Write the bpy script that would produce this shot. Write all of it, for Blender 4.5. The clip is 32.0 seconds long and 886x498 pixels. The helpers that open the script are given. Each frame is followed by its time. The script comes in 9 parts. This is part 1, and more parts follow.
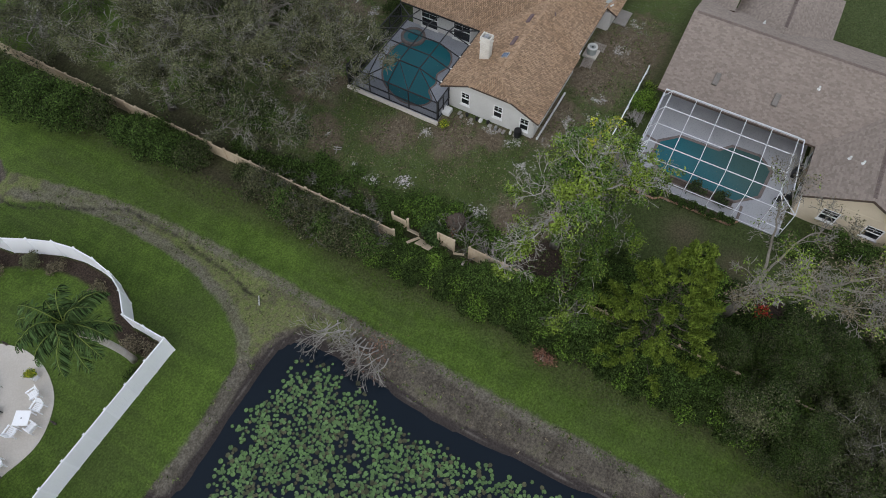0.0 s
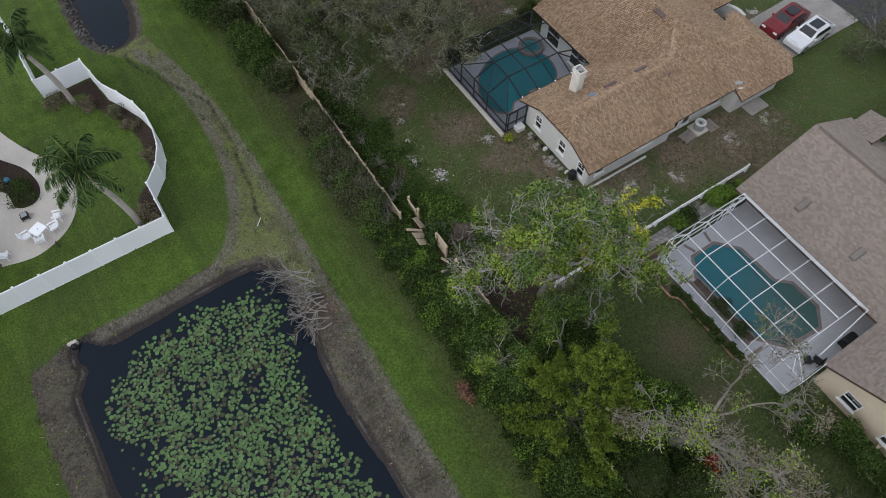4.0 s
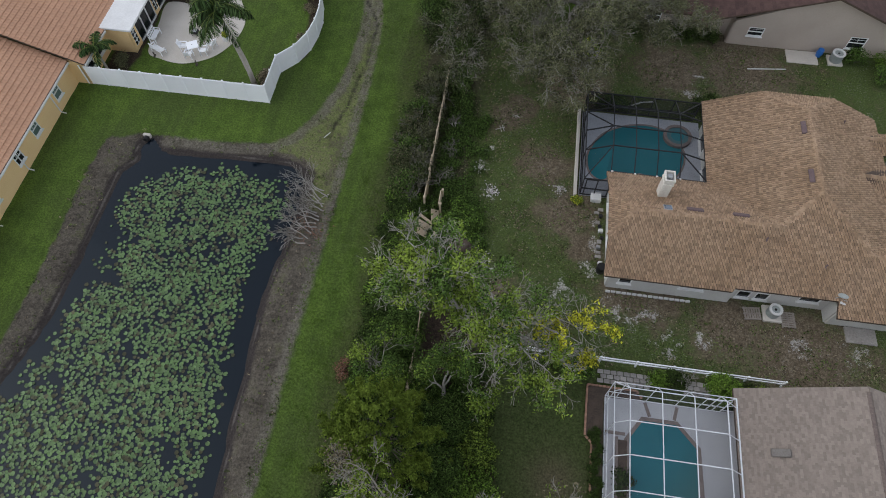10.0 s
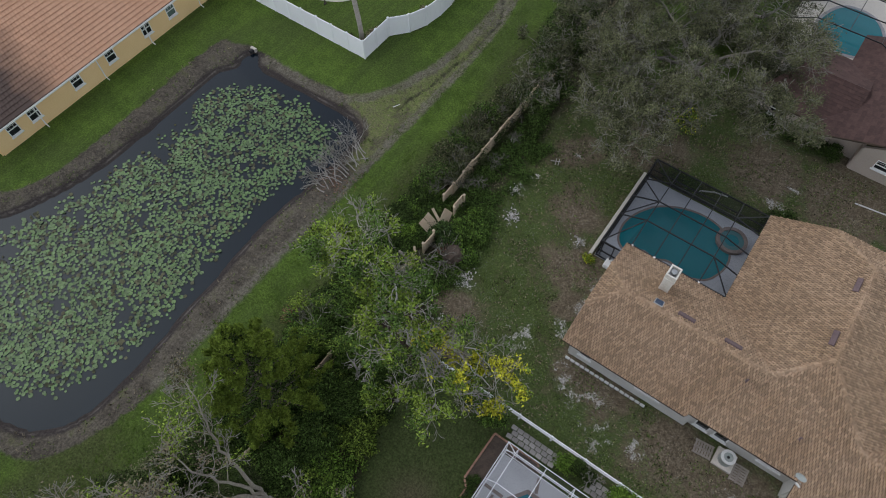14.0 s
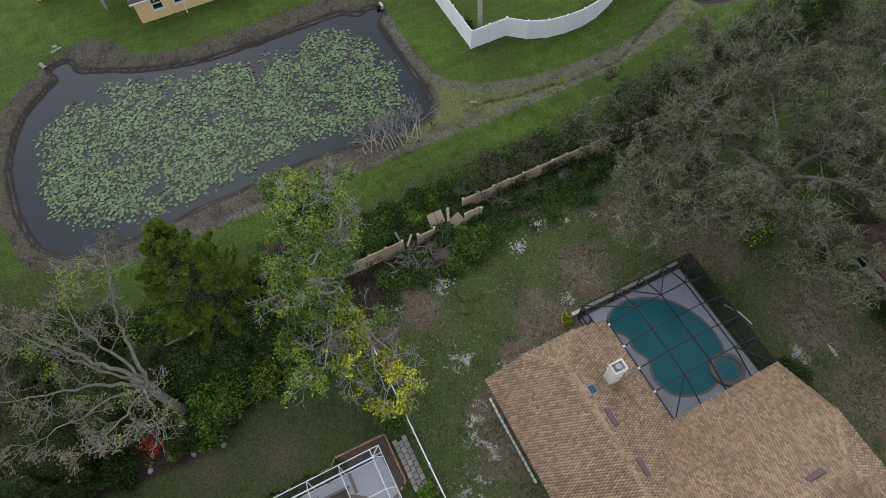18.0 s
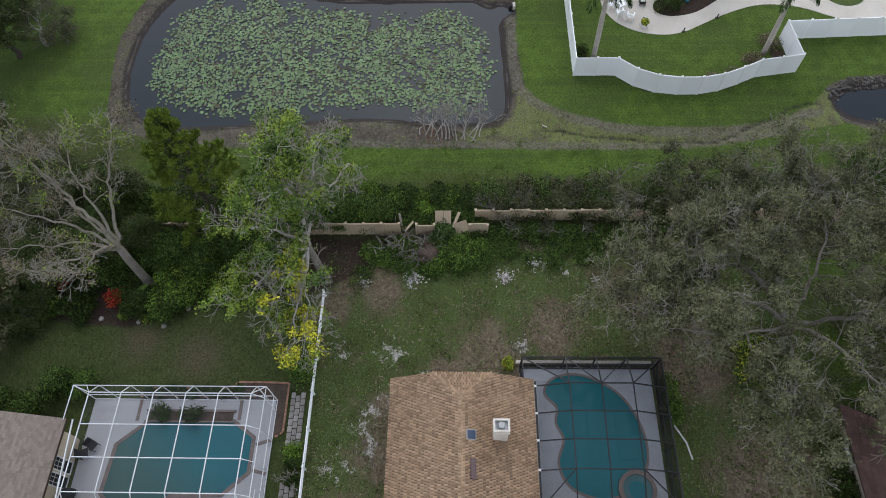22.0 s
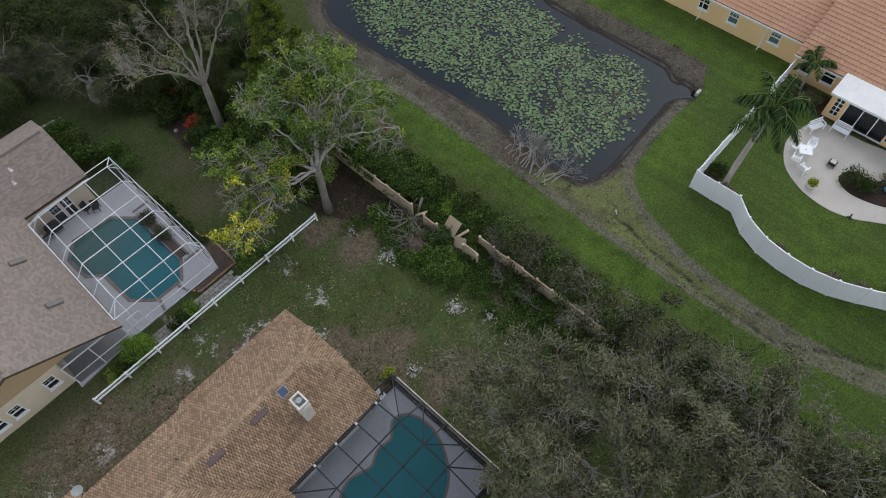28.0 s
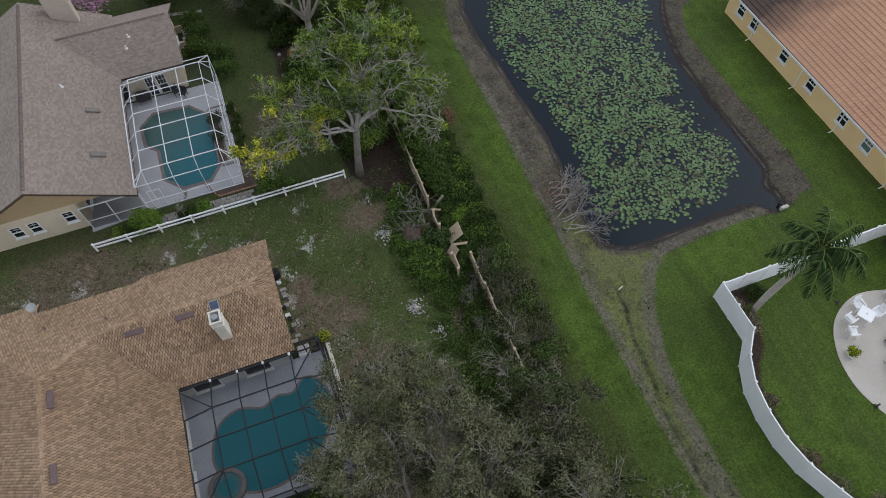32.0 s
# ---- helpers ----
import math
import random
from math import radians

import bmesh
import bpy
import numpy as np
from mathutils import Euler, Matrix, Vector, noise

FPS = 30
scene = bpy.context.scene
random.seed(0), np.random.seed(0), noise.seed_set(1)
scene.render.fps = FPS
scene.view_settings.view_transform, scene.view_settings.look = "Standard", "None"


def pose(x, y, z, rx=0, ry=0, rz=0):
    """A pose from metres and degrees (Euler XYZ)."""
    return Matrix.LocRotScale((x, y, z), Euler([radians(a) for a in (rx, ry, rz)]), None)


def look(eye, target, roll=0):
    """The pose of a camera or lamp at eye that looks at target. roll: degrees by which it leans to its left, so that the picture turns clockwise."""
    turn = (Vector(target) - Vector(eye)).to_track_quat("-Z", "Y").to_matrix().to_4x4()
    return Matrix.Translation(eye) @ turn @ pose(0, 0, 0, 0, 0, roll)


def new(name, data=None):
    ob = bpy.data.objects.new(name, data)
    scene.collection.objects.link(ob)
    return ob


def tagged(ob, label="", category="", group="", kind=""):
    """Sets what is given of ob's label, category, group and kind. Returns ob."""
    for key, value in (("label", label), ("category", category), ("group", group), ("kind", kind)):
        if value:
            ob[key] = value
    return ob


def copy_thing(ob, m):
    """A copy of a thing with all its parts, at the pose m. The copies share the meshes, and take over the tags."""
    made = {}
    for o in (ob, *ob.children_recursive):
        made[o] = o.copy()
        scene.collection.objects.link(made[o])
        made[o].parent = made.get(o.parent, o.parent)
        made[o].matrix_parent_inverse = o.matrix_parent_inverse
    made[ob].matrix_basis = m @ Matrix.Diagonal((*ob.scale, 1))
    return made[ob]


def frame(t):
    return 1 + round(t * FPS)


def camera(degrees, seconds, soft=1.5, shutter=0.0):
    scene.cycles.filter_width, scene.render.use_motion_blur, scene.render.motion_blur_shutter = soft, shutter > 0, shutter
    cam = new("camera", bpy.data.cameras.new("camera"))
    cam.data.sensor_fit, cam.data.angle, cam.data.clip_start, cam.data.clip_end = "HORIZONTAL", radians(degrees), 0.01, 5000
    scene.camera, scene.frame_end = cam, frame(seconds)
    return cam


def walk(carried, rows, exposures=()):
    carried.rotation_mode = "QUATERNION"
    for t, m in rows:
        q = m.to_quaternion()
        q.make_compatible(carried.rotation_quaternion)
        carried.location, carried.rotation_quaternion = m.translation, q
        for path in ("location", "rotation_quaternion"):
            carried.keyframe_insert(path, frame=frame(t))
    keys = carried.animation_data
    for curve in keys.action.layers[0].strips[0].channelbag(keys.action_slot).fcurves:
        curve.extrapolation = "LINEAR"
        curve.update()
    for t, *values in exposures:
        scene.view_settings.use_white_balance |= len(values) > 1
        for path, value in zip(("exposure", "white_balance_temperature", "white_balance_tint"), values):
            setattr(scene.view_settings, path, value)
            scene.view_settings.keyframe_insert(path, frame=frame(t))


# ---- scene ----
cam = camera(68.2, 32.0, soft=0.95)
EXPOSURE, KELVIN = -0.37, 6880
METRES, EYE, TILT, LEAN, TURN, X0, Y0 = 95.0, 40.4, -59.28, -0.4, -61.3, -24.8, -10.5
ROWS = [
    (0.0, 0.0, 0.0, 0.0, 0.0, 0.0, -0.0),
    (0.5, 0.0171, 0.0004, 0.0009, 1.94, -0.07, -3.31),
    (1.0, 0.0338, 0.0017, 0.0033, 3.88, -0.29, -6.6),
    (1.5, 0.0498, 0.0036, 0.0067, 5.76, -0.67, -9.74),
    (2.0, 0.065, 0.0059, 0.0108, 7.63, -1.11, -12.72),
    (2.5, 0.0792, 0.0084, 0.0149, 9.44, -1.58, -15.64),
    (3.0, 0.0936, 0.0112, 0.0201, 11.38, -2.21, -18.51),
    (3.5, 0.1074, 0.0144, 0.0259, 13.36, -2.95, -21.37),
    (5.5, 0.1603, 0.0319, 0.0537, 22.42, -6.91, -32.5),
    (6.0, 0.1719, 0.0369, 0.0624, 24.96, -8.35, -35.2),
    (6.5, 0.1828, 0.0426, 0.0717, 27.67, -9.95, -37.86),
    (7.0, 0.1931, 0.0489, 0.0819, 30.66, -11.83, -40.45),
    (7.5, 0.2021, 0.0552, 0.0924, 33.82, -14.0, -42.95),
    (8.0, 0.2104, 0.0615, 0.103, 37.17, -16.38, -45.33),
    (8.5, 0.2182, 0.0679, 0.1148, 40.87, -19.17, -47.6),
    (9.0, 0.2252, 0.0744, 0.1269, 44.96, -22.28, -49.79),
    (9.5, 0.2313, 0.0811, 0.1394, 49.35, -25.74, -51.77),
    (10.0, 0.2363, 0.0882, 0.1522, 54.16, -29.65, -53.55),
    (10.5, 0.2412, 0.0958, 0.1651, 59.47, -33.96, -55.17),
    (11.0, 0.2448, 0.1031, 0.178, 65.05, -38.63, -56.54),
    (11.5, 0.2477, 0.1106, 0.1904, 70.71, -43.42, -57.57),
    (12.0, 0.2495, 0.1184, 0.2038, 77.1, -48.89, -58.39),
    (12.5, 0.2502, 0.1261, 0.2173, 83.6, -54.53, -58.84),
    (13.0, 0.25, 0.1335, 0.2306, 90.2, -60.22, -58.99),
    (13.5, 0.2492, 0.1408, 0.2437, 96.8, -65.91, -58.83),
    (14.0, 0.2472, 0.1484, 0.2568, 103.27, -71.49, -58.3),
    (14.5, 0.2441, 0.1561, 0.2704, 109.56, -76.89, -57.42),
    (16.5, 0.2229, 0.1871, 0.3209, 130.8, -94.46, -51.1),
    (17.0, 0.2158, 0.1942, 0.3325, 135.09, -97.79, -49.06),
    (17.5, 0.2075, 0.2011, 0.3439, 139.04, -100.77, -46.87),
    (18.0, 0.1983, 0.2075, 0.3547, 142.63, -103.44, -44.5),
    (18.5, 0.1894, 0.2144, 0.3653, 146.01, -105.74, -42.08),
    (19.0, 0.1786, 0.2207, 0.3757, 149.08, -107.8, -39.49),
    (19.5, 0.1675, 0.2266, 0.385, 152.02, -109.64, -36.86),
    (20.0, 0.1564, 0.2322, 0.3938, 154.71, -111.21, -34.21),
    (20.5, 0.1444, 0.2376, 0.402, 157.22, -112.59, -31.49),
    (21.0, 0.1314, 0.2424, 0.4097, 159.53, -113.81, -28.71),
    (21.5, 0.1178, 0.247, 0.4168, 161.77, -114.85, -25.86),
    (22.0, 0.1038, 0.251, 0.4231, 163.95, -115.78, -22.99),
    (22.5, 0.0888, 0.2547, 0.4286, 165.94, -116.57, -20.02),
    (23.0, 0.0739, 0.2577, 0.4334, 167.89, -117.22, -17.09),
    (23.5, 0.0586, 0.2603, 0.4372, 169.8, -117.77, -14.16),
    (24.0, 0.043, 0.2627, 0.4405, 171.63, -118.19, -11.15),
    (24.5, 0.0275, 0.2644, 0.4428, 173.42, -118.51, -8.18),
    (25.0, 0.0119, 0.2662, 0.4445, 175.19, -118.68, -5.21),
    (25.5, -0.0044, 0.2669, 0.4453, 176.93, -118.82, -2.19),
    (27.5, -0.0656, 0.2653, 0.4385, 184.11, -118.41, 9.67),
    (28.0, -0.0809, 0.2637, 0.4354, 185.92, -118.05, 12.63),
    (28.5, -0.0961, 0.2618, 0.4315, 187.8, -117.59, 15.62),
    (29.0, -0.1107, 0.2597, 0.4267, 189.7, -117.0, 18.54),
    (29.5, -0.1248, 0.2569, 0.4211, 191.67, -116.31, 21.41),
    (30.0, -0.1384, 0.254, 0.4148, 193.7, -115.51, 24.22),
    (30.5, -0.1513, 0.2505, 0.4077, 195.83, -114.57, 27.0),
    (31.0, -0.1639, 0.2464, 0.3999, 198.06, -113.54, 29.8),
    (31.5, -0.1762, 0.2417, 0.3917, 200.46, -112.34, 32.59),
    (32.0, -0.188, 0.2367, 0.3829, 203.04, -110.95, 35.33),
]
walk(cam, [(t, pose(X0, Y0, EYE, TILT, LEAN, TURN) @ pose(METRES * x, METRES * y, METRES * z, 90 + pitch, roll, yaw)) for t, x, y, z, yaw, pitch, roll in ROWS], exposures=[(t, EXPOSURE + e, KELVIN, 10) for t, e in ((0.0, 0.08), (3.0, 0.06), (8.0, -0.04), (13.0, -0.05), (18.0, 0.19), (23.0, 0.25), (29.0, 0.02), (32.0, -0.02))])

# ---- light ----
world = bpy.data.worlds.new("world")
scene.world = world
world.use_nodes = True
wn = world.node_tree.nodes
sky = wn.new("ShaderNodeTexSky")
sky.sky_type, sky.sun_disc = "NISHITA", False
sky.sun_elevation, sky.sun_rotation = radians(50), radians(266)
sky.air_density, sky.dust_density = 1.0, 0.8
sky.ozone_density = 4.0
grey = wn.new("ShaderNodeHueSaturation")
grey.inputs["Saturation"].default_value = 0.42
world.node_tree.links.new(sky.outputs[0], grey.inputs["Color"])
world.node_tree.links.new(grey.outputs[0], wn["Background"].inputs[0])
wn["Background"].inputs[1].default_value = 0.34
sun = new("sun", bpy.data.lights.new("sun", "SUN"))
sun.data.energy, sun.data.angle, sun.data.color = 0.12, radians(50), (0.90, 0.96, 1.0)
sun.matrix_world = look((-42, -3, 50), (0, 0, 0))


# ---- materials ----
def mat(name, c1, c2, scale=1.0, fine=None, rough=0.85, metal=0.0, bump=0.15, rand=0.0, island=0.0, detail=4.0, spec=0.3, stretch=None):
    """Two-tone noise over a broad and a fine scale (per metre), with relief and a shift per object or per piece."""
    m = bpy.data.materials.new(name)
    m.use_nodes = True
    n, l = m.node_tree.nodes, m.node_tree.links
    b = n["Principled BSDF"]
    b.inputs["Roughness"].default_value, b.inputs["Metallic"].default_value = rough, metal
    b.inputs["Specular IOR Level"].default_value = spec
    co = n.new("ShaderNodeTexCoord")
    src = co.outputs["Object"]
    if stretch:
        mp = n.new("ShaderNodeMapping")
        mp.inputs["Scale"].default_value = stretch
        l.new(src, mp.inputs[0])
        src = mp.outputs[0]
    big = n.new("ShaderNodeTexNoise")
    big.inputs["Scale"].default_value, big.inputs["Detail"].default_value = scale, detail
    small = n.new("ShaderNodeTexNoise")
    small.inputs["Scale"].default_value, small.inputs["Detail"].default_value = fine or scale * 9, 3.0
    l.new(src, big.inputs["Vector"])
    l.new(src, small.inputs["Vector"])
    add = n.new("ShaderNodeMath")
    add.operation = "MULTIPLY_ADD"
    add.inputs[1].default_value = 0.5
    l.new(small.outputs["Fac"], add.inputs[0])
    half = n.new("ShaderNodeMath")
    half.operation = "MULTIPLY"
    half.inputs[1].default_value = 0.5
    l.new(big.outputs["Fac"], half.inputs[0])
    l.new(half.outputs[0], add.inputs[2])
    ramp = n.new("ShaderNodeMapRange")
    ramp.inputs["From Min"].default_value, ramp.inputs["From Max"].default_value = 0.35, 0.65
    l.new(add.outputs[0], ramp.inputs["Value"])
    mix = n.new("ShaderNodeMix")
    mix.data_type = "RGBA"
    mix.inputs["A"].default_value, mix.inputs["B"].default_value = (*c1, 1), (*c2, 1)
    l.new(ramp.outputs[0], mix.inputs["Factor"])
    out = mix.outputs["Result"]
    for kind, amount in (("ShaderNodeObjectInfo", rand), ("ShaderNodeNewGeometry", island)):
        if amount:
            g = n.new(kind)
            hs = n.new("ShaderNodeHueSaturation")
            mr = n.new("ShaderNodeMapRange")
            mr.inputs["To Min"].default_value, mr.inputs["To Max"].default_value = 1 - amount, 1 + amount
            l.new(g.outputs["Random" if rand and kind == "ShaderNodeObjectInfo" else "Random Per Island"], mr.inputs["Value"])
            l.new(mr.outputs[0], hs.inputs["Value"])
            l.new(out, hs.inputs["Color"])
            out = hs.outputs[0]
    l.new(out, b.inputs["Base Color"])
    if bump:
        bp = n.new("ShaderNodeBump")
        bp.inputs["Strength"].default_value, bp.inputs["Distance"].default_value = bump, 0.03
        l.new(small.outputs["Fac"], bp.inputs["Height"])
        l.new(bp.outputs[0], b.inputs["Normal"])
    return m


def leaf_mat(name, c1, c2, rough=0.8, island=0.85, scale=0.35):
    m = mat(name, c1, c2, scale=scale, fine=2.5, rough=rough, bump=0, island=island, rand=0.0)
    b = m.node_tree.nodes["Principled BSDF"]
    b.inputs["Specular IOR Level"].default_value = 0.08
    return m


def glossy(m, amount):
    m.node_tree.nodes["Principled BSDF"].inputs["Specular IOR Level"].default_value = amount
    return m


def clear(name, colour, rough, see, spec=0.5):
    """Screen mesh: part of the light goes straight through."""
    m = bpy.data.materials.new(name)
    m.use_nodes = True
    n, l = m.node_tree.nodes, m.node_tree.links
    b = n["Principled BSDF"]
    b.inputs["Base Color"].default_value, b.inputs["Roughness"].default_value = (*colour, 1), rough
    b.inputs["Specular IOR Level"].default_value = spec
    b.inputs["Alpha"].default_value = 1 - see
    return m


def water_mat(name, deep, rough, ripple, scale):
    m = bpy.data.materials.new(name)
    m.use_nodes = True
    n, l = m.node_tree.nodes, m.node_tree.links
    b = n["Principled BSDF"]
    b.inputs["Roughness"].default_value, b.inputs["IOR"].default_value = rough, 1.33
    b.inputs["Specular Tint"].default_value = (0.80, 0.92, 1.0, 1)
    co = n.new("ShaderNodeTexCoord")
    no = n.new("ShaderNodeTexNoise")
    no.inputs["Scale"].default_value, no.inputs["Detail"].default_value = scale, 3
    l.new(co.outputs["Object"], no.inputs["Vector"])
    bp = n.new("ShaderNodeBump")
    bp.inputs["Strength"].default_value, bp.inputs["Distance"].default_value = ripple, 0.02
    l.new(no.outputs["Fac"], bp.inputs["Height"])
    l.new(bp.outputs[0], b.inputs["Normal"])
    big = n.new("ShaderNodeTexNoise")
    big.inputs["Scale"].default_value = 0.25
    l.new(co.outputs["Object"], big.inputs["Vector"])
    mix = n.new("ShaderNodeMix")
    mix.data_type = "RGBA"
    mix.inputs["A"].default_value = (*deep, 1)
    mix.inputs["B"].default_value = (*[c * 1.5 for c in deep], 1)
    l.new(big.outputs["Fac"], mix.inputs["Factor"])
    l.new(mix.outputs["Result"], b.inputs["Base Color"])
    return m


M = {}
M["roof_tan"] = mat("tan_roof_tile", (0.300, 0.198, 0.122), (0.390, 0.272, 0.180), 0.35, 5, 0.9, island=0.27)
M["roof_pink"] = mat("pinkish_grey_shingle", (0.232, 0.191, 0.160), (0.278, 0.230, 0.194), 0.3, 9, 0.95, island=0.16)
M["roof_orange"] = mat("terracotta_roof_tile", (0.49, 0.275, 0.172), (0.54, 0.315, 0.203), 0.4, 5, 0.8, island=0.04)
M["roof_orange"].node_tree.nodes["Principled BSDF"].name = "surface"


def weathered(m, colour, start, end):
    """Old dark tiles take over towards the south end of the roof, along a ragged line."""
    n, l = m.node_tree.nodes, m.node_tree.links
    b = n["surface"]
    src = b.inputs["Base Color"].links[0].from_socket
    geo, sep, no = n.new("ShaderNodeNewGeometry"), n.new("ShaderNodeSeparateXYZ"), n.new("ShaderNodeTexNoise")
    no.inputs["Scale"].default_value, no.inputs["Detail"].default_value = 0.7, 5.0
    l.new(geo.outputs["Position"], sep.inputs[0])
    l.new(geo.outputs["Position"], no.inputs["Vector"])
    add, mr, mix = n.new("ShaderNodeMath"), n.new("ShaderNodeMapRange"), n.new("ShaderNodeMix")
    add.operation, add.inputs[1].default_value = "MULTIPLY_ADD", 3.0
    l.new(no.outputs["Fac"], add.inputs[0])
    l.new(sep.outputs["Y"], add.inputs[2])
    mr.inputs["From Min"].default_value, mr.inputs["From Max"].default_value = start, end
    l.new(add.outputs[0], mr.inputs["Value"])
    mix.data_type = "RGBA"
    mix.inputs["B"].default_value = (*colour, 1)
    l.new(mr.outputs[0], mix.inputs["Factor"])
    l.new(src, mix.inputs["A"])
    l.new(mix.outputs["Result"], b.inputs["Base Color"])


weathered(M["roof_orange"], (0.095, 0.066, 0.055), -3.0, -6.5)
M["roof_maroon"] = mat("maroon_roof_shingle", (0.068, 0.040, 0.035), (0.10, 0.058, 0.050), 0.5, 6, 0.95, island=0.16)
M["roof_blue"] = mat("blue_grey_shingle", (0.13, 0.15, 0.18), (0.18, 0.20, 0.23), 0.5, 6, 0.95, island=0.16)
M["deck_under"] = mat("roof_underlay", (0.07, 0.05, 0.04), (0.10, 0.07, 0.05), 1)
M["stucco_white"] = mat("off_white_stucco", (0.52, 0.51, 0.48), (0.62, 0.61, 0.58), 0.6, 14, 0.95)
M["stucco_beige"] = mat("beige_stucco", (0.60, 0.50, 0.36), (0.70, 0.60, 0.45), 0.6, 14, 0.95)
M["stucco_yellow"] = mat("yellow_stucco", (0.80, 0.55, 0.27), (0.88, 0.63, 0.33), 0.4, 14, 0.95)
M["stucco_cream"] = mat("cream_stucco", (0.40, 0.335, 0.28), (0.48, 0.41, 0.35), 0.4, 14, 0.95)
M["gable_tan"] = mat("tan_gable_board", (0.40, 0.29, 0.16), (0.48, 0.36, 0.21), 0.5, 12, 0.9)
M["trim_white"] = mat("white_trim_paint", (0.72, 0.72, 0.70), (0.82, 0.82, 0.80), 1.0, 8, 0.5, bump=0.05)
M["vinyl"] = mat("white_vinyl", (0.92, 0.93, 0.94), (0.95, 0.96, 0.97), 0.6, 6, 0.45, bump=0.04, rand=0.04)
M["alu_white"] = mat("white_aluminium", (0.70, 0.72, 0.74), (0.80, 0.81, 0.82), 1, 8, 0.4, bump=0.03)
M["alu_bronze"] = mat("bronze_aluminium", (0.018, 0.018, 0.02), (0.03, 0.03, 0.03), 1, 8, 0.45, bump=0.03)
M["screen_dark"] = clear("dark_insect_screen", (0.02, 0.02, 0.022), 0.8, 0.80, 0.1)
M["screen_wall"] = clear("dark_wall_screen", (0.015, 0.015, 0.017), 0.8, 0.55, 0.1)
M["screen_grey"] = clear("grey_insect_screen", (0.10, 0.10, 0.11), 0.8, 0.90, 0.1)
M["glass"] = mat("dark_window_glass", (0.012, 0.014, 0.016), (0.02, 0.024, 0.026), 0.5, 3, 0.08, bump=0, spec=0.5)
M["glass_green"] = mat("greenish_window_glass", (0.10, 0.15, 0.13), (0.14, 0.19, 0.17), 0.5, 3, 0.1, bump=0, spec=0.5)
M["deck"] = mat("grey_pool_deck", (0.38, 0.385, 0.395), (0.47, 0.475, 0.485), 0.7, 12, 0.8, bump=0.06)
M["deck_dark"] = mat("weathered_pool_deck", (0.31, 0.33, 0.36), (0.42, 0.44, 0.47), 0.7, 12, 0.8, bump=0.06)
M["concrete"] = mat("pale_concrete", (0.50, 0.46, 0.40), (0.62, 0.58, 0.52), 0.5, 12, 0.9, bump=0.08)
M["concrete_dirty"] = mat("stained_concrete", (0.24, 0.22, 0.20), (0.38, 0.36, 0.33), 0.8, 8, 0.95)
M["asphalt"] = mat("asphalt", (0.045, 0.045, 0.048), (0.075, 0.075, 0.078), 0.5, 20, 0.95)
M["brick"] = mat("brick_edging", (0.34, 0.19, 0.13), (0.46, 0.28, 0.20), 2, 15, 0.95, rand=0.2)
M["coping_grey"] = mat("grey_pool_coping", (0.24, 0.24, 0.25), (0.33, 0.33, 0.34), 2, 12, 0.9)
M["coping"] = mat("brown_pool_coping", (0.16, 0.13, 0.12), (0.24, 0.20, 0.18), 2, 12, 0.9)
M["paver"] = mat("grey_paver", (0.26, 0.24, 0.22), (0.38, 0.36, 0.33), 2, 15, 0.95, rand=0.2)
M["fence_beige"] = mat("weathered_beige_fence", (0.42, 0.33, 0.22), (0.57, 0.47, 0.34), 0.8, 9, 0.9, stretch=(1, 1, 0.4))
M["bark_grey"] = mat("pale_grey_bark", (0.20, 0.19, 0.17), (0.42, 0.40, 0.36), 1.2, 14, 0.95, bump=0.4)
M["bark_mid"] = mat("grey_brown_trunk_bark", (0.11, 0.098, 0.082), (0.25, 0.23, 0.20), 1.2, 14, 0.95, bump=0.4)
M["bark_tan"] = mat("tan_grey_bark", (0.15, 0.132, 0.108), (0.33, 0.30, 0.25), 1.2, 14, 0.95, bump=0.4)
M["twig"] = mat("grey_brown_twig", (0.075, 0.07, 0.055), (0.17, 0.16, 0.135), 1.2, 14, 0.95, bump=0)
M["twig_dead"] = mat("bleached_twig", (0.17, 0.155, 0.135), (0.34, 0.32, 0.285), 1.2, 14, 0.95, bump=0)
M["twig_pale"] = mat("pale_lichened_twig", (0.125, 0.116, 0.098), (0.29, 0.272, 0.235), 1.2, 14, 0.95, bump=0)
M["bark_dark"] = mat("dark_bark", (0.06, 0.05, 0.042), (0.13, 0.11, 0.09), 1.2, 14, 0.95, bump=0.4)
M["bark_dead"] = mat("bleached_dead_wood", (0.24, 0.22, 0.20), (0.47, 0.445, 0.41), 1.2, 14, 0.95, bump=0.4)
M["bark_palm"] = mat("smooth_grey_palm_trunk", (0.30, 0.27, 0.23), (0.44, 0.41, 0.36), 1.0, 12, 0.9, stretch=(1, 1, 5))
M["crownshaft"] = mat("green_palm_crownshaft", (0.12, 0.17, 0.03), (0.19, 0.24, 0.05), 1.0, 6, 0.5)
M["leaf_oak"] = leaf_mat("grey_green_oak_leaf", (0.080, 0.086, 0.044), (0.150, 0.154, 0.082), island=0.6)
M["leaf_olive"] = leaf_mat("dark_olive_leaf", (0.046, 0.052, 0.026), (0.104, 0.110, 0.055), island=0.8)
M["leaf_dark"] = leaf_mat("dark_green_leaf", (0.023, 0.040, 0.010), (0.052, 0.080, 0.020))
M["leaf_mid"] = leaf_mat("mid_green_leaf", (0.045, 0.085, 0.018), (0.095, 0.155, 0.035))
M["leaf_bright"] = leaf_mat("bright_green_leaf", (0.075, 0.145, 0.020), (0.15, 0.23, 0.04))
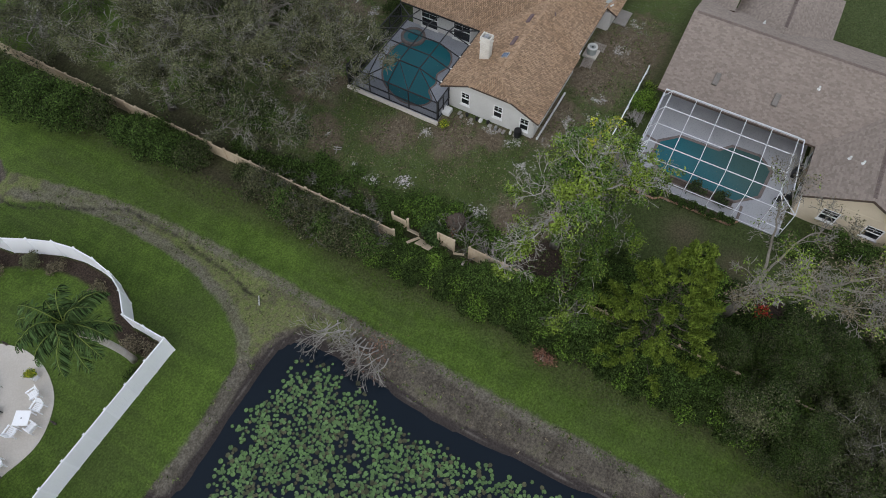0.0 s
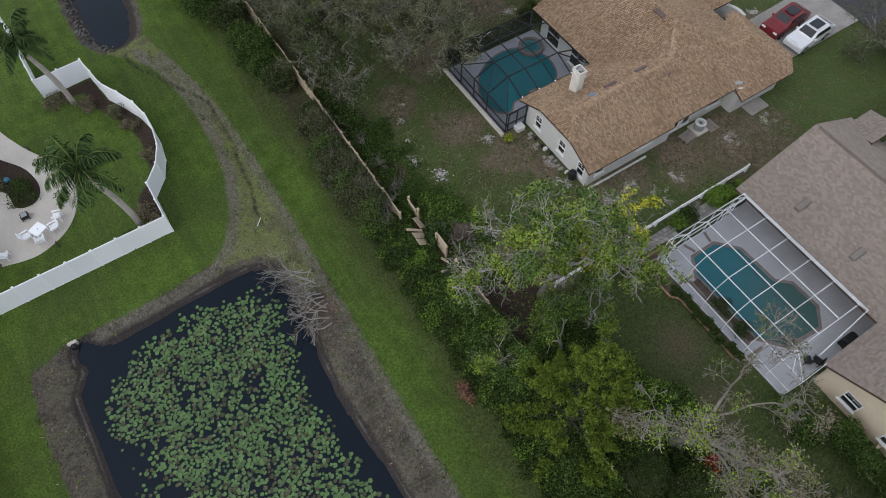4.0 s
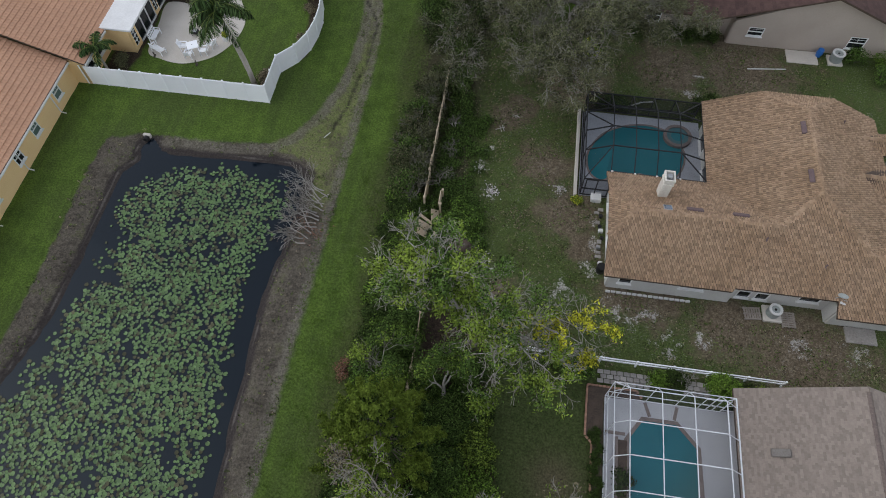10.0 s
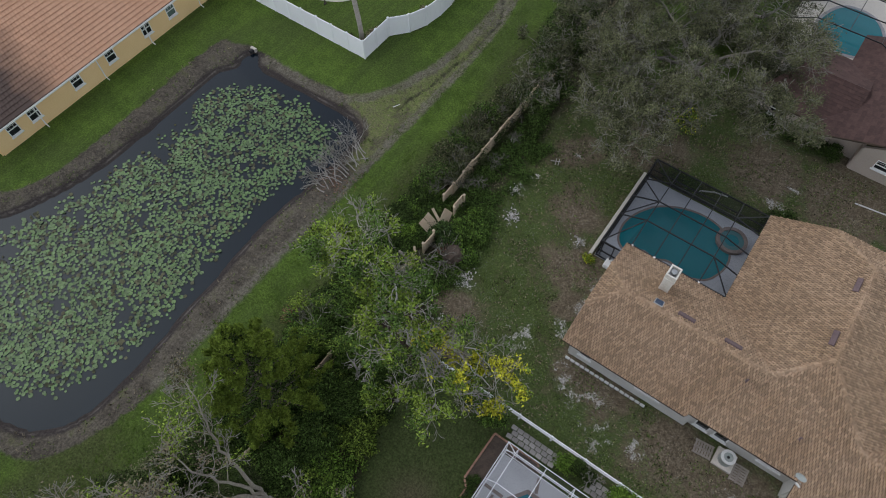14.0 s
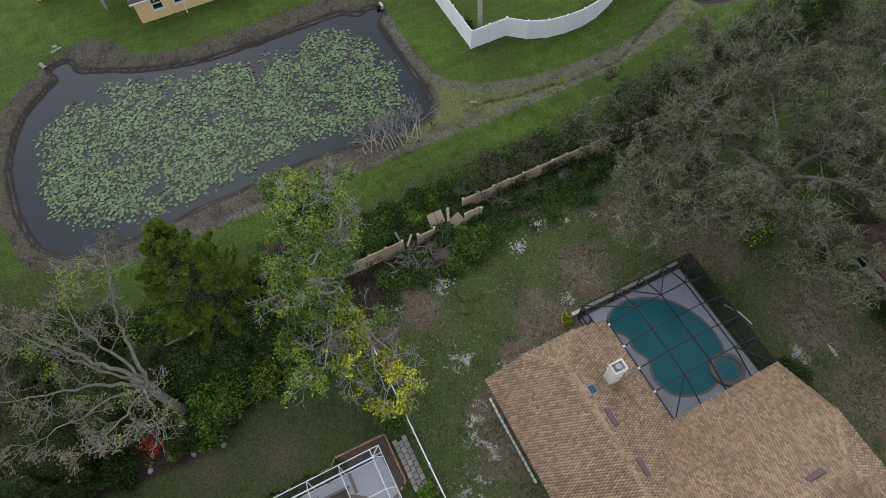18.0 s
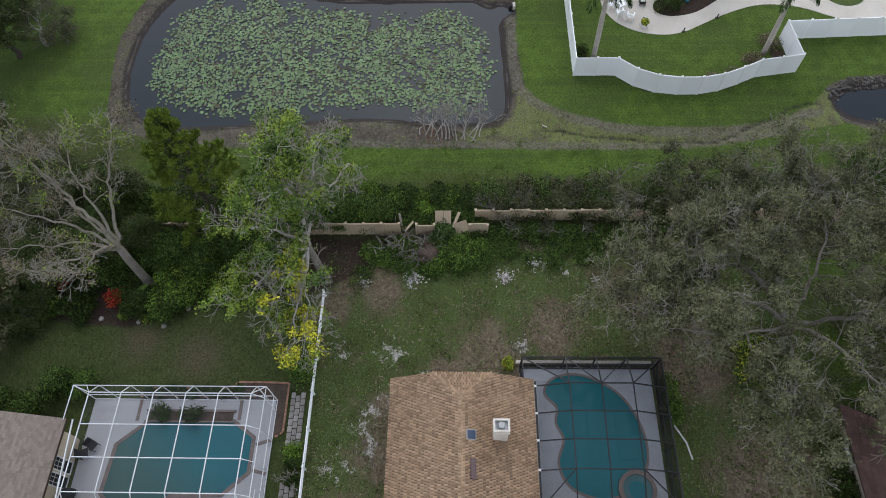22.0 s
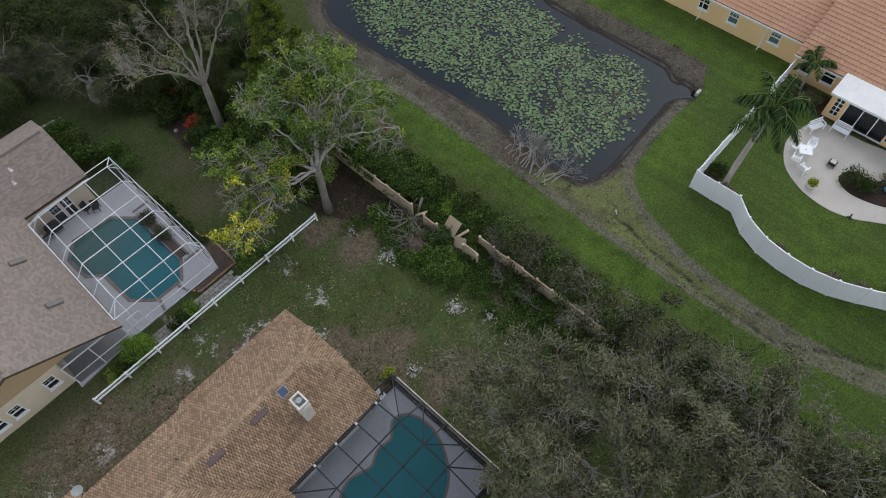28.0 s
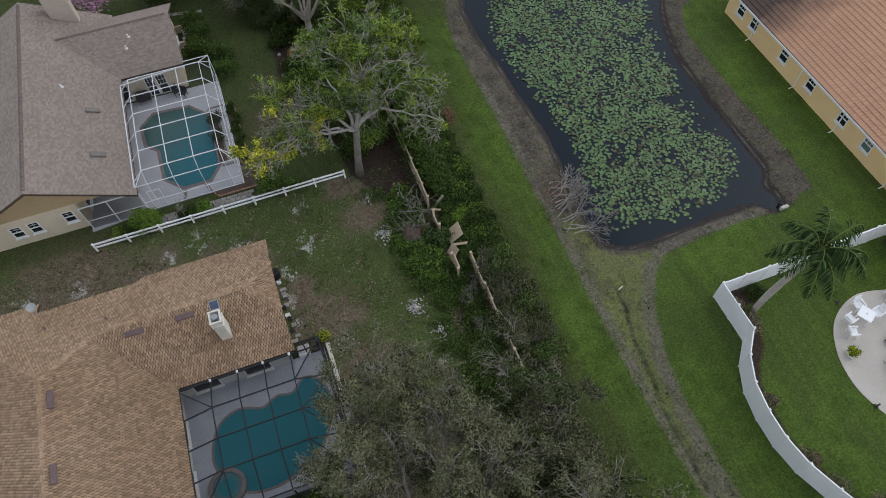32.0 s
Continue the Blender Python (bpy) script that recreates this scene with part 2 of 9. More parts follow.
M["leaf_lime"] = leaf_mat("lime_green_leaf", (0.100, 0.158, 0.024), (0.200, 0.270, 0.046))
M["leaf_yellow"] = leaf_mat("yellow_leaf", (0.31, 0.32, 0.028), (0.50, 0.48, 0.045))
M["leaf_cedar"] = leaf_mat("cedar_green_leaf", (0.066, 0.105, 0.014), (0.145, 0.195, 0.030), island=0.45)
M["leaf_red"] = leaf_mat("red_bract", (0.26, 0.03, 0.02), (0.42, 0.06, 0.035))
M["leaf_rust"] = leaf_mat("rusty_dry_leaf", (0.13, 0.065, 0.045), (0.22, 0.12, 0.08))
M["leaf_tan"] = leaf_mat("dry_tan_leaf", (0.10, 0.086, 0.055), (0.185, 0.158, 0.10))
M["leaf_pink"] = leaf_mat("pink_blossom", (0.40, 0.20, 0.33), (0.58, 0.34, 0.48))
M["leaf_palm"] = leaf_mat("palm_frond_green", (0.030, 0.060, 0.020), (0.075, 0.12, 0.04))
M["leaf_palm_pale"] = leaf_mat("yellow_green_frond", (0.085, 0.115, 0.018), (0.17, 0.19, 0.035))
M["straw"] = leaf_mat("dry_grass_blade", (0.12, 0.10, 0.066), (0.22, 0.185, 0.125))
M["grass_blade"] = leaf_mat("weed_blade", (0.055, 0.08, 0.022), (0.11, 0.14, 0.045))
M["lawn_blade"] = leaf_mat("lawn_blade", (0.046, 0.082, 0.013), (0.076, 0.126, 0.019), island=0.25)
M["lily"] = leaf_mat("lily_pad_green", (0.070, 0.138, 0.036), (0.106, 0.186, 0.058), rough=0.28, island=0.34)
glossy(M["lily"], 0.42)
M["lily_brown"] = leaf_mat("browned_lily_pad", (0.055, 0.060, 0.035), (0.11, 0.105, 0.060), rough=0.4, island=0.4)
M["pond"] = water_mat("pond_water", (0.003, 0.006, 0.010), 0.05, 0.03, 1.2)
M["pool"] = water_mat("pool_water", (0.012, 0.125, 0.145), 0.05, 0.05, 2.0)
M["pool_pale"] = water_mat("shallow_pool_water", (0.015, 0.112, 0.134), 0.05, 0.05, 2.0)
def shallow_end(m, shallow):
    """Paler water over the shallow south-east end of the pool, deepening north-west."""
    n, l = m.node_tree.nodes, m.node_tree.links
    b = n["Principled BSDF"]
    sep, q, r, mix = n.new("ShaderNodeSeparateXYZ"), n.new("ShaderNodeMath"), n.new("ShaderNodeMapRange"), n.new("ShaderNodeMix")
    l.new(n.new("ShaderNodeTexCoord").outputs["Object"], sep.inputs[0])
    q.operation = "SUBTRACT"
    l.new(sep.outputs["X"], q.inputs[0])
    l.new(sep.outputs["Y"], q.inputs[1])
    r.interpolation_type = "SMOOTHSTEP"
    r.inputs["From Min"].default_value, r.inputs["From Max"].default_value = 23.5, 31.0
    l.new(q.outputs[0], r.inputs["Value"])
    mix.data_type = "RGBA"
    mix.inputs["B"].default_value = (*shallow, 1)
    l.new(b.inputs["Base Color"].links[0].from_socket, mix.inputs["A"])
    l.new(r.outputs["Result"], mix.inputs["Factor"])
    l.new(mix.outputs["Result"], b.inputs["Base Color"])


shallow_end(M["pool_pale"], (0.058, 0.125, 0.112))
M["spa_tile"] = mat("submerged_spa_bench", (0.045, 0.135, 0.145), (0.065, 0.165, 0.175), 2, 12, 0.4)
M["grass_bed"] = mat("bed_ground_cover", (0.045, 0.075, 0.018), (0.085, 0.125, 0.030), 1.5, 9, 0.95, bump=0.6)
M["black"] = mat("black_plastic", (0.012, 0.012, 0.013), (0.025, 0.025, 0.025), 2, 12, 0.5)
M["metal"] = mat("grey_metal", (0.32, 0.33, 0.33), (0.44, 0.45, 0.45), 2, 12, 0.45, metal=0.6)
M["ac_green"] = mat("grey_green_unit_paint", (0.30, 0.33, 0.31), (0.38, 0.41, 0.39), 2, 12, 0.6)
M["vent_brown"] = mat("brown_vent_metal", (0.11, 0.075, 0.075), (0.16, 0.11, 0.11), 2, 12, 0.6)
M["vent_grey"] = mat("pinkish_grey_vent_metal", (0.15, 0.135, 0.12), (0.21, 0.19, 0.17), 2, 12, 0.7)
M["chimney"] = mat("dirty_white_chimney_stucco", (0.55, 0.51, 0.44), (0.74, 0.71, 0.64), 1.2, 9, 0.95)
M["pallet"] = mat("grey_weathered_timber", (0.22, 0.19, 0.16), (0.34, 0.30, 0.26), 1.5, 10, 0.95)
M["blue"] = mat("blue_plastic", (0.02, 0.12, 0.40), (0.03, 0.17, 0.5), 2, 9, 0.4)
M["glaze"] = mat("teal_glazed_ball", (0.03, 0.15, 0.22), (0.05, 0.2, 0.28), 2, 9, 0.15)
M["car_red"] = mat("dark_red_car_paint", (0.16, 0.008, 0.012), (0.20, 0.012, 0.016), 1, 6, 0.25, bump=0, spec=0.6)
M["car_white"] = mat("white_car_paint", (0.70, 0.71, 0.72), (0.76, 0.77, 0.78), 1, 6, 0.25, bump=0, spec=0.6)
M["rubber"] = mat("tyre_rubber", (0.015, 0.015, 0.015), (0.03, 0.03, 0.03), 2, 12, 0.9)
M["rock"] = mat("pale_limestone_rubble", (0.20, 0.19, 0.17), (0.38, 0.36, 0.33), 2, 15, 0.95, island=0.3)
M["soil"] = mat("dark_root_soil", (0.06, 0.045, 0.035), (0.12, 0.09, 0.07), 2, 12, 0.98, bump=0.5)
M["rock_wet"] = mat("wet_dark_rock", (0.05, 0.048, 0.043), (0.15, 0.14, 0.125), 2, 15, 0.8, island=0.3)
M["sand_pile"] = mat("pale_sand_rubble", (0.36, 0.33, 0.31), (0.62, 0.60, 0.58), 2, 14, 0.98, island=0.35)
M["pipe_white"] = mat("white_pipe", (0.6, 0.6, 0.58), (0.72, 0.72, 0.7), 2, 9, 0.5)
M["cushion"] = mat("grey_chair_cushion", (0.30, 0.30, 0.31), (0.38, 0.38, 0.39), 2, 9, 0.9)


# ---- mesh tools ----
class MB:
    """A plain list of corners and faces, grown by simple shapes."""

    def __init__(self):
        self.v, self.f = [], []

    def add(self, vs, fs):
        k = len(self.v)
        self.v.extend(vs)
        self.f.extend([tuple(i + k for i in f) for f in fs])
        return self

    def box(self, x0, y0, z0, x1, y1, z1, m=None, bevel=0.0):
        if bevel:
            c, r = [(x0 + x1) / 2, (y0 + y1) / 2], [(x1 - x0) / 2, (y1 - y0) / 2]
            b = min(bevel, r[0] * 0.4, r[1] * 0.4, (z1 - z0) * 0.4)
            ring = []
            for sx, sy, first in ((1, -1, 0), (1, 1, 1), (-1, 1, 0), (-1, -1, 1)):
                p = [(sx * (r[0] - b), sy * r[1]), (sx * r[0], sy * (r[1] - b))]
                ring += p if first == 0 else p[::-1]
            vs = []
            for z, s in ((z0, 0), (z1 - b, 0), (z1, b)):
                for px, py in ring:
                    vs.append((c[0] + px - math.copysign(s, px) * 0.7, c[1] + py - math.copysign(s, py) * 0.7, z))
            n = len(ring)
            fs = [tuple(range(n))[::-1], tuple(range(2 * n, 3 * n))]
            for j in range(2):
                fs += [(j * n + i, j * n + (i + 1) % n, (j + 1) * n + (i + 1) % n, (j + 1) * n + i) for i in range(n)]
        else:
            vs = [(x, y, z) for z in (z0, z1) for x, y in ((x0, y0), (x1, y0), (x1, y1), (x0, y1))]
            fs = [(3, 2, 1, 0), (4, 5, 6, 7), (0, 1, 5, 4), (1, 2, 6, 5), (2, 3, 7, 6), (3, 0, 4, 7)]
        if m is not None:
            vs = [tuple(m @ Vector(p)) for p in vs]
        return self.add(vs, fs)

    def bar(self, a, b, w, h=None):
        """A square bar from a to b."""
        a, b = Vector(a), Vector(b)
        h = h or w
        d = (b - a).normalized()
        s = d.cross(Vector((0, 0, 1)))
        s = s.normalized() if s.length > 1e-4 else Vector((1, 0, 0))
        u = s.cross(d)
        vs = []
        for p in (a, b):
            for i, j in ((-1, -1), (1, -1), (1, 1), (-1, 1)):
                vs.append(tuple(p + s * (i * w / 2) + u * (j * h / 2)))
        return self.add(vs, [(3, 2, 1, 0), (4, 5, 6, 7), (0, 1, 5, 4), (1, 2, 6, 5), (2, 3, 7, 6), (3, 0, 4, 7)])

    def tube(self, pts, radii, n=6, cap=True):
        vs, fs = [], []
        k = len(pts)
        pts = [Vector(p) for p in pts]
        for i, p in enumerate(pts):
            d = (pts[min(i + 1, k - 1)] - pts[max(i - 1, 0)]).normalized()
            s = d.cross(Vector((0.13, 0.31, 0.94)))
            s = s.normalized() if s.length > 1e-3 else Vector((1, 0, 0))
            u = s.cross(d)
            for j in range(n):
                a = 2 * math.pi * j / n
                vs.append(tuple(p + (s * math.cos(a) + u * math.sin(a)) * radii[i]))
        for i in range(k - 1):
            fs += [(i * n + j, i * n + (j + 1) % n, (i + 1) * n + (j + 1) % n, (i + 1) * n + j) for j in range(n)]
        if cap:
            fs += [tuple(range(n))[::-1], tuple(range((k - 1) * n, k * n))]
        return self.add(vs, fs)

    def prism(self, poly, z0, z1):
        n = len(poly)
        vs = [(x, y, z0) for x, y in poly] + [(x, y, z1) for x, y in poly]
        return self.add(vs, [tuple(range(n))[::-1], tuple(range(n, 2 * n))] + [(i, (i + 1) % n, n + (i + 1) % n, n + i) for i in range(n)])

    def ball(self, c, r, squash=1.0, n=8, rough=0.0, rng=random):
        vs, fs = [(c[0], c[1], c[2] - r * squash)], []
        rows = n // 2
        for i in range(1, rows):
            a = math.pi * i / rows
            for j in range(n):
                b = 2 * math.pi * j / n
                q = r * (1 + rng.uniform(-rough, rough))
                vs.append((c[0] + q * math.sin(a) * math.cos(b), c[1] + q * math.sin(a) * math.sin(b), c[2] - q * squash * math.cos(a)))
        vs.append((c[0], c[1], c[2] + r * squash))
        top = len(vs) - 1
        fs += [(0, 1 + (j + 1) % n, 1 + j) for j in range(n)]
        for i in range(rows - 2):
            fs += [(1 + i * n + j, 1 + i * n + (j + 1) % n, 1 + (i + 1) * n + (j + 1) % n, 1 + (i + 1) * n + j) for j in range(n)]
        k = 1 + (rows - 2) * n
        fs += [(top, k + j, k + (j + 1) % n) for j in range(n)]
        return self.add(vs, fs)

    def mesh(self, name, material, smooth=False):
        me = bpy.data.meshes.new(name)
        me.from_pydata(self.v, [], self.f)
        me.materials.append(material)
        if smooth:
            me.shade_smooth()
        me.update()
        return me


def quads(name, corners, material):
    """A mesh of loose four-cornered blades from an array (n, 4, 3)."""
    n = len(corners)
    me = bpy.data.meshes.new(name)
    me.vertices.add(4 * n)
    me.vertices.foreach_set("co", np.asarray(corners, np.float32).ravel())
    me.loops.add(4 * n)
    me.loops.foreach_set("vertex_index", np.arange(4 * n, dtype=np.int32))
    me.polygons.add(n)
    me.polygons.foreach_set("loop_start", np.arange(0, 4 * n, 4, dtype=np.int32))
    me.update(calc_edges=True)
    me.materials.append(material)
    return me


def thing(name, label, category, group="", kind="", at=(0, 0, 0)):
    ob = new(name)
    ob.location = at
    ob.empty_display_size = 0.3
    return tagged(ob, label, category, group, kind)


def part(name, mb, material, parent=None, label="", smooth=False, kind=""):
    me = mb if isinstance(mb, bpy.types.Mesh) else mb.mesh(name, material, smooth)
    ob = new(name, me)
    ob.parent = parent
    if label or kind:
        tagged(ob, label, kind=kind)
    return ob


def solid(name, mb, material, label, category, group="", kind="", smooth=False):
    ob = new(name, mb if isinstance(mb, bpy.types.Mesh) else mb.mesh(name, material, smooth))
    return tagged(ob, label, category, group, kind)


def smooth_loop(pts, steps=6):
    """A closed soft curve through a few plan points."""
    out, n = [], len(pts)
    p = [np.array(q, float) for q in pts]
    for i in range(n):
        a, b, c, d = p[i - 1], p[i], p[(i + 1) % n], p[(i + 2) % n]
        for k in range(steps):
            t = k / steps
            out.append(0.5 * (2 * b + (c - a) * t + (2 * a - 5 * b + 4 * c - d) * t * t + (3 * b - a - 3 * c + d) * t ** 3))
    return np.array(out)


def loop_distance(poly, x, y):
    """Signed distance to a closed outline, negative inside."""
    best = np.full(x.shape, 1e9)
    inside = np.zeros(x.shape, bool)
    n = len(poly)
    for i in range(n):
        (ax, ay), (bx, by) = poly[i], poly[(i + 1) % n]
        dx, dy = bx - ax, by - ay
        t = np.clip(((x - ax) * dx + (y - ay) * dy) / (dx * dx + dy * dy + 1e-12), 0, 1)
        best = np.minimum(best, np.hypot(x - ax - t * dx, y - ay - t * dy))
        if abs(dy) > 1e-12:
            hit = ((ay > y) != (by > y)) & (x < dx * (y - ay) / dy + ax)
            inside ^= hit
    return np.where(inside, -best, best)


def line_distance(pts, x, y):
    best = np.full(x.shape, 1e9)
    for (ax, ay), (bx, by) in zip(pts[:-1], pts[1:]):
        dx, dy = bx - ax, by - ay
        t = np.clip(((x - ax) * dx + (y - ay) * dy) / (dx * dx + dy * dy), 0, 1)
        best = np.minimum(best, np.hypot(x - ax - t * dx, y - ay - t * dy))
    return best


def ease(a, b, v):
    t = np.clip((v - a) / (b - a), 0, 1)
    return t * t * (3 - 2 * t)


# ---- the lie of the land ----
WATER = -0.40
POND = smooth_loop([(-27.2, 7.9), (-27.9, 6.7), (-27.6, 5.5), (-28.5, 4.0), (-28.45, 0), (-28.4, -5), (-28.8, -9.5), (-30.0, -13.6), (-31.4, -16.4), (-32.5, -18.6), (-34.0, -19.1), (-33.9, -20.6), (-32.4, -20.4), (-31.3, -21.6), (-29.0, -23.8), (-24.5, -25.4), (-19.6, -25.4),
                    (-15.8, -24.3), (-14.0, -21.6), (-13.8, -17), (-14.2, -13), (-14.35, -9), (-14.65, -4.5), (-14.2, 0), (-14.05, 4.6), (-14.7, 6.3), (-16.6, 6.9), (-19.6, 6.75), (-23, 6.65), (-25.8, 6.7)])
BANK = smooth_loop([(-27.6, 8.1), (-29.4, 7.3), (-30.6, 6.9), (-30.9, 3), (-30.7, -2), (-30.7, -9.6), (-31.5, -12.7), (-32.6, -14.2), (-34.2, -14.9), (-35.6, -16.6), (-35.3, -18.8), (-34.8, -20.8), (-33.4, -21.9), (-32.4, -23.4), (-30.2, -25.4), (-27, -26.6), (-23, -27.1),
                    (-17.4, -26.4), (-14.2, -25.4), (-12.2, -21.6), (-11.5, -17.5), (-11.6, -8), (-11.4, 0), (-11.35, 5), (-13.6, 8.6), (-17.0, 8.55), (-20, 8.1), (-24, 7.85)])
POND_B = smooth_loop([(-17.2, 48), (-17.8, 40), (-17.6, 35.5), (-16.3, 33.3), (-14.5, 34.2), (-13.6, 38), (-13.2, 44), (-12.4, 50), (-12.5, 62), (-19, 62)])
SWALE = [(-13.2, 9.5), (-12.7, 13), (-12.2, 15.5), (-12.1, 18), (-11.95, 20.5), (-11.9, 22.5), (-12.6, 24.6), (-14.0, 27), (-15.4, 29.8), (-16.0, 32)]
SWALE_BED = np.array([(-18.0, 8.4), (-16.3, 9.3), (-15.3, 10.9), (-14.4, 12.6), (-13.7, 15.2), (-13.35, 18.5), (-13.25, 21.7), (-13.5, 25), (-14.2, 28.6), (-15.6, 31.2), (-17.4, 33),
                      (-13.6, 33.2), (-13.0, 30.2), (-12.0, 26), (-11.4, 22), (-11.2, 18), (-11.15, 14), (-11.2, 10), (-11.3, 5), (-11.9, 2.5), (-13.1, 3.0), (-13.4, 6.2), (-14.6, 7.4), (-16.6, 7.7)])
TRACK_A = [(-26, 7.5), (-21, 7.6), (-17.6, 7.9), (-15.8, 9.2), (-14.2, 12.3), (-13.3, 15.4), (-12.95, 18.5), (-12.85, 21.7), (-13.1, 25), (-13.9, 29), (-14.9, 31.6)]
TRACK_B = [(-11.8, -18), (-11.8, -12), (-11.75, -4), (-11.6, 5), (-11.5, 10), (-11.45, 14), (-11.5, 18), (-11.75, 22), (-12.3, 25.6), (-13.3, 30)]
BED_SOUTH = [(-3, 1.2), (1.2, -6.4), (1.7, -11.7), (2.8, -15.5), (4.0, -19.2), (3.6, -24), (3.4, -29), (4.5, -36), (-3, -36)]
GARDEN = [(-34.6, 12.5), (-19, 12.6), (-19, 15.8), (-17.2, 18), (-16.8, 20.4), (-16.8, 22.6), (-17.5, 25.2), (-18.7, 27.5), (-19.2, 30.5), (-23, 30.4), (-23.6, 42), (-36, 42)]
LAWN_IN = smooth_loop([(-20.4, 15.8), (-19.6, 17.6), (-18.6, 19.6), (-18.6, 22), (-19.6, 24.6), (-21.8, 26.0), (-24.4, 26.3), (-25.2, 23), (-24.8, 18), (-27.5, 14.6), (-31, 14.4), (-30, 13.5), (-24, 13.3)])
PATIO = smooth_loop([(-30.9, 16.7), (-29.6, 16.0), (-27.5, 15.7), (-25.3, 16.7), (-24.0, 18.6), (-23.6, 20.8), (-24.0, 22.6), (-24.7, 23.9), (-26.1, 26.4), (-27.2, 29.3), (-27.2, 31.8), (-26.7, 33.6), (-25.4, 36.3), (-24.6, 40.5), (-33.6, 40.5), (-32.8, 36.6), (-31.6, 35.2), (-30.1, 32.4), (-29.0, 30.2), (-28.5, 27.6), (-28.0, 26.2), (-26.4, 23.9), (-25.9, 21.6), (-26.6, 20.3), (-27.9, 20.6), (-28.4, 22.6), (-31.3, 22.9), (-31.2, 20)])


def height(x, y):
    d = np.minimum(loop_distance(POND, x, y), loop_distance(POND_B, x, y))
    h = np.where(d > 0, WATER + 0.42 * (1 - (1 - np.clip(d / 1.7, 0, 1)) ** 2), WATER - 0.9 * ease(0, 2.5, -d))
    h = h - (0.12 * (1 - ease(0.2, 1.8, line_distance(SWALE, x, y))) + 0.10 * (1 - ease(0.05, 0.5, line_distance(SWALE, x, y)))) * (d > 0.5)
    h = h + 0.12 * ease(-5.0, 2.0, x) * (d > 0)
    return h


def build_ground():
    xs = np.concatenate([-np.geomspace(700, 52, 14), np.arange(-50, 44.01, 0.3), np.geomspace(46, 700, 14)])
    ys = np.concatenate([-np.geomspace(700, 46, 14), np.arange(-44, 50.01, 0.3), np.geomspace(52, 700, 14)])
    x, y = np.meshgrid(xs, ys)
    z = height(x, y)
    near = (np.abs(x) < 52) & (np.abs(y) < 52)
    bumps = np.array([noise.noise((a * 0.9, b * 0.9, 0)) if k else 0 for a, b, k in zip(x.ravel(), y.ravel(), near.ravel())]).reshape(x.shape)
    z = z + 0.035 * bumps * (loop_distance(POND, x, y) > 0)
    ny, nx = x.shape
    idx = np.arange(nx * ny).reshape(ny, nx)
    faces = np.stack([idx[:-1, :-1], idx[:-1, 1:], idx[1:, 1:], idx[1:, :-1]], -1).reshape(-1, 4)
    me = bpy.data.meshes.new("ground")
    me.from_pydata(np.stack([x, y, z], -1).reshape(-1, 3).tolist(), [], faces.tolist())
    bank = np.minimum(loop_distance(BANK, x, y), loop_distance(POND_B, x, y) - 1.0)
    track = np.minimum(line_distance(TRACK_A, x, y) - 0.42, line_distance(TRACK_B, x, y) - 0.36)
    swale = loop_distance(SWALE_BED, x, y)
    rill = line_distance(SWALE, x + 0.12 * np.sin(y * 1.3), y) - 0.13
    verge = np.minimum(np.maximum(-8.7 - x - 0.4 * np.sin(y * 0.4), x + 5.6), np.maximum((y + 20.5) * 0.5 + 0.35 * (x + 12), -x - 14.5))
    rim = np.abs(loop_distance(POND, x, y) - 0.2) - 0.07
    yard = np.minimum(np.minimum(x + 4.0, 60.0), np.maximum(27.0 - y, x - 9.0))
    garden = loop_distance(GARDEN, x, y)
    bed = loop_distance(BED_SOUTH, x, y)
    lawn_in = loop_distance(LAWN_IN, x, y)
    bed_g = np.maximum(np.maximum(garden, -garden - 1.25), -x - 21.8)
    bed_g = np.minimum(bed_g, loop_distance(np.array([(-31.6, 23.0), (-28.4, 22.8), (-27.9, 20.5), (-26.4, 20.1), (-25.7, 21.6), (-26.2, 24.2), (-28.6, 28.6), (-29.4, 31.5), (-33.8, 31.5), (-33.8, 12.8), (-32.2, 12.8), (-31.4, 16.0)]), x, y))
    fine_lawn = np.maximum(y + 6.6, -x + 2.0)
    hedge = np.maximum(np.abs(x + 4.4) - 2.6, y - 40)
    for key, val in (("bank", bank), ("track", track), ("swale", swale), ("yard", yard), ("bed", np.minimum(bed, bed_g)), ("fine_lawn", fine_lawn), ("hedge", hedge), ("rill", rill), ("verge", verge), ("rim", rim)):
        at = me.attributes.new(key, "FLOAT", "POINT")
        at.data.foreach_set("value", np.clip(val, -20, 20).astype(np.float32).ravel())
    spots = np.zeros(x.shape)
    for sx, sy, r in ((0.1, -0.25, 0.8), (0.2, 6.2, 0.9), (-1.0, 8.4, 0.9), (5.2, 7.2, 0.8), (1.3, 14.0, 0.6), (0.6, -3.6, 0.8), (5.8, -4.9, 1.2), (5.7, -1.2, 1.2), (10.7, -2.8, 1.0), (13.0, -4.4, 1.2), (9.6, -2.4, 0.9), (12.0, -2.4, 0.9), (15.2, -3.8, 0.9), (21.5, -3.3, 1.1),
                      (25.2, -3.3, 1.1), (16.1, 20.4, 0.6), (15.5, 18.3, 1.0), (-0.6, 10.1, 0.7), (8.9, -1.9, 0.8), (7.7, 0.6, 0.9), (7.8, 2.6, 0.8), (7.7, 5.0, 0.8), (34.9, 15.8, 1.2), (32.7, 15.0, 1.0), (33.7, 10.9, 1.0), (35.5, 9.5, 1.3), (34.0, 6.4, 0.8)):
        spots = np.maximum(spots, np.exp(-((x - sx) ** 2 + (y - sy) ** 2) / (2.0 * r * r)))
    at = me.attributes.new("sand", "FLOAT", "POINT")
    at.data.foreach_set("value", spots.astype(np.float32).ravel())
    dry = np.zeros(x.shape)
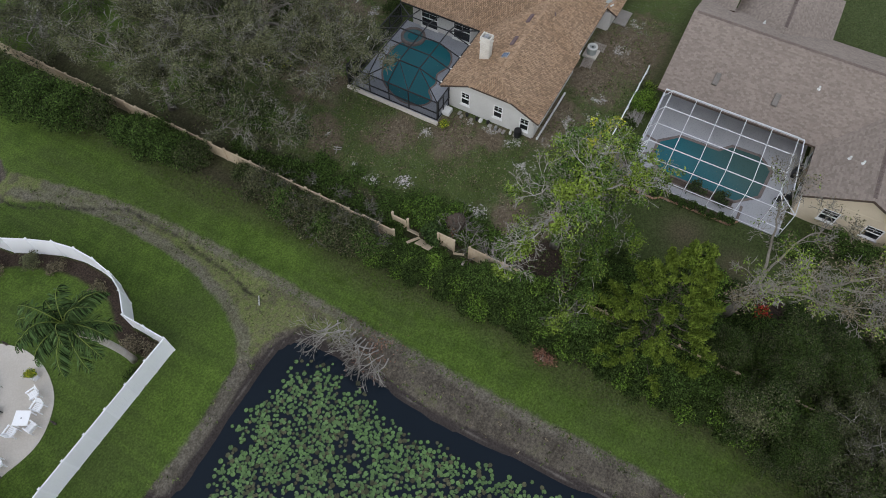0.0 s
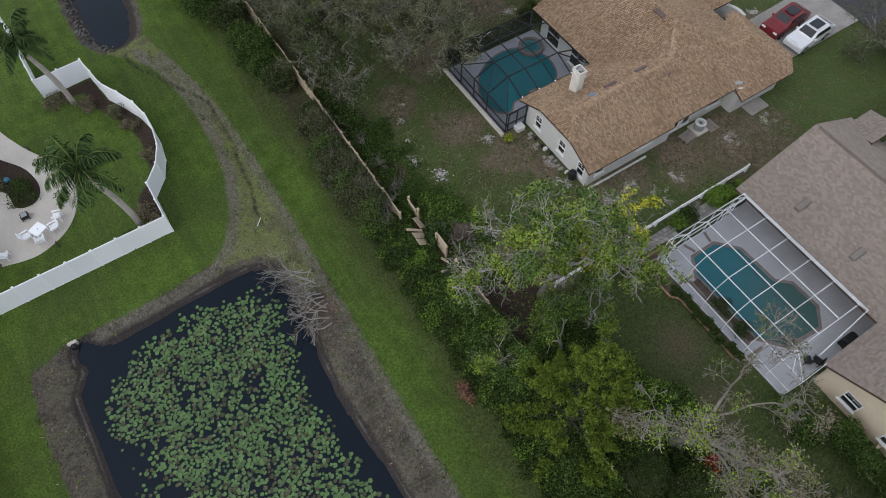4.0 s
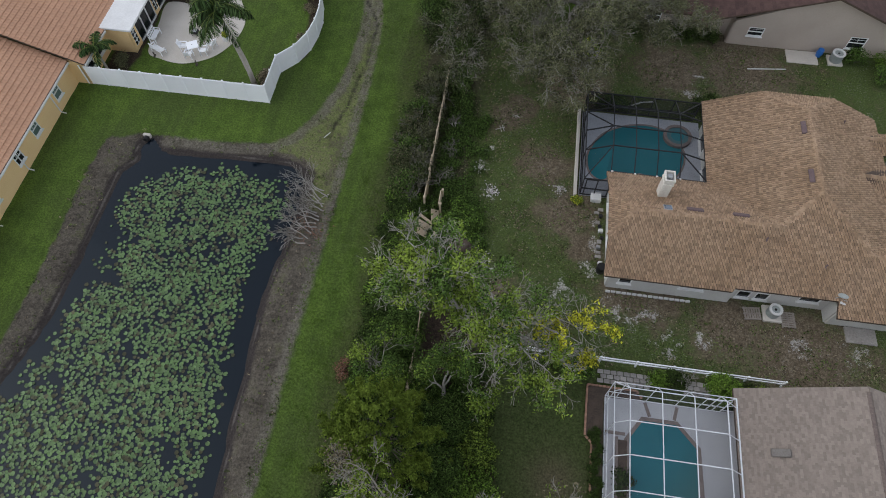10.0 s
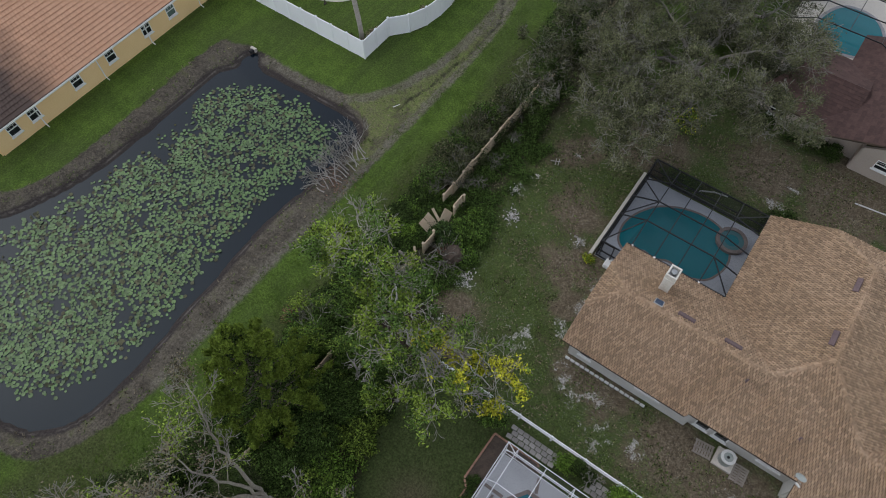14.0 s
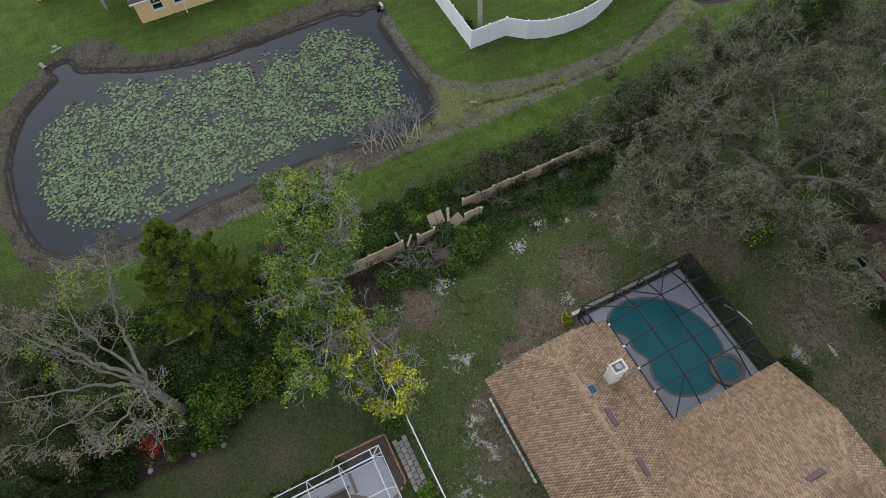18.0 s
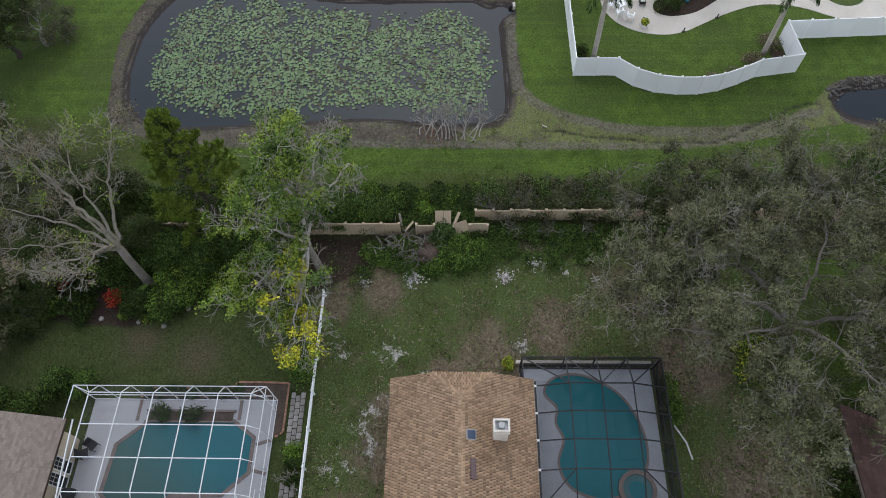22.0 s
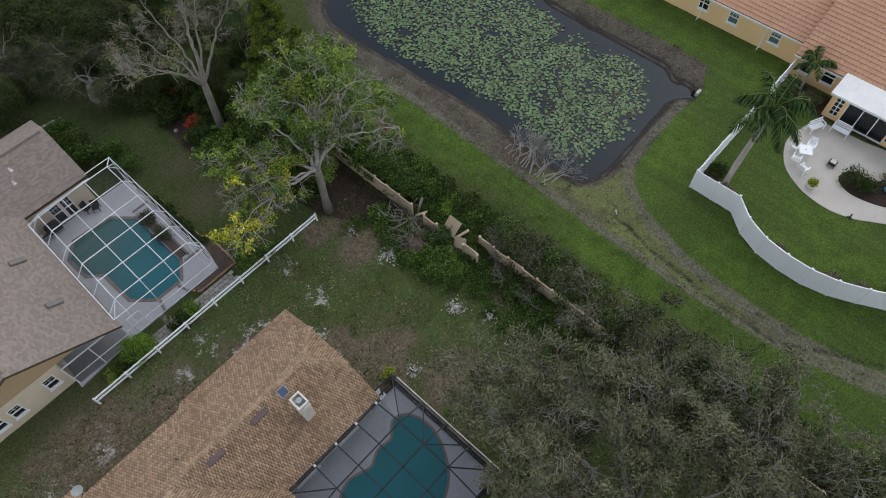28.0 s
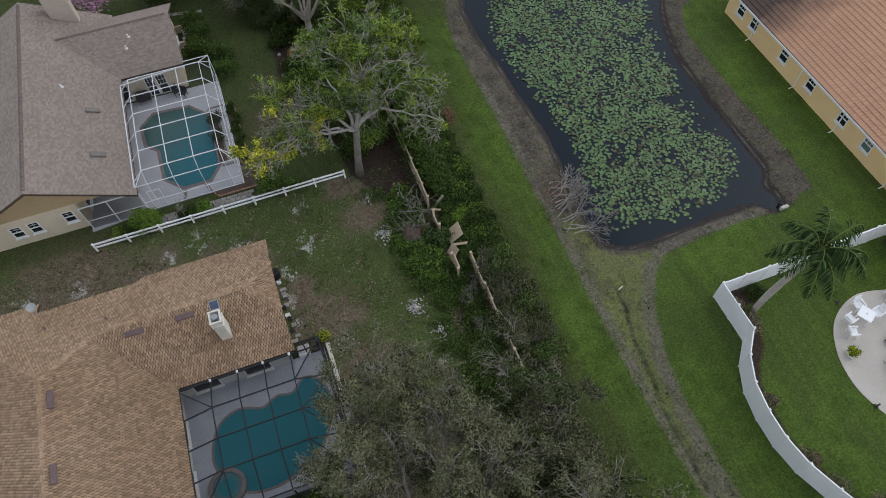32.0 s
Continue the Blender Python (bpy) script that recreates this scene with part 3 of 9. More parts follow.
    for sx, sy, r in ((0.6, -4.4, 1.5), (-0.5, -1.9, 1.1), (2.3, -5.4, 1.2), (6.0, 5.3, 2.2), (4.0, 9.3, 2.0), (7.3, 2.4, 1.4), (0.8, 13.9, 1.5), (6, 18, 3), (1.2, -2.2, 1.6), (13.7, 21, 3), (20, 22, 4), (12, -1.2, 2), (17, -2.5, 2.5), (22, -4, 4), (9.8, -1.1, 1.6), (6, -14, 1.6), (5, -18, 1.4), (33, 5, 1.5), (1.6, 15.0, 1.3)):
        dry = np.maximum(dry, np.exp(-((x - sx) ** 2 + (y - sy) ** 2) / (r * r)))
    at = me.attributes.new("dry", "FLOAT", "POINT")
    at.data.foreach_set("value", dry.astype(np.float32).ravel())
    me.shade_smooth()
    me.materials.append(ground_mat())
    return tagged(new("ground", me), "mown lawns, muddy pond banks and patchy back yards", "ground", kind="structure")


def ground_mat():
    m = bpy.data.materials.new("ground_cover")
    m.use_nodes = True
    n, l = m.node_tree.nodes, m.node_tree.links
    b = n["Principled BSDF"]
    b.inputs["Roughness"].default_value, b.inputs["Specular IOR Level"].default_value = 0.95, 0.15
    co = n.new("ShaderNodeTexCoord").outputs["Object"]

    def field(scale, detail=5.0, rough=0.6, stretch=None):
        src = co
        if stretch:
            mp = n.new("ShaderNodeMapping")
            mp.inputs["Scale"].default_value = stretch
            l.new(co, mp.inputs[0])
            src = mp.outputs[0]
        t = n.new("ShaderNodeTexNoise")
        t.inputs["Scale"].default_value, t.inputs["Detail"].default_value, t.inputs["Roughness"].default_value = scale, detail, rough
        l.new(src, t.inputs["Vector"])
        return t.outputs["Fac"]

    def rng(v, a, b_, lo=0.0, hi=1.0):
        r = n.new("ShaderNodeMapRange")
        r.interpolation_type = "SMOOTHSTEP"
        for k, q in (("From Min", a), ("From Max", b_), ("To Min", lo), ("To Max", hi)):
            r.inputs[k].default_value = q
        l.new(v, r.inputs["Value"])
        return r.outputs["Result"]

    def op(kind, a, b_):
        q = n.new("ShaderNodeMath")
        q.operation = kind
        for k, v in enumerate((a, b_)):
            if isinstance(v, (int, float)):
                q.inputs[k].default_value = v
            else:
                l.new(v, q.inputs[k])
        return q.outputs[0]

    def mixc(f, a, b_):
        q = n.new("ShaderNodeMix")
        q.data_type = "RGBA"
        for k, v in (("Factor", f), ("A", a), ("B", b_)):
            if isinstance(v, tuple):
                q.inputs[k].default_value = (*v, 1)
            elif isinstance(v, (int, float)):
                q.inputs[k].default_value = v
            else:
                l.new(v, q.inputs[k])
        return q.outputs["Result"]

    def att(key):
        a = n.new("ShaderNodeAttribute")
        a.attribute_name = key
        return a.outputs["Fac"]

    broad, mid, fine, grain = field(0.12, 3), field(0.7, 5), field(4.0, 5, 0.7), field(22.0, 3, 0.7)
    ragged = op("MULTIPLY", op("SUBTRACT", field(1.1, 6, 0.65), 0.5), 1.0)

    def inside(key, width=0.5, wobble=1.6, shift=0.0):
        v = op("ADD", op("ADD", att(key), shift), op("MULTIPLY", ragged, wobble))
        return rng(v, width, -width)

    # mown lawn, with broad and fine changes of green
    lawn = mixc(rng(mid, 0.3, 0.7), (0.050, 0.088, 0.015), (0.086, 0.140, 0.024))
    lawn = mixc(rng(broad, 0.42, 0.62, 0, 0.85), lawn, (0.060, 0.090, 0.022))
    lawn = mixc(rng(fine, 0.35, 0.75, 0, 0.30), lawn, (0.082, 0.108, 0.032))
    stripe = rng(field(1.0, 3, 0.5, (1.6, 0.05, 1)), 0.45, 0.6, 0, 0.35)
    lawn = mixc(stripe, lawn, (0.088, 0.144, 0.024))
    # the strip under the hedge: thinner, duller, with pale clover heads
    clover = op("MULTIPLY", rng(field(10.0, 4, 0.8), 0.60, 0.68), rng(field(0.45, 4, 0.6), 0.46, 0.60))
    dull = mixc(rng(fine, 0.3, 0.7), (0.040, 0.052, 0.017), (0.078, 0.088, 0.032))
    dull = mixc(op("MULTIPLY", clover, 0.55), dull, (0.27, 0.28, 0.25))
    lawn = mixc(op("MULTIPLY", inside("verge", 0.9, 1.8), 0.8), lawn, dull)
    # rough yard: thin grass over brown soil
    soil = mixc(rng(fine, 0.3, 0.7), (0.090, 0.070, 0.046), (0.185, 0.150, 0.104))
    rough_grass = mixc(rng(grain, 0.3, 0.7), (0.038, 0.062, 0.014), (0.092, 0.122, 0.038))
    cover = rng(op("ADD", op("ADD", mid, op("MULTIPLY", fine, 0.7)), op("MULTIPLY", att("dry"), -0.62)), 0.42, 0.84)
    yard = mixc(cover, soil, rough_grass)
    litter = op("MULTIPLY", rng(field(8.0, 6, 0.85), 0.55, 0.64), rng(field(0.7, 5, 0.65), 0.44, 0.58))
    yard = mixc(op("MULTIPLY", litter, 0.7), yard, (0.33, 0.31, 0.29))
    fine_yard = mixc(rng(fine, 0.3, 0.75), (0.042, 0.062, 0.018), (0.076, 0.094, 0.034))
    fine_yard = mixc(op("MULTIPLY", att("dry"), 0.7), fine_yard, (0.105, 0.082, 0.055))
    yard = mixc(inside("fine_lawn", 0.6), yard, fine_yard)
    col = mixc(rng(op("ADD", att("yard"), op("MULTIPLY", ragged, 1.5)), -0.5, 0.8), lawn, yard)
    flecks = op("MULTIPLY", rng(field(9.0, 5, 0.8), 0.62, 0.70), rng(field(0.5, 5, 0.65), 0.50, 0.66))
    col = mixc(op("MULTIPLY", flecks, 0.4), col, (0.24, 0.25, 0.22))
    # darker brown ground in a ragged strip along the hedge
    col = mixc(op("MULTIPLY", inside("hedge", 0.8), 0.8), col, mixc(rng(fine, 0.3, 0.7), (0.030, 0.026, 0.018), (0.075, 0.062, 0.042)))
    # swale with thin grass, two wheel tracks of grey mud
    thin = mixc(rng(fine, 0.35, 0.68), (0.150, 0.148, 0.074), (0.135, 0.172, 0.050))
    thin = mixc(op("MULTIPLY", rng(mid, 0.5, 0.62), 0.75), thin, mixc(rng(grain, 0.3, 0.7), (0.075, 0.066, 0.045), (0.125, 0.112, 0.080)))
    mud = mixc(rng(op("ADD", op("MULTIPLY", fine, 0.5), op("MULTIPLY", mid, 0.5)), 0.36, 0.64), (0.088, 0.080, 0.060), (0.185, 0.168, 0.134))
    mud = mixc(rng(grain, 0.55, 0.8, 0, 0.4), mud, (0.20, 0.18, 0.155))
    # banks: dry grey mud, greener above, wet and dark at the water
    bare = mixc(rng(op("ADD", op("MULTIPLY", fine, 0.5), op("MULTIPLY", mid, 0.5)), 0.38, 0.62), (0.062, 0.053, 0.041), (0.128, 0.112, 0.089))
    bare = mixc(rng(grain, 0.58, 0.80, 0, 0.35), bare, (0.175, 0.162, 0.138))
    bank = mixc(rng(op("ADD", op("MULTIPLY", mid, 0.7), op("MULTIPLY", fine, 0.3)), 0.52, 0.66, 0, 0.75), bare, mixc(rng(fine, 0.35, 0.7), (0.070, 0.064, 0.036), (0.082, 0.094, 0.034)))
    geo = n.new("ShaderNodeNewGeometry")
    sep = n.new("ShaderNodeSeparateXYZ")
    l.new(geo.outputs["Position"], sep.inputs[0])
    wet = rng(op("ADD", sep.outputs["Z"], op("MULTIPLY", ragged, 0.10)), WATER + 0.26, WATER + 0.14)
    bank = mixc(wet, bank, (0.044, 0.037, 0.034))
    bank = mixc(op("MULTIPLY", inside("rim", 0.07, 0.10), 0.65), bank, (0.155, 0.138, 0.122))
    col = mixc(inside("bank", 0.14, 0.7), col, bank)
    col = mixc(op("MULTIPLY", inside("swale", 0.16, 0.7), 0.92), col, thin)
    col = mixc(op("MULTIPLY", inside("track", 0.22, 0.8), 0.75), col, mud)
    col = mixc(op("MULTIPLY", inside("rill", 0.16, 0.5), 0.85), col, (0.034, 0.031, 0.024))
    # mulch beds and pale sand
    mulch = mixc(rng(field(14, 4, 0.7), 0.3, 0.7), (0.022, 0.016, 0.012), (0.072, 0.052, 0.040))
    col = mixc(inside("bed", 0.2, 0.5), col, mulch)
    pale = rng(op("ADD", att("sand"), op("MULTIPLY", op("SUBTRACT", field(1.5, 9, 0.82), 0.5), 4.2)), 0.95, 1.18)
    pale = op("MULTIPLY", pale, rng(att("sand"), 0.08, 0.5))
    col = mixc(op("MULTIPLY", pale, 0.9), col, mixc(rng(field(12, 4, 0.7), 0.3, 0.7), (0.24, 0.225, 0.20), (0.52, 0.50, 0.47)))
    # blades, clods and litter at hand size
    speck = n.new("ShaderNodeMix")
    speck.data_type, speck.blend_type = "RGBA", "MULTIPLY"
    speck.inputs["Factor"].default_value = 1.0
    l.new(col, speck.inputs["A"])
    l.new(op("MULTIPLY", rng(field(7.5, 4, 0.75), 0.30, 0.70, 0.62, 1.40), rng(field(2.2, 4, 0.7), 0.3, 0.7, 0.93, 1.07)), speck.inputs["B"])
    col = speck.outputs["Result"]
    l.new(col, b.inputs["Base Color"])
    bp = n.new("ShaderNodeBump")
    bp.inputs["Strength"].default_value, bp.inputs["Distance"].default_value = 0.6, 0.08
    l.new(op("ADD", fine, op("MULTIPLY", grain, 0.5)), bp.inputs["Height"])
    l.new(bp.outputs[0], b.inputs["Normal"])
    return m


build_ground()


def sheet(name, loop, z, material, label, category, kind="structure"):
    mb = MB()
    mb.add([(p[0], p[1], z) for p in loop], [tuple(range(len(loop)))])
    return solid(name, mb, material, label, category, kind=kind)


WET = smooth_loop([(-26.8, 9), (-30.5, 5.2), (-30.6, 0), (-31, -6), (-31.8, -13), (-34.9, -17.5), (-34.9, -21.8), (-29.5, -26), (-24.5, -27.4), (-18.6, -27.5), (-14, -26), (-12.6, -21), (-12.5, -3), (-12.2, 5), (-14, 8.2), (-19.5, 8.9)])
sheet("water_pond", WET, WATER, M["pond"], "still dark pond water reflecting a grey sky", "water")
sheet("water_pond_north", smooth_loop([(-18.8, 50), (-19.2, 36), (-16.3, 31.6), (-13, 33), (-11.5, 44), (-11, 63), (-20, 63)]), WATER - 0.02, M["pond"], "grey water of a second pond", "water")


def lerp(a, b, t):
    return a + (b - a) * t



# ---- roofs ----
def clip(poly, axis, limit, keep_above):
    out = []
    for i in range(len(poly)):
        a, b = poly[i - 1], poly[i]
        ka, kb = (a[axis] >= limit) == keep_above, (b[axis] >= limit) == keep_above
        if ka != kb:
            t = (limit - a[axis]) / (b[axis] - a[axis])
            out.append((a[0] + t * (b[0] - a[0]), a[1] + t * (b[1] - a[1])))
        if kb:
            out.append(b)
    return out


def slope_tiles(mb, pts, course, width, lift, rng, jitter=0.0, gap=0.0, arch=0.0):
    """Covers a flat roof face with lapped tiles in courses. pts: corners in space, the first two on the eave."""
    p = [Vector(q) for q in pts]
    u = (p[1] - p[0]).normalized()
    nrm = Vector((0, 0, 0))
    for i in range(len(p)):
        nrm += (p[i - 1] - p[0]).cross(p[i] - p[0])
    nrm.normalize()
    if nrm.z < 0:
        nrm = -nrm
    v = nrm.cross(u)
    if v.z < 0:
        v = -v
    flat = [((q - p[0]).dot(u), (q - p[0]).dot(v)) for q in p]
    top = max(f[1] for f in flat)
    row = 0
    v0 = 0.0
    while v0 < top:
        strip = clip(clip(flat, 1, v0, True), 1, v0 + course, False)
        if len(strip) >= 3:
            lo, hi = min(s[0] for s in strip), max(s[0] for s in strip)
            k = math.floor(lo / width) - 1
            while k * width < hi:
                a = k * width + (row % 2) * width * 0.5
                piece = clip(clip(strip, 0, a + gap / 2, True), 0, a + width - gap / 2, False)
                k += 1
                if len(piece) < 3:
                    continue
                up = lift * (1 + rng.uniform(-jitter, jitter))
                vs, fs = [], []
                if arch and len(piece) == 4 and len({round(w[0], 3) for w in piece}) == 2 and len({round(w[1], 3) for w in piece}) == 2:
                    x0, x1 = min(w[0] for w in piece), max(w[0] for w in piece)
                    t1 = max(w[1] for w in piece)
                    for t, e in ((v0, up), (t1, 0.0)):
                        for s, z in ((x0, 0), (lerp(x0, x1, 0.3), arch), (lerp(x0, x1, 0.7), arch), (x1, 0)):
                            vs.append(tuple(p[0] + u * s + v * t + nrm * (0.004 + e + z)))
                    vs += [tuple(p[0] + u * s + v * v0 - nrm * 0.004) for s in (x0, x1)]
                    mb.add(vs, [(0, 1, 5, 4), (1, 2, 6, 5), (2, 3, 7, 6), (8, 9, 3, 2, 1, 0)])
                    continue
                for s, t in piece:
                    q = p[0] + u * s + v * t
                    vs.append(tuple(q + nrm * (0.004 + up * (1 - (t - v0) / course))))
                n = len(piece)
                fs.append(tuple(range(n)))
                # butt of the tile and its sides
                low = [i for i in range(n) if piece[i][1] < v0 + 1e-4]
                if len(low) == 2:
                    base = len(vs)
                    i, j = low
                    for w in (i, j):
                        s, t = piece[w]
                        vs.append(tuple(p[0] + u * s + v * t - nrm * 0.004))
                    fs.append((i, j, base + 1, base))
                mb.add(vs, fs)
        v0 += course
        row += 1


def roof(parent, faces, material, course, width, lift, rng, fascia=0.16, jitter=0.3, gap=0.0, arch=0.0):
    tiles = MB()
    deck = None
    for pts in faces:
        slope_tiles(tiles, pts, course, width, lift, rng, jitter, gap, arch)
        n = len(pts)
        under = MB()
        under.add([tuple(q) for q in pts] + [(q[0], q[1], q[2] - fascia) for q in pts],
                  [tuple(range(n)), tuple(range(n, 2 * n))[::-1]] + [(i, (i + 1) % n, n + (i + 1) % n, n + i) for i in range(n)])
        ob = part("roof_slope", under, M["deck_under"], parent)
        deck = deck or ob
    part("roof_tiles", tiles, material, deck, kind="stuff")
    return deck


def ridge_caps(parent, lines, material, size=0.34, step=0.4):
    mb = MB()
    for a, b in lines:
        a, b = Vector(a), Vector(b)
        d = b - a
        n = max(1, int(d.length / step))
        e = d.normalized()
        s = e.cross(Vector((0, 0, 1))).normalized()
        for i in range(n):
            p, q = a + d * (i / n), a + d * ((i + 1.08) / n)
            lift = Vector((0, 0, 0.075))
            vs = [p - s * size / 2 - lift * 0.3, p + lift, p + s * size / 2 - lift * 0.3, q - s * size / 2 - lift * 0.9, q + lift * 0.4, q + s * size / 2 - lift * 0.9]
            mb.add([tuple(w) for w in vs], [(0, 1, 4, 3), (1, 2, 5, 4), (0, 2, 1)])
    return part("ridge", mb, material, parent, kind="stuff")


# ---- walls and windows ----
def wall(parent, a, b, z0, z1, material, holes=(), thick=0.2, name="wall", label=""):
    """An upright wall from a to b on the plan, with openings (along, sill, width, height)."""
    a, b = Vector((*a, 0)), Vector((*b, 0))
    length = (b - a).length
    ang = math.atan2(b.y - a.y, b.x - a.x)
    m = Matrix.Translation((a.x, a.y, 0)) @ Matrix.Rotation(ang, 4, "Z")
    mb = MB()
    xs = sorted({0.0, length, *[q[0] for q in holes], *[q[0] + q[2] for q in holes]})
    zs = sorted({z0, z1, *[q[1] for q in holes], *[q[1] + q[3] for q in holes]})
    solid_cell = {}
    for i in range(len(xs) - 1):
        for k in range(len(zs) - 1):
            cx, cz = (xs[i] + xs[i + 1]) / 2, (zs[k] + zs[k + 1]) / 2
            solid_cell[i, k] = not any(q[0] < cx < q[0] + q[2] and q[1] < cz < q[1] + q[3] for q in holes)
    ids = {}

    def corner(i, k, f):
        if (i, k, f) not in ids:
            ids[i, k, f] = len(mb.v)
            mb.v.append(tuple(m @ Vector((xs[i], (f - 0.5) * thick, zs[k]))))
        return ids[i, k, f]

    for (i, k), full in solid_cell.items():
        if not full:
            continue
        mb.f.append((corner(i, k, 0), corner(i + 1, k, 0), corner(i + 1, k + 1, 0), corner(i, k + 1, 0)))
        mb.f.append((corner(i, k + 1, 1), corner(i + 1, k + 1, 1), corner(i + 1, k, 1), corner(i, k, 1)))
        for di, dk, a_, b_ in ((-1, 0, (i, k), (i, k + 1)), (1, 0, (i + 1, k), (i + 1, k + 1)), (0, -1, (i, k), (i + 1, k)), (0, 1, (i, k + 1), (i + 1, k + 1))):
            if not solid_cell.get((i + di, k + dk), False):
                mb.f.append((corner(*a_, 0), corner(*b_, 0), corner(*b_, 1), corner(*a_, 1)))
    return part(name, mb, material, parent, label), m


def window(parent, m, s, sill, w, h, glass="glass", bars=1, frame_mat="trim_white", side=-1, sill_part=True):
    """A sash window in a wall: frame, two panes, bars and a sill. side: the outer face of the wall, -1 or 1 across it."""
    f = 0.07
    mb = MB()
    y0, y1 = sorted((side * 0.02, side * 0.115))
    for q in ((s, sill, s + f, sill + h), (s + w - f, sill, s + w, sill + h), (s + f, sill, s + w - f, sill + f), (s + f, sill + h - f, s + w - f, sill + h), (s + f, sill + h / 2 - f / 2, s + w - f, sill + h / 2 + f / 2)):
        mb.box(q[0], y0, q[1], q[2], y1, q[3], m)
    ob = part("window", mb, M[frame_mat], parent)
    pane = MB().box(s + f, side * 0.05 - 0.008, sill + f, s + w - f, side * 0.05 + 0.008, sill + h / 2 - f / 2, m)
    part("pane", pane, M[glass], ob)
    pane = MB().box(s + f, side * 0.05 - 0.008, sill + h / 2 + f / 2, s + w - f, side * 0.05 + 0.008, sill + h - f, m)
    part("pane", pane, M[glass], ob)
    if bars:
        mb = MB()
        for i in range(1, bars + 1):
            x = s + w * i / (bars + 1)
            mb.box(x - 0.012, side * 0.06 - 0.01, sill + h / 2 + f / 2, x + 0.012, side * 0.06 + 0.012, sill + h - f, m)
        mb.box(s + f, side * 0.06 - 0.01, sill + h * 0.74 - 0.012, s + w - f, side * 0.06 + 0.012, sill + h * 0.74 + 0.012, m)
        part("glazing_bars", mb, M[frame_mat], ob)
    if sill_part:
        a, b = sorted((side * 0.1, side * 0.22))
        part("sill", MB().box(s - 0.06, a, sill - 0.09, s + w + 0.06, b, sill - 0.005, m, bevel=0.01), M[frame_mat], ob)
    return ob


def face_wall(parent, a, b, z0, z1, material, wins=(), side=-1, glass="glass", bars=1, **kw):
    w, m = wall(parent, a, b, z0, z1, material, [q[:4] for q in wins], **kw)
    for q in wins:
        window(parent, m, *q[:4], glass=q[4] if len(q) > 4 else glass, bars=bars, side=side)
    return w, m


def gable(parent, pts, material, thick=(0.1, 0), label=""):
    """An upright flat piece of wall under a roof edge."""
    n = len(pts)
    mb = MB()
    mb.add([tuple(p) for p in pts] + [(p[0] + thick[0], p[1] + thick[1], p[2]) for p in pts], [tuple(range(n)), tuple(range(n, 2 * n))[::-1]] + [(i, (i + 1) % n, n + (i + 1) % n, n + i) for i in range(n)])
    return part("gable", mb, material, parent, label)


rng = random.Random(5)

# ---- house with the tan tiled roof ----
G = 0.18
EV, PT = 2.5, 0.46
house = thing("house", "off-white stucco house with a tan tiled hip roof", "house")
ws, wn_, wm = -1.0, 7.5, 3.25
wz = EV + (wm - ws) * PT
jz, jd = EV + 2.45 * PT, 1.8
rx, rz = 21.7, EV + 6.4 * PT
py = -0.7 + 6.4
GE = EV - PT
GZ = EV + 2.9 * PT
main_faces = [
    [(8.2, ws, EV), (16.5, ws, EV), (19.6, wm, wz), (9.9, wm, wz), (8.2, wm - jd, jz)],
    [(15.3, wn_, EV), (8.2, wn_, EV), (8.2, wm + jd, jz), (9.9, wm, wz), (19.55, wm, wz)],
    [(8.2, wm + jd, jz), (8.2, wm - jd, jz), (9.9, wm, wz)],
    [(15.3, 15.3, EV), (15.3, wn_, EV), (19.55, wm, wz), (19.55, wm + 0.3, wz), (rx, py, rz), (rx, 12.8, rz), (19.0, 15.3, EV + 3.7 * PT)],
    [(16.4, -0.7, EV), (23.2, -0.7, EV), (25.2, 2.2, GZ), (rx, py, rz), (19.3, 3.3, EV + 4.0 * PT)],
    [(28.1, 5.1, EV), (28.1, 15.3, EV), (24.4, 15.3, EV + 3.7 * PT), (rx, 12.8, rz), (rx, py, rz), (25.2, 2.2, GZ)],
    [(24.4, 15.3, EV + 3.7 * PT), (19.0, 15.3, EV + 3.7 * PT), (rx, 12.8, rz)],
    [(23.2, -1.7, GE), (28.9, -1.7, GE), (27.3, 2.2, GZ), (25.2, 2.2, GZ), (23.2, -0.7, EV)],
    [(28.9, -1.7, GE), (30.4, -0.2, GE), (27.3, 2.2, GZ)],
    [(30.4, -0.2, GE), (30.4, 6.1, GE), (27.3, 2.2, GZ)],
    [(30.4, 6.1, GE), (29.1, 6.1, GE), (25.2, 2.2, GZ), (27.3, 2.2, GZ)],
    [(26.6, 11.9, EV), (29.6, 11.9, EV), (28.6, 12.9, EV + 0.5), (26.2, 12.9, EV + 0.75)],
    [(29.6, 13.9, EV), (26.6, 13.9, EV), (26.2, 12.9, EV + 0.75), (28.6, 12.9, EV + 0.5)],
    [(29.6, 11.9, EV), (29.6, 13.9, EV), (28.6, 12.9, EV + 0.5)],
    [(25.8, 6.9, EV), (31.0, 6.9, EV), (29.8, 8.9, EV + 1.0), (25.0, 8.9, EV + 1.25)],
    [(31.0, 10.9, EV), (26.6, 10.9, EV), (25.0, 8.9, EV + 1.25), (29.8, 8.9, EV + 1.0)],
    [(31.0, 6.9, EV), (31.0, 10.9, EV), (29.8, 8.9, EV + 1.0)],
]
roof_1 = roof(house, main_faces, M["roof_tan"], 0.205, 0.17, 0.045, rng, gap=0.022, arch=0.046)
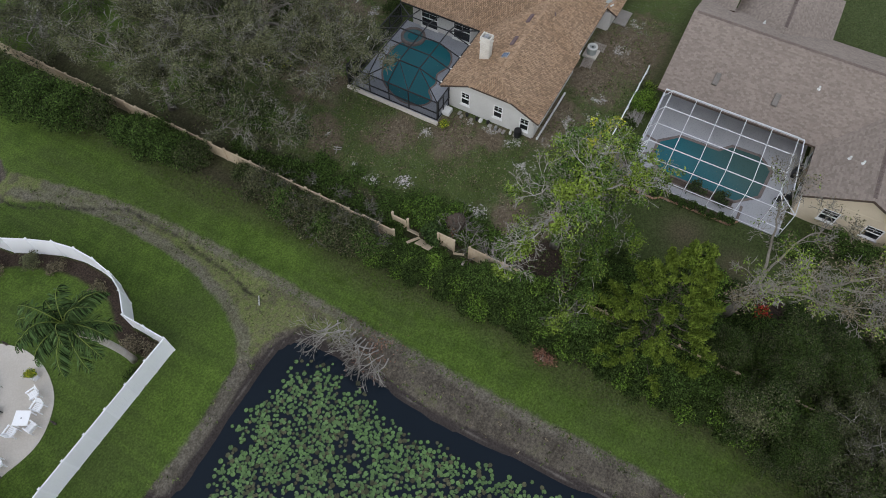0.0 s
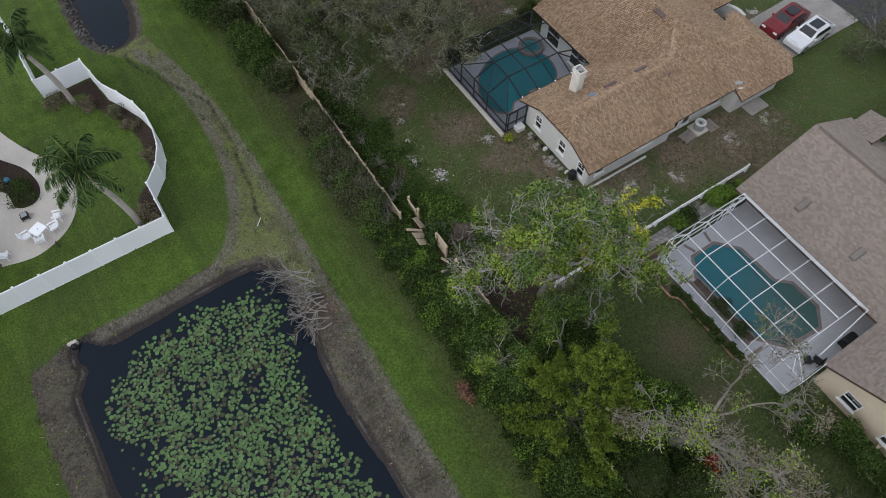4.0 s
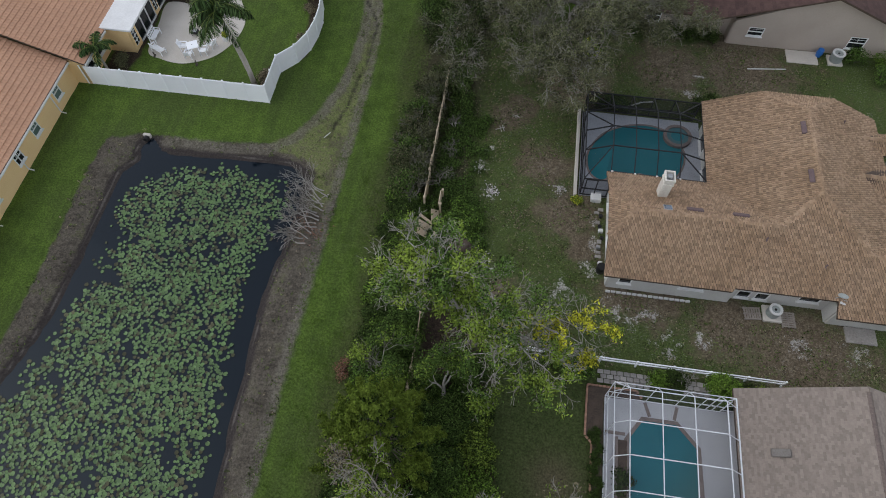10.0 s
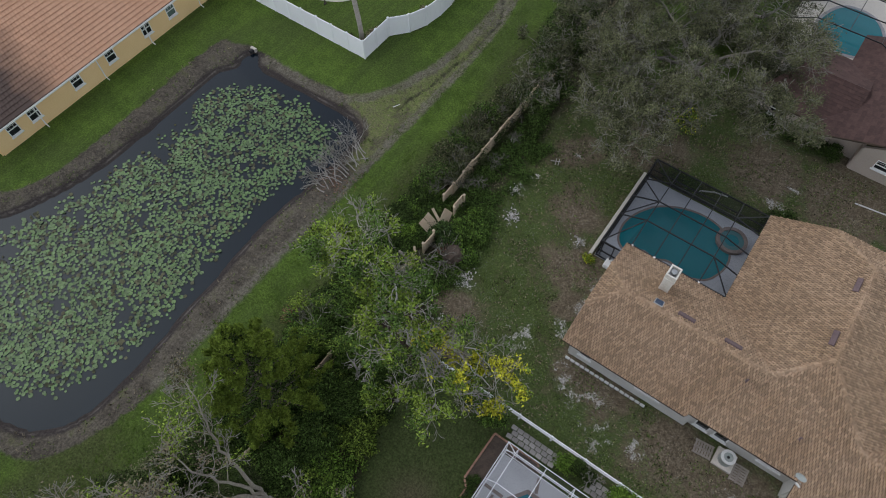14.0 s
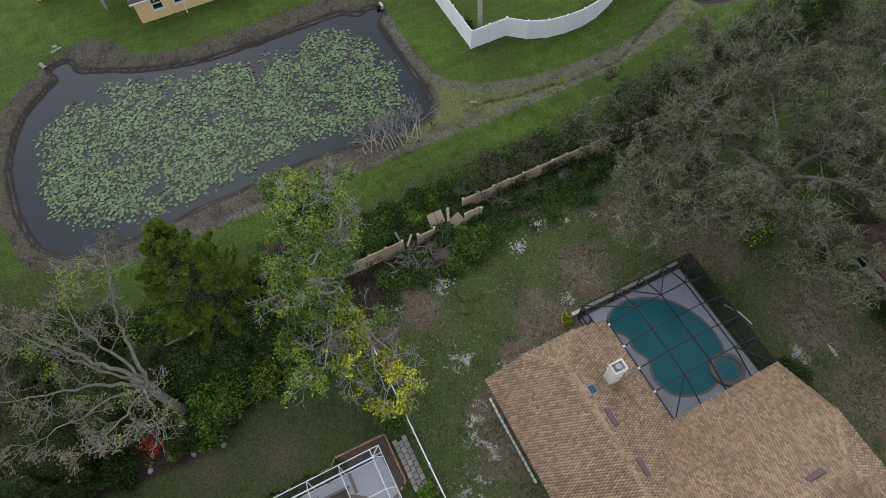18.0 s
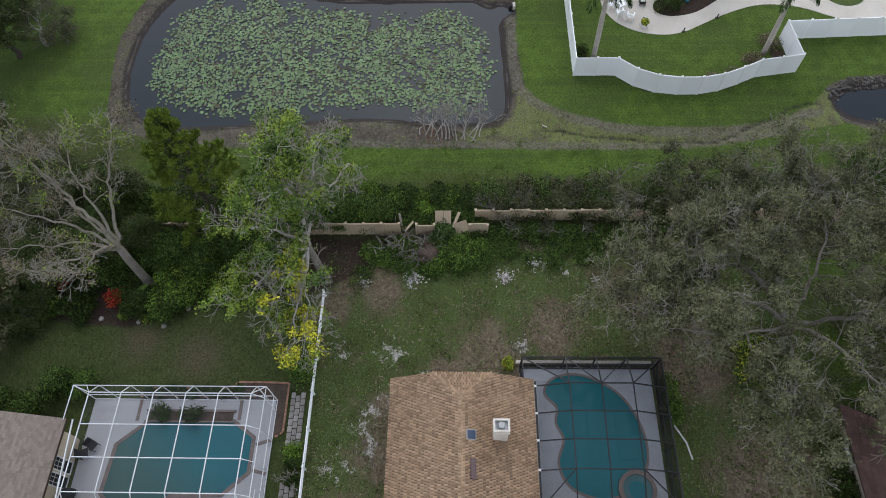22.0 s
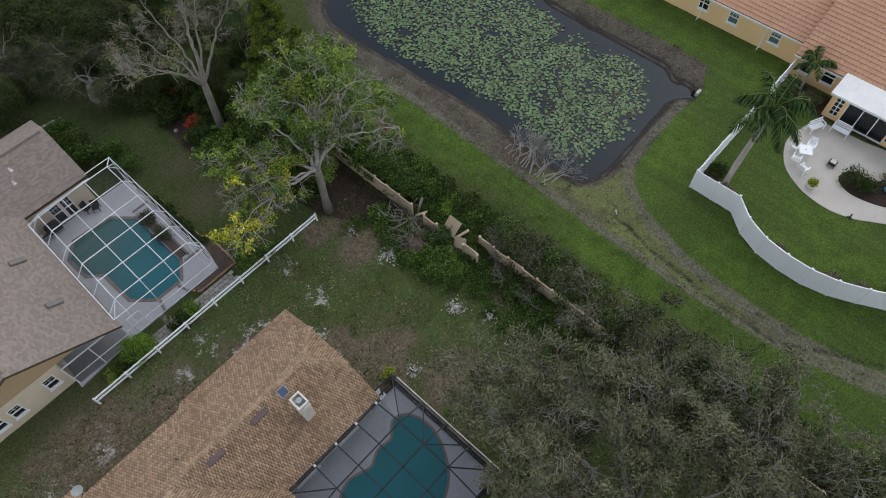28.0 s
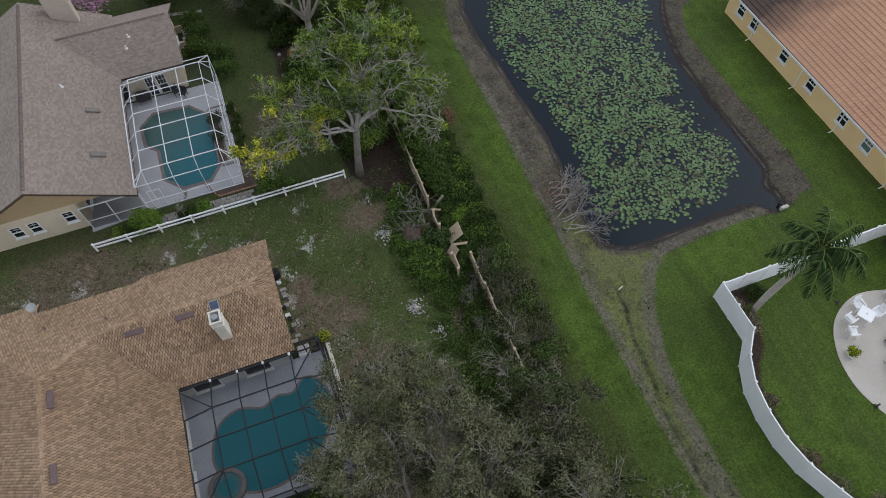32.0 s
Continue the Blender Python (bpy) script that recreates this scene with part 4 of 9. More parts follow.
ridge_caps(roof_1, [((9.9, wm, wz), (19.5, wm, wz)), ((8.2, wm - jd, jz), (9.9, wm, wz)), ((8.2, wm + jd, jz), (9.9, wm, wz)), ((rx, py, rz), (rx, 12.8, rz)), ((19.5, 3.5, wz), (rx, py, rz)), ((25.2, 2.2, GZ), (rx, py, rz)),
                    ((19.0, 15.3, EV + 3.7 * PT), (rx, 12.8, rz)), ((24.4, 15.3, EV + 3.7 * PT), (rx, 12.8, rz)), ((25.2, 2.2, GZ), (27.3, 2.2, GZ)), ((28.9, -1.7, GE), (27.3, 2.2, GZ)), ((30.4, 6.1, GE), (27.3, 2.2, GZ)),
                    ((26.2, 12.9, EV + 0.75), (28.6, 12.9, EV + 0.5)), ((25, 8.9, EV + 1.25), (29.8, 8.9, EV + 1))], M["roof_tan"])
WT = EV - 0.05
face_wall(house, (8.8, -0.45), (17.0, -0.45), G - 0.3, WT, M["stucco_white"], [(0.6, 1.0, 0.9, 1.2), (4.6, 1.35, 1.6, 0.6)])
face_wall(house, (17.0, -0.1), (23.4, -0.1), G - 0.3, WT, M["stucco_white"], [(0.4, 0.5, 0.9, 1.7), (1.6, 0.5, 0.9, 1.7), (4.3, 1.0, 1.4, 1.1)])
face_wall(house, (23.4, -1.1), (28.4, -1.1), G - 0.3, GE, M["stucco_white"])
gable(house, [(8.72, -0.5, WT), (8.72, 7.0, WT), (8.72, wm + jd, jz - 0.2), (8.72, wm - jd, jz - 0.2)], M["stucco_white"])
face_wall(house, (8.8, 7.0), (8.8, -0.45), G - 0.3, WT, M["stucco_white"], [(1.1, 0.9, 0.8, 1.3), (4.0, 0.9, 0.8, 1.3), (6.3, 0.7, 0.8, 1.3)])
face_wall(house, (15.9, 7.0), (8.8, 7.0), G - 0.3, WT, M["stucco_white"], [(1.0, 0.25, 1.7, 2.0), (4.2, 0.25, 1.7, 2.0)])
face_wall(house, (15.9, 14.4), (15.9, 7.0), G - 0.3, WT, M["stucco_white"], [(0.8, 0.25, 1.7, 2.0), (4.0, 0.25, 1.7, 2.0)])
gable(house, [(27.4, 14.4, WT), (16, 14.4, WT), (19.0, 14.4, EV + 1.5), (24.4, 14.4, EV + 1.5)], M["stucco_white"], (0, 0.1))
face_wall(house, (27.5, 14.4), (15.9, 14.4), G - 0.3, WT, M["stucco_white"], [(2.0, 1.0, 1.2, 1.2), (7.5, 1.0, 1.2, 1.2)])
face_wall(house, (27.5, 6.0), (27.5, 14.4), G - 0.3, WT, M["stucco_white"], [(5.2, 0.9, 1.2, 1.3)])
face_wall(house, (29.6, -0.1), (29.6, 5.6), G - 0.3, GE, M["stucco_white"])
face_wall(house, (28.4, -1.1), (29.6, -0.1), G - 0.3, GE, M["stucco_white"])
face_wall(house, (23.4, -1.1), (23.4, -0.1), G - 0.3, GE, M["stucco_white"])
face_wall(house, (26.9, 10.6), (30.6, 10.6), G - 0.3, WT, M["stucco_white"])
for cx, cy in ((30.6, 7.3), (30.6, 10.5), (29.3, 12.2), (29.3, 13.6)):
    part("porch_column", MB().box(cx - 0.18, cy - 0.18, G - 0.3, cx + 0.18, cy + 0.18, WT, bevel=0.03), M["stucco_white"], house)
arch = MB()
for i in range(12):
    a0, a1 = radians(-20 + 18 * i), radians(-20 + 18 * (i + 1))
    arch.prism([(29.0 + r_ * math.cos(a), 6.0 + r_ * math.sin(a)) for r_, a in ((1.72, a0), (1.72, a1), (2.04, a1), (2.04, a0))], G - 0.3, 1.95)
part("courtyard_wall", arch, M["stucco_white"], house, "curved white courtyard wall")

# chimney
chim = part("chimney", MB().box(11.44, 4.97, 3.0, 12.08, 5.79, 5.35, bevel=0.05), M["chimney"], house, "dirty white stucco chimney")
part("chimney_band", MB().box(11.40, 4.93, 5.02, 12.12, 5.83, 5.14), M["chimney"], chim)
for q in ((11.41, 4.94, 12.11, 5.04), (11.41, 5.72, 12.11, 5.82), (11.41, 5.04, 11.51, 5.72), (12.01, 5.04, 12.11, 5.72)):
    part("chimney_rim", MB().box(q[0], q[1], 5.33, q[2], q[3], 5.62), M["chimney"], chim)
part("flue_top", MB().box(11.51, 5.04, 5.37, 12.01, 5.72, 5.40), M["metal"], chim)
part("flue_pipe", MB().tube([(11.76, 5.38, 5.39), (11.76, 5.38, 5.58), (11.76, 5.38, 5.59), (11.76, 5.38, 5.66)], [0.15, 0.15, 0.20, 0.17], 14), M["metal"], chim)


def on_roof(x, y, side):
    """Height of the tan roof's west wing or main slope."""
    if side == "n":
        return wz - (y - wm) * PT
    if side == "s":
        return wz - (wm - y) * PT
    return EV + (x - 15.3) * PT


def tilt(slope_axis, sign):
    return Matrix.Rotation(sign * math.atan(PT), 4, slope_axis)


# skylight and ridge vents
sky_ob = part("skylight", MB().box(-0.30, -0.30, 0, 0.30, 0.30, 0.10, Matrix.Translation((11.95, 3.75, on_roof(0, 3.75, "n"))) @ tilt("X", -1), bevel=0.03), M["metal"], house)
part("pane", MB().box(-0.24, -0.24, 0.08, 0.24, 0.24, 0.115, Matrix.Translation((11.95, 3.75, on_roof(0, 3.75, "n"))) @ tilt("X", -1)), mat("skylight_glass", (0.05, 0.075, 0.12), (0.07, 0.1, 0.16), 1, 4, 0.06, bump=0, spec=0.6), sky_ob)
for vx in (13.75, 16.75):
    part("roof_vent", MB().box(-0.55, -0.17, 0, 0.55, 0.17, 0.14, Matrix.Translation((vx, 3.85, on_roof(0, 3.85, "n") + 0.02)) @ tilt("X", -1), bevel=0.04), M["vent_brown"], house)
for vy in (11.2, 7.0):
    part("roof_vent", MB().box(-0.17, -0.55, 0, 0.17, 0.55, 0.14, Matrix.Translation((21.2, vy, on_roof(21.2, vy, "w") + 0.02)) @ tilt("Y", -1), bevel=0.04), M["vent_brown"], house)
for vx, vy, vz in ((18.3, 2.3, on_roof(0, 2.3, "s")), (22.2, 1.2, EV + 0.87), (24.8, 13.2, EV + 1.5)):
    part("vent_pipe", MB().tube([(vx, vy, vz - 0.1), (vx, vy, vz + 0.3)], [0.06, 0.06], 8).tube([(vx, vy, vz - 0.05), (vx, vy, vz + 0.06)], [0.14, 0.09], 8), M["vent_brown"], house)
dish = thing("satellite_dish", "grey satellite dish on a bent arm at the eave", "satellite dish")
bowl = MB()
for i in range(3):
    r0, r1 = 0.02 + 0.1 * i, 0.02 + 0.1 * (i + 1)
    for j in range(14):
        a0, a1 = 2 * math.pi * j / 14, 2 * math.pi * (j + 1) / 14
        bowl.add([(23.05 + r * math.cos(a), -0.75 + r * math.sin(a) * 0.8, 3.25 + 0.35 * r * r * 3 - 0.35 * r * math.sin(a)) for r, a in ((r0, a0), (r1, a0), (r1, a1), (r0, a1))], [(0, 1, 2, 3)])
part("bowl", bowl, M["ac_green"], dish, smooth=True)
part("arm", MB().tube([(23.05, -0.75, 3.22), (23.0, -0.7, 3.05), (22.95, -0.55, 2.6)], [0.03, 0.03, 0.03], 8).tube([(23.05, -0.95, 3.2), (23.1, -1.2, 3.55)], [0.02, 0.03], 6), M["metal"], dish)
part("receiver", MB().tube([(23.02, -1.0, 2.95), (23.3, -1.15, 2.98)], [0.08, 0.06], 8), M["pipe_white"], dish)
for gx in (8.6, 10.23, 11.8, 13.43):
    part("eave_bracket", MB().box(gx - 0.07, 7.52, 2.36, gx + 0.07, 7.70, 2.52, bevel=0.02), M["trim_white"], house, "small white eave bracket")


def condenser(x, y, z, r=0.42, h=0.78):
    ob = thing("air_conditioner", "grey-green round condenser unit on a pad", "air conditioner", at=(x, y, z))
    part("pad", MB().box(-0.6, -0.6, -0.1, 0.6, 0.6, 0.08, bevel=0.02), M["concrete"], ob)
    mb = MB()
    for i in range(22):
        a = 2 * math.pi * i / 22
        mb.box(-0.015, -0.05, 0.1, 0.015, 0.05, h - 0.06, Matrix.Rotation(a, 4, "Z") @ Matrix.Translation((r - 0.01, 0, 0)))
    mb.tube([(0, 0, 0.08), (0, 0, h - 0.08)], [r - 0.05, r - 0.05], 18)
    part("casing", mb, M["ac_green"], ob)
    top = MB()
    for r0, r1 in ((r - 0.13, r + 0.03),):
        for i in range(22):
            a0, a1 = 2 * math.pi * i / 22, 2 * math.pi * (i + 1) / 22
            for z0, z1 in ((h - 0.08, h),):
                top.add([(q * math.cos(a), q * math.sin(a), zz) for zz in (z0, z1) for q, a in ((r0, a0), (r1, a0), (r1, a1), (r0, a1))], [(3, 2, 1, 0), (4, 5, 6, 7), (0, 1, 5, 4), (1, 2, 6, 5), (2, 3, 7, 6), (3, 0, 4, 7)])
    part("top_ring", top, M["pipe_white"], ob)
    part("fan", MB().tube([(0, 0, h - 0.12), (0, 0, h - 0.04)], [0.1, 0.08], 10).bar((-0.28, 0, h - 0.1), (0.28, 0, h - 0.1), 0.09, 0.02).bar((0, -0.28, h - 0.1), (0, 0.28, h - 0.1), 0.09, 0.02), M["black"], ob)
    part("fan_well", MB().tube([(0, 0, h - 0.16), (0, 0, h - 0.13)], [r - 0.12, r - 0.12], 18), M["black"], ob)
    return ob


def pallet(x, y, z, turn, w=1.15, d=0.9, slats=7):
    ob = thing("pallet", "weathered grey wooden pallet lying on bare ground", "pallet", "pallets by the house", at=(x, y, z))
    ob.rotation_euler = (0, 0, turn)
    for i in range(slats):
        px = -w / 2 + w * (i + 0.5) / slats
        part("slat", MB().box(px - w / slats * 0.36, -d / 2, 0.09, px + w / slats * 0.36, d / 2, 0.115), M["pallet"], ob)
    for py_ in (-d / 2 + 0.05, 0, d / 2 - 0.05):
        part("bearer", MB().box(-w / 2, py_ - 0.045, 0, w / 2, py_ + 0.045, 0.09), M["pallet"], ob)
    return ob


condenser(19.9, -1.05, G + 0.05)
pallet(18.6, -1.2, G, 0.1)
pallet(20.95, -1.35, G, 1.6)
ob = solid("patio_slab", MB().box(24.6, -2.4, G - 0.1, 26.6, -1.25, G + 0.06, bevel=0.03), M["concrete_dirty"], "stained concrete slab beside the house wall", "slab")
ob = thing("drain_edging", "pale pipe edging on the ground beneath the eave", "edging")
for i in range(16):
    part("edging_block", MB().box(8.8 + 0.36 * i, -0.98, G - 0.05, 9.1 + 0.36 * i, -0.84, G + 0.12, bevel=0.02), M["pipe_white"], ob)
barrel = solid("barrel", MB().tube([(8.35, 0.6, G), (8.35, 0.6, G + 0.45), (8.35, 0.6, G + 0.72)], [0.27, 0.32, 0.29], 18), M["black"], "black plastic barrel against the house wall", "barrel")
ob = solid("ground_box", MB().box(7.5, 6.35, G - 0.05, 8.25, 7.1, G + 0.35, bevel=0.05), M["trim_white"], "white equipment box beside the pool cage", "box")
crng = random.Random(12)
for k in range(12):
    y0, x0, w, d = 1.1 + 0.42 * k + crng.uniform(-0.1, 0.1), crng.uniform(7.95, 8.3), crng.uniform(0.16, 0.36), crng.uniform(0.15, 0.34)
    kind = crng.randrange(4)
    if kind == 0:
        solid("planter_box", MB().box(x0, y0, G, x0 + w, y0 + d, G + 0.25, bevel=0.03), M["pipe_white"], "small pale planter box along the house wall", "planter", "clutter along the wall")
    elif kind == 1:
        solid("paving_stone", MB().box(x0 - 0.15, y0, G - 0.03, x0 + w, y0 + d, G + 0.07, bevel=0.03), M["concrete_dirty"], "loose stained paving stone on the ground", "paving stone", "clutter along the wall")
    elif kind == 2:
        solid("crate", MB().box(x0, y0, G, x0 + w, y0 + d, G + 0.28), M["metal"], "grey plastic crate along the house wall", "crate", "clutter along the wall")
    else:
        solid("pot", MB().tube([(x0 + 0.1, y0 + 0.1, G), (x0 + 0.1, y0 + 0.1, G + 0.26)], [0.10, 0.15], 12), M["black" if k % 2 else "coping"], "round plant pot standing along the house wall", "pot", "clutter along the wall")


# ---- pools ----
def pool(name, loop, deck_poly, z, deck_mat, water, label, coping="coping_grey", wide=0.28):
    ob = thing(name, label, "pool")
    base = MB()
    base.prism(deck_poly, z - 0.3, z)
    part("deck", base, M[deck_mat], ob)
    n = len(loop)
    c = np.mean(loop, axis=0)
    nrm = []
    for i in range(n):
        d = loop[(i + 1) % n] - loop[i - 1]
        q = np.array([d[1], -d[0]]) / np.hypot(*d)
        nrm.append(q)
    nrm = np.array(nrm)
    if loop_distance(loop, *(loop[:1] + nrm[:1] * 0.05).T)[0] < 0:
        nrm = -nrm
    out = loop + nrm * wide
    mb = MB()
    for i in range(n):
        j = (i + 1) % n
        q = [loop[i], loop[j], out[j], out[i]]
        mb.add([(p[0], p[1], z + 0.03) for p in q] + [(p[0], p[1], z - 0.05) for p in q], [(0, 1, 2, 3), (7, 6, 5, 4), (0, 1, 5, 4), (1, 2, 6, 5), (2, 3, 7, 6), (3, 0, 4, 7)])
    part("coping", mb, M[coping], ob)
    mb = MB()
    mb.add([(p[0], p[1], z + 0.008) for p in loop], [tuple(range(n))])
    part("pool_water", mb, M[water], ob)
    return ob


POOL_A = smooth_loop([(7.4, 9.1), (7.2, 10.8), (8.2, 12.8), (9.8, 13.9), (11.6, 14.3), (13.2, 13.9), (14.3, 12.5), (14.5, 11.2), (13.9, 9.7), (12.6, 9.1), (11.2, 9.5), (10.2, 9.1), (9.2, 9.2), (8.3, 8.5)])
pool_a = pool("swimming_pool", POOL_A, [(6.6, 6.9), (8.7, 6.9), (8.7, 6.9), (15.8, 6.9), (15.8, 15.2), (6.6, 15.2)], G + 0.02, "deck_dark", "pool", "free-form teal swimming pool with a round spa", coping="coping", wide=0.15)
spa = MB()
sw = MB()
for i in range(28):
    a0, a1 = 2 * math.pi * i / 28, 2 * math.pi * (i + 1) / 28
    q = [(14.05 + r * math.cos(a), 13.45 + r * math.sin(a)) for r, a in ((0.85, a0), (0.85, a1), (1.1, a1), (1.1, a0))]
    spa.prism(q, G, G + 0.3)
sw.add([(14.05 + 0.86 * math.cos(2 * math.pi * i / 28), 13.45 + 0.86 * math.sin(2 * math.pi * i / 28), G + 0.22) for i in range(28)], [tuple(range(28))])
part("spa_wall", spa, M["coping"], pool_a)
part("spa_water", sw, M["pool"], pool_a)
bench = MB()
for i in range(24):
    a0, a1 = 2 * math.pi * i / 24, 2 * math.pi * (i + 1) / 24
    bench.prism([(14.05 + r * math.cos(a), 13.45 + r * math.sin(a)) for r, a in ((0.5, a0), (0.5, a1), (0.86, a1), (0.86, a0))], G + 0.15, G + 0.225)
part("spa_bench", bench, M["spa_tile"], pool_a)
solid("curb_wall", MB().box(6.2, 6.7, G - 0.3, 6.45, 15.3, G + 0.22, bevel=0.03), M["concrete"], "low pale concrete curb along the pool cage", "curb", kind="structure")

G2 = 0.22
POOL_B = np.array([(10.4, -10.9), (11.3, -9.6), (13.3, -9.6), (14.5, -10.9), (14.6, -14.0), (15.5, -14.8), (15.6, -16.9), (14.6, -18.0), (11.8, -17.8), (10.4, -16.2)])
pool_b = pool("swimming_pool", POOL_B, [(8.9, -20.0), (20.2, -20.0), (20.2, -7.9), (16.2, -8.3), (8.9, -8.4)], G2 + 0.02, "deck", "pool_pale", "eight-sided turquoise swimming pool in a pale deck", coping="coping", wide=0.26)
steps = MB()
for i in range(4):
    steps.box(14.75 - 0.0, -17.0 + 0.0, G2 + 0.030 + 0.0, 14.80, -15.0, G2 + 0.036, Matrix.Translation((0.2 * i, 0, 0)))
part("steps", steps, M["pool_pale"], pool_b)
bed = thing("planter_bed", "dark soil planter with shrubs between pool and screen", "planter")
part("soil", MB().box(9.75, -16.3, G2, 10.3, -11.0, G2 + 0.12), M["soil"], bed)
part("border", MB().box(9.6, -16.45, G2, 9.74, -10.85, G2 + 0.2).box(10.3, -16.45, G2, 10.4, -10.85, G2 + 0.2), M["coping"], bed)
for a, b in (((8.95, -17.0), (10.3, -17.0)), ((8.95, -10.6), (10.2, -10.6)), ((11.7, -9.3), (11.4, -8.45)), ((13.2, -9.3), (13.4, -8.45))):
    mb = MB().bar((*a, G2 + 0.03), (*b, G2 + 0.03), 0.2, 0.03)
    part("deck_strip", mb, M["coping"], pool_b)


# ---- screened pool cages ----
def cage(name, label, posts_mat, screen, beams, panes, w=0.06, side=None):
    ob = thing(name, label, "pool cage")
    for nm, a, b, s in beams:
        part(nm, MB().bar(a, b, s * w, s * w * 1.3), M[posts_mat], ob)
    for q in panes:
        mb = MB()
        mb.add([tuple(p) for p in q], [tuple(range(len(q)))])
        flat_top = max(p[2] for p in q) - min(p[2] for p in q) < 1.2
        part("screen_panel", mb, M[screen if flat_top or not side else side], ob)
    return ob


def white_cage():
    x0, x1, y0, y1, zb, ze, zt = 8.93, 16.0, -20.0, -8.35, G2, 3.0, 3.88
    xi0, xi1, yi0, yi1 = 9.62, 15.12, -18.42, -8.9
    ys = [lerp(yi0, yi1, i / 5) for i in range(6)]
    xs = [lerp(xi0, xi1, i / 3) for i in range(4)]
    beams, panes = [], []
    for y in ys:
        beams += [("rafter", (xi0, y, zt), (xi1, y, zt), 1.1), ("rafter", (x0, y, ze), (xi0, y, zt), 0.9), ("rafter", (xi1, y, zt), (x1, y, 2.95), 0.9), ("post", (x0, y, zb), (x0, y, ze), 0.9)]
    for x in xs:
        beams += [("purlin", (x, yi0, zt), (x, yi1, zt), 1.1), ("rafter", (x, y1, ze), (x, yi1, zt), 0.9), ("post", (x, y1, zb), (x, y1, ze), 0.9)]
    for a, b in (((x0, y0), (x0, y1)), ((x0, y1), (x1, y1))):
        for z in (ze, 1.15, zb + 0.04):
            beams.append(("rail", (*a, z), (*b, z), 1.0))
    beams += [("rail", (x0, y0, ze), (11.0, y0, ze), 1.0), ("rafter", (x0, y0, ze), (xi0, yi0, zt), 1.0), ("rafter", (x0, y1, ze), (xi0, yi1, zt), 1.0), ("rafter", (x1, y1, 2.9), (xi1, yi1, zt), 1.0), ("rafter", (x1, y0 + 1, 3.0), (xi1, yi0, zt), 1.0),
              ("post", (x0, y0, zb), (x0, y0, ze), 1.0), ("post", (x0, y1, zb), (x0, y1, ze), 1.0), ("post", (x1, y1, zb), (x1, y1, ze), 1.0), ("gutter", (x1, y0 + 1.0, 3.0), (x1, y1, 3.0), 1.6), ("gutter", (11.0, y0 + 0.6, 3.05), (x1, y0 + 1.0, 3.05), 1.4), ("rafter", (x0, y0 + 0.8, ze), (xi0, yi0, zt), 0.8)]
    for i in range(5):
        ym = (ys[i] + ys[i + 1]) / 2
        for j in range(3):
            panes.append([(xs[j], ys[i], zt), (xs[j + 1], ys[i], zt), (xs[j + 1], ys[i + 1], zt), (xs[j], ys[i + 1], zt)])
        panes.append([(x0, ys[i], ze), (x0, ys[i + 1], ze), (xi0, ys[i + 1], zt), (xi0, ys[i], zt)])
        panes.append([(xi1, ys[i], zt), (xi1, ys[i + 1], zt), (x1, ys[i + 1], 2.98), (x1, ys[i], 2.98)])
        panes.append([(x0, ys[i], zb), (x0, ys[i + 1], zb), (x0, ys[i + 1], ze), (x0, ys[i], ze)])
    for j in range(3):
        panes.append([(xs[j], y1, zb), (xs[j + 1], y1, zb), (xs[j + 1], y1, ze), (xs[j], y1, ze)])
        panes.append([(xs[j], y1, ze), (xs[j + 1], y1, ze), (xs[j + 1], yi1, zt), (xs[j], yi1, zt)])
    # side door by the house corner
    beams += [("door_frame", (14.6, y1, zb), (14.6, y1, 2.2), 0.9), ("door_frame", (15.5, y1, zb), (15.5, y1, 2.2), 0.9), ("door_frame", (14.6, y1, 2.2), (15.5, y1, 2.2), 0.9), ("door_frame", (14.6, y1, 1.2), (15.5, y1, 1.2), 0.9)]
    return cage("pool_cage", "white aluminium screen enclosure over the turquoise pool", "alu_white", "screen_grey", beams, panes, w=0.042)


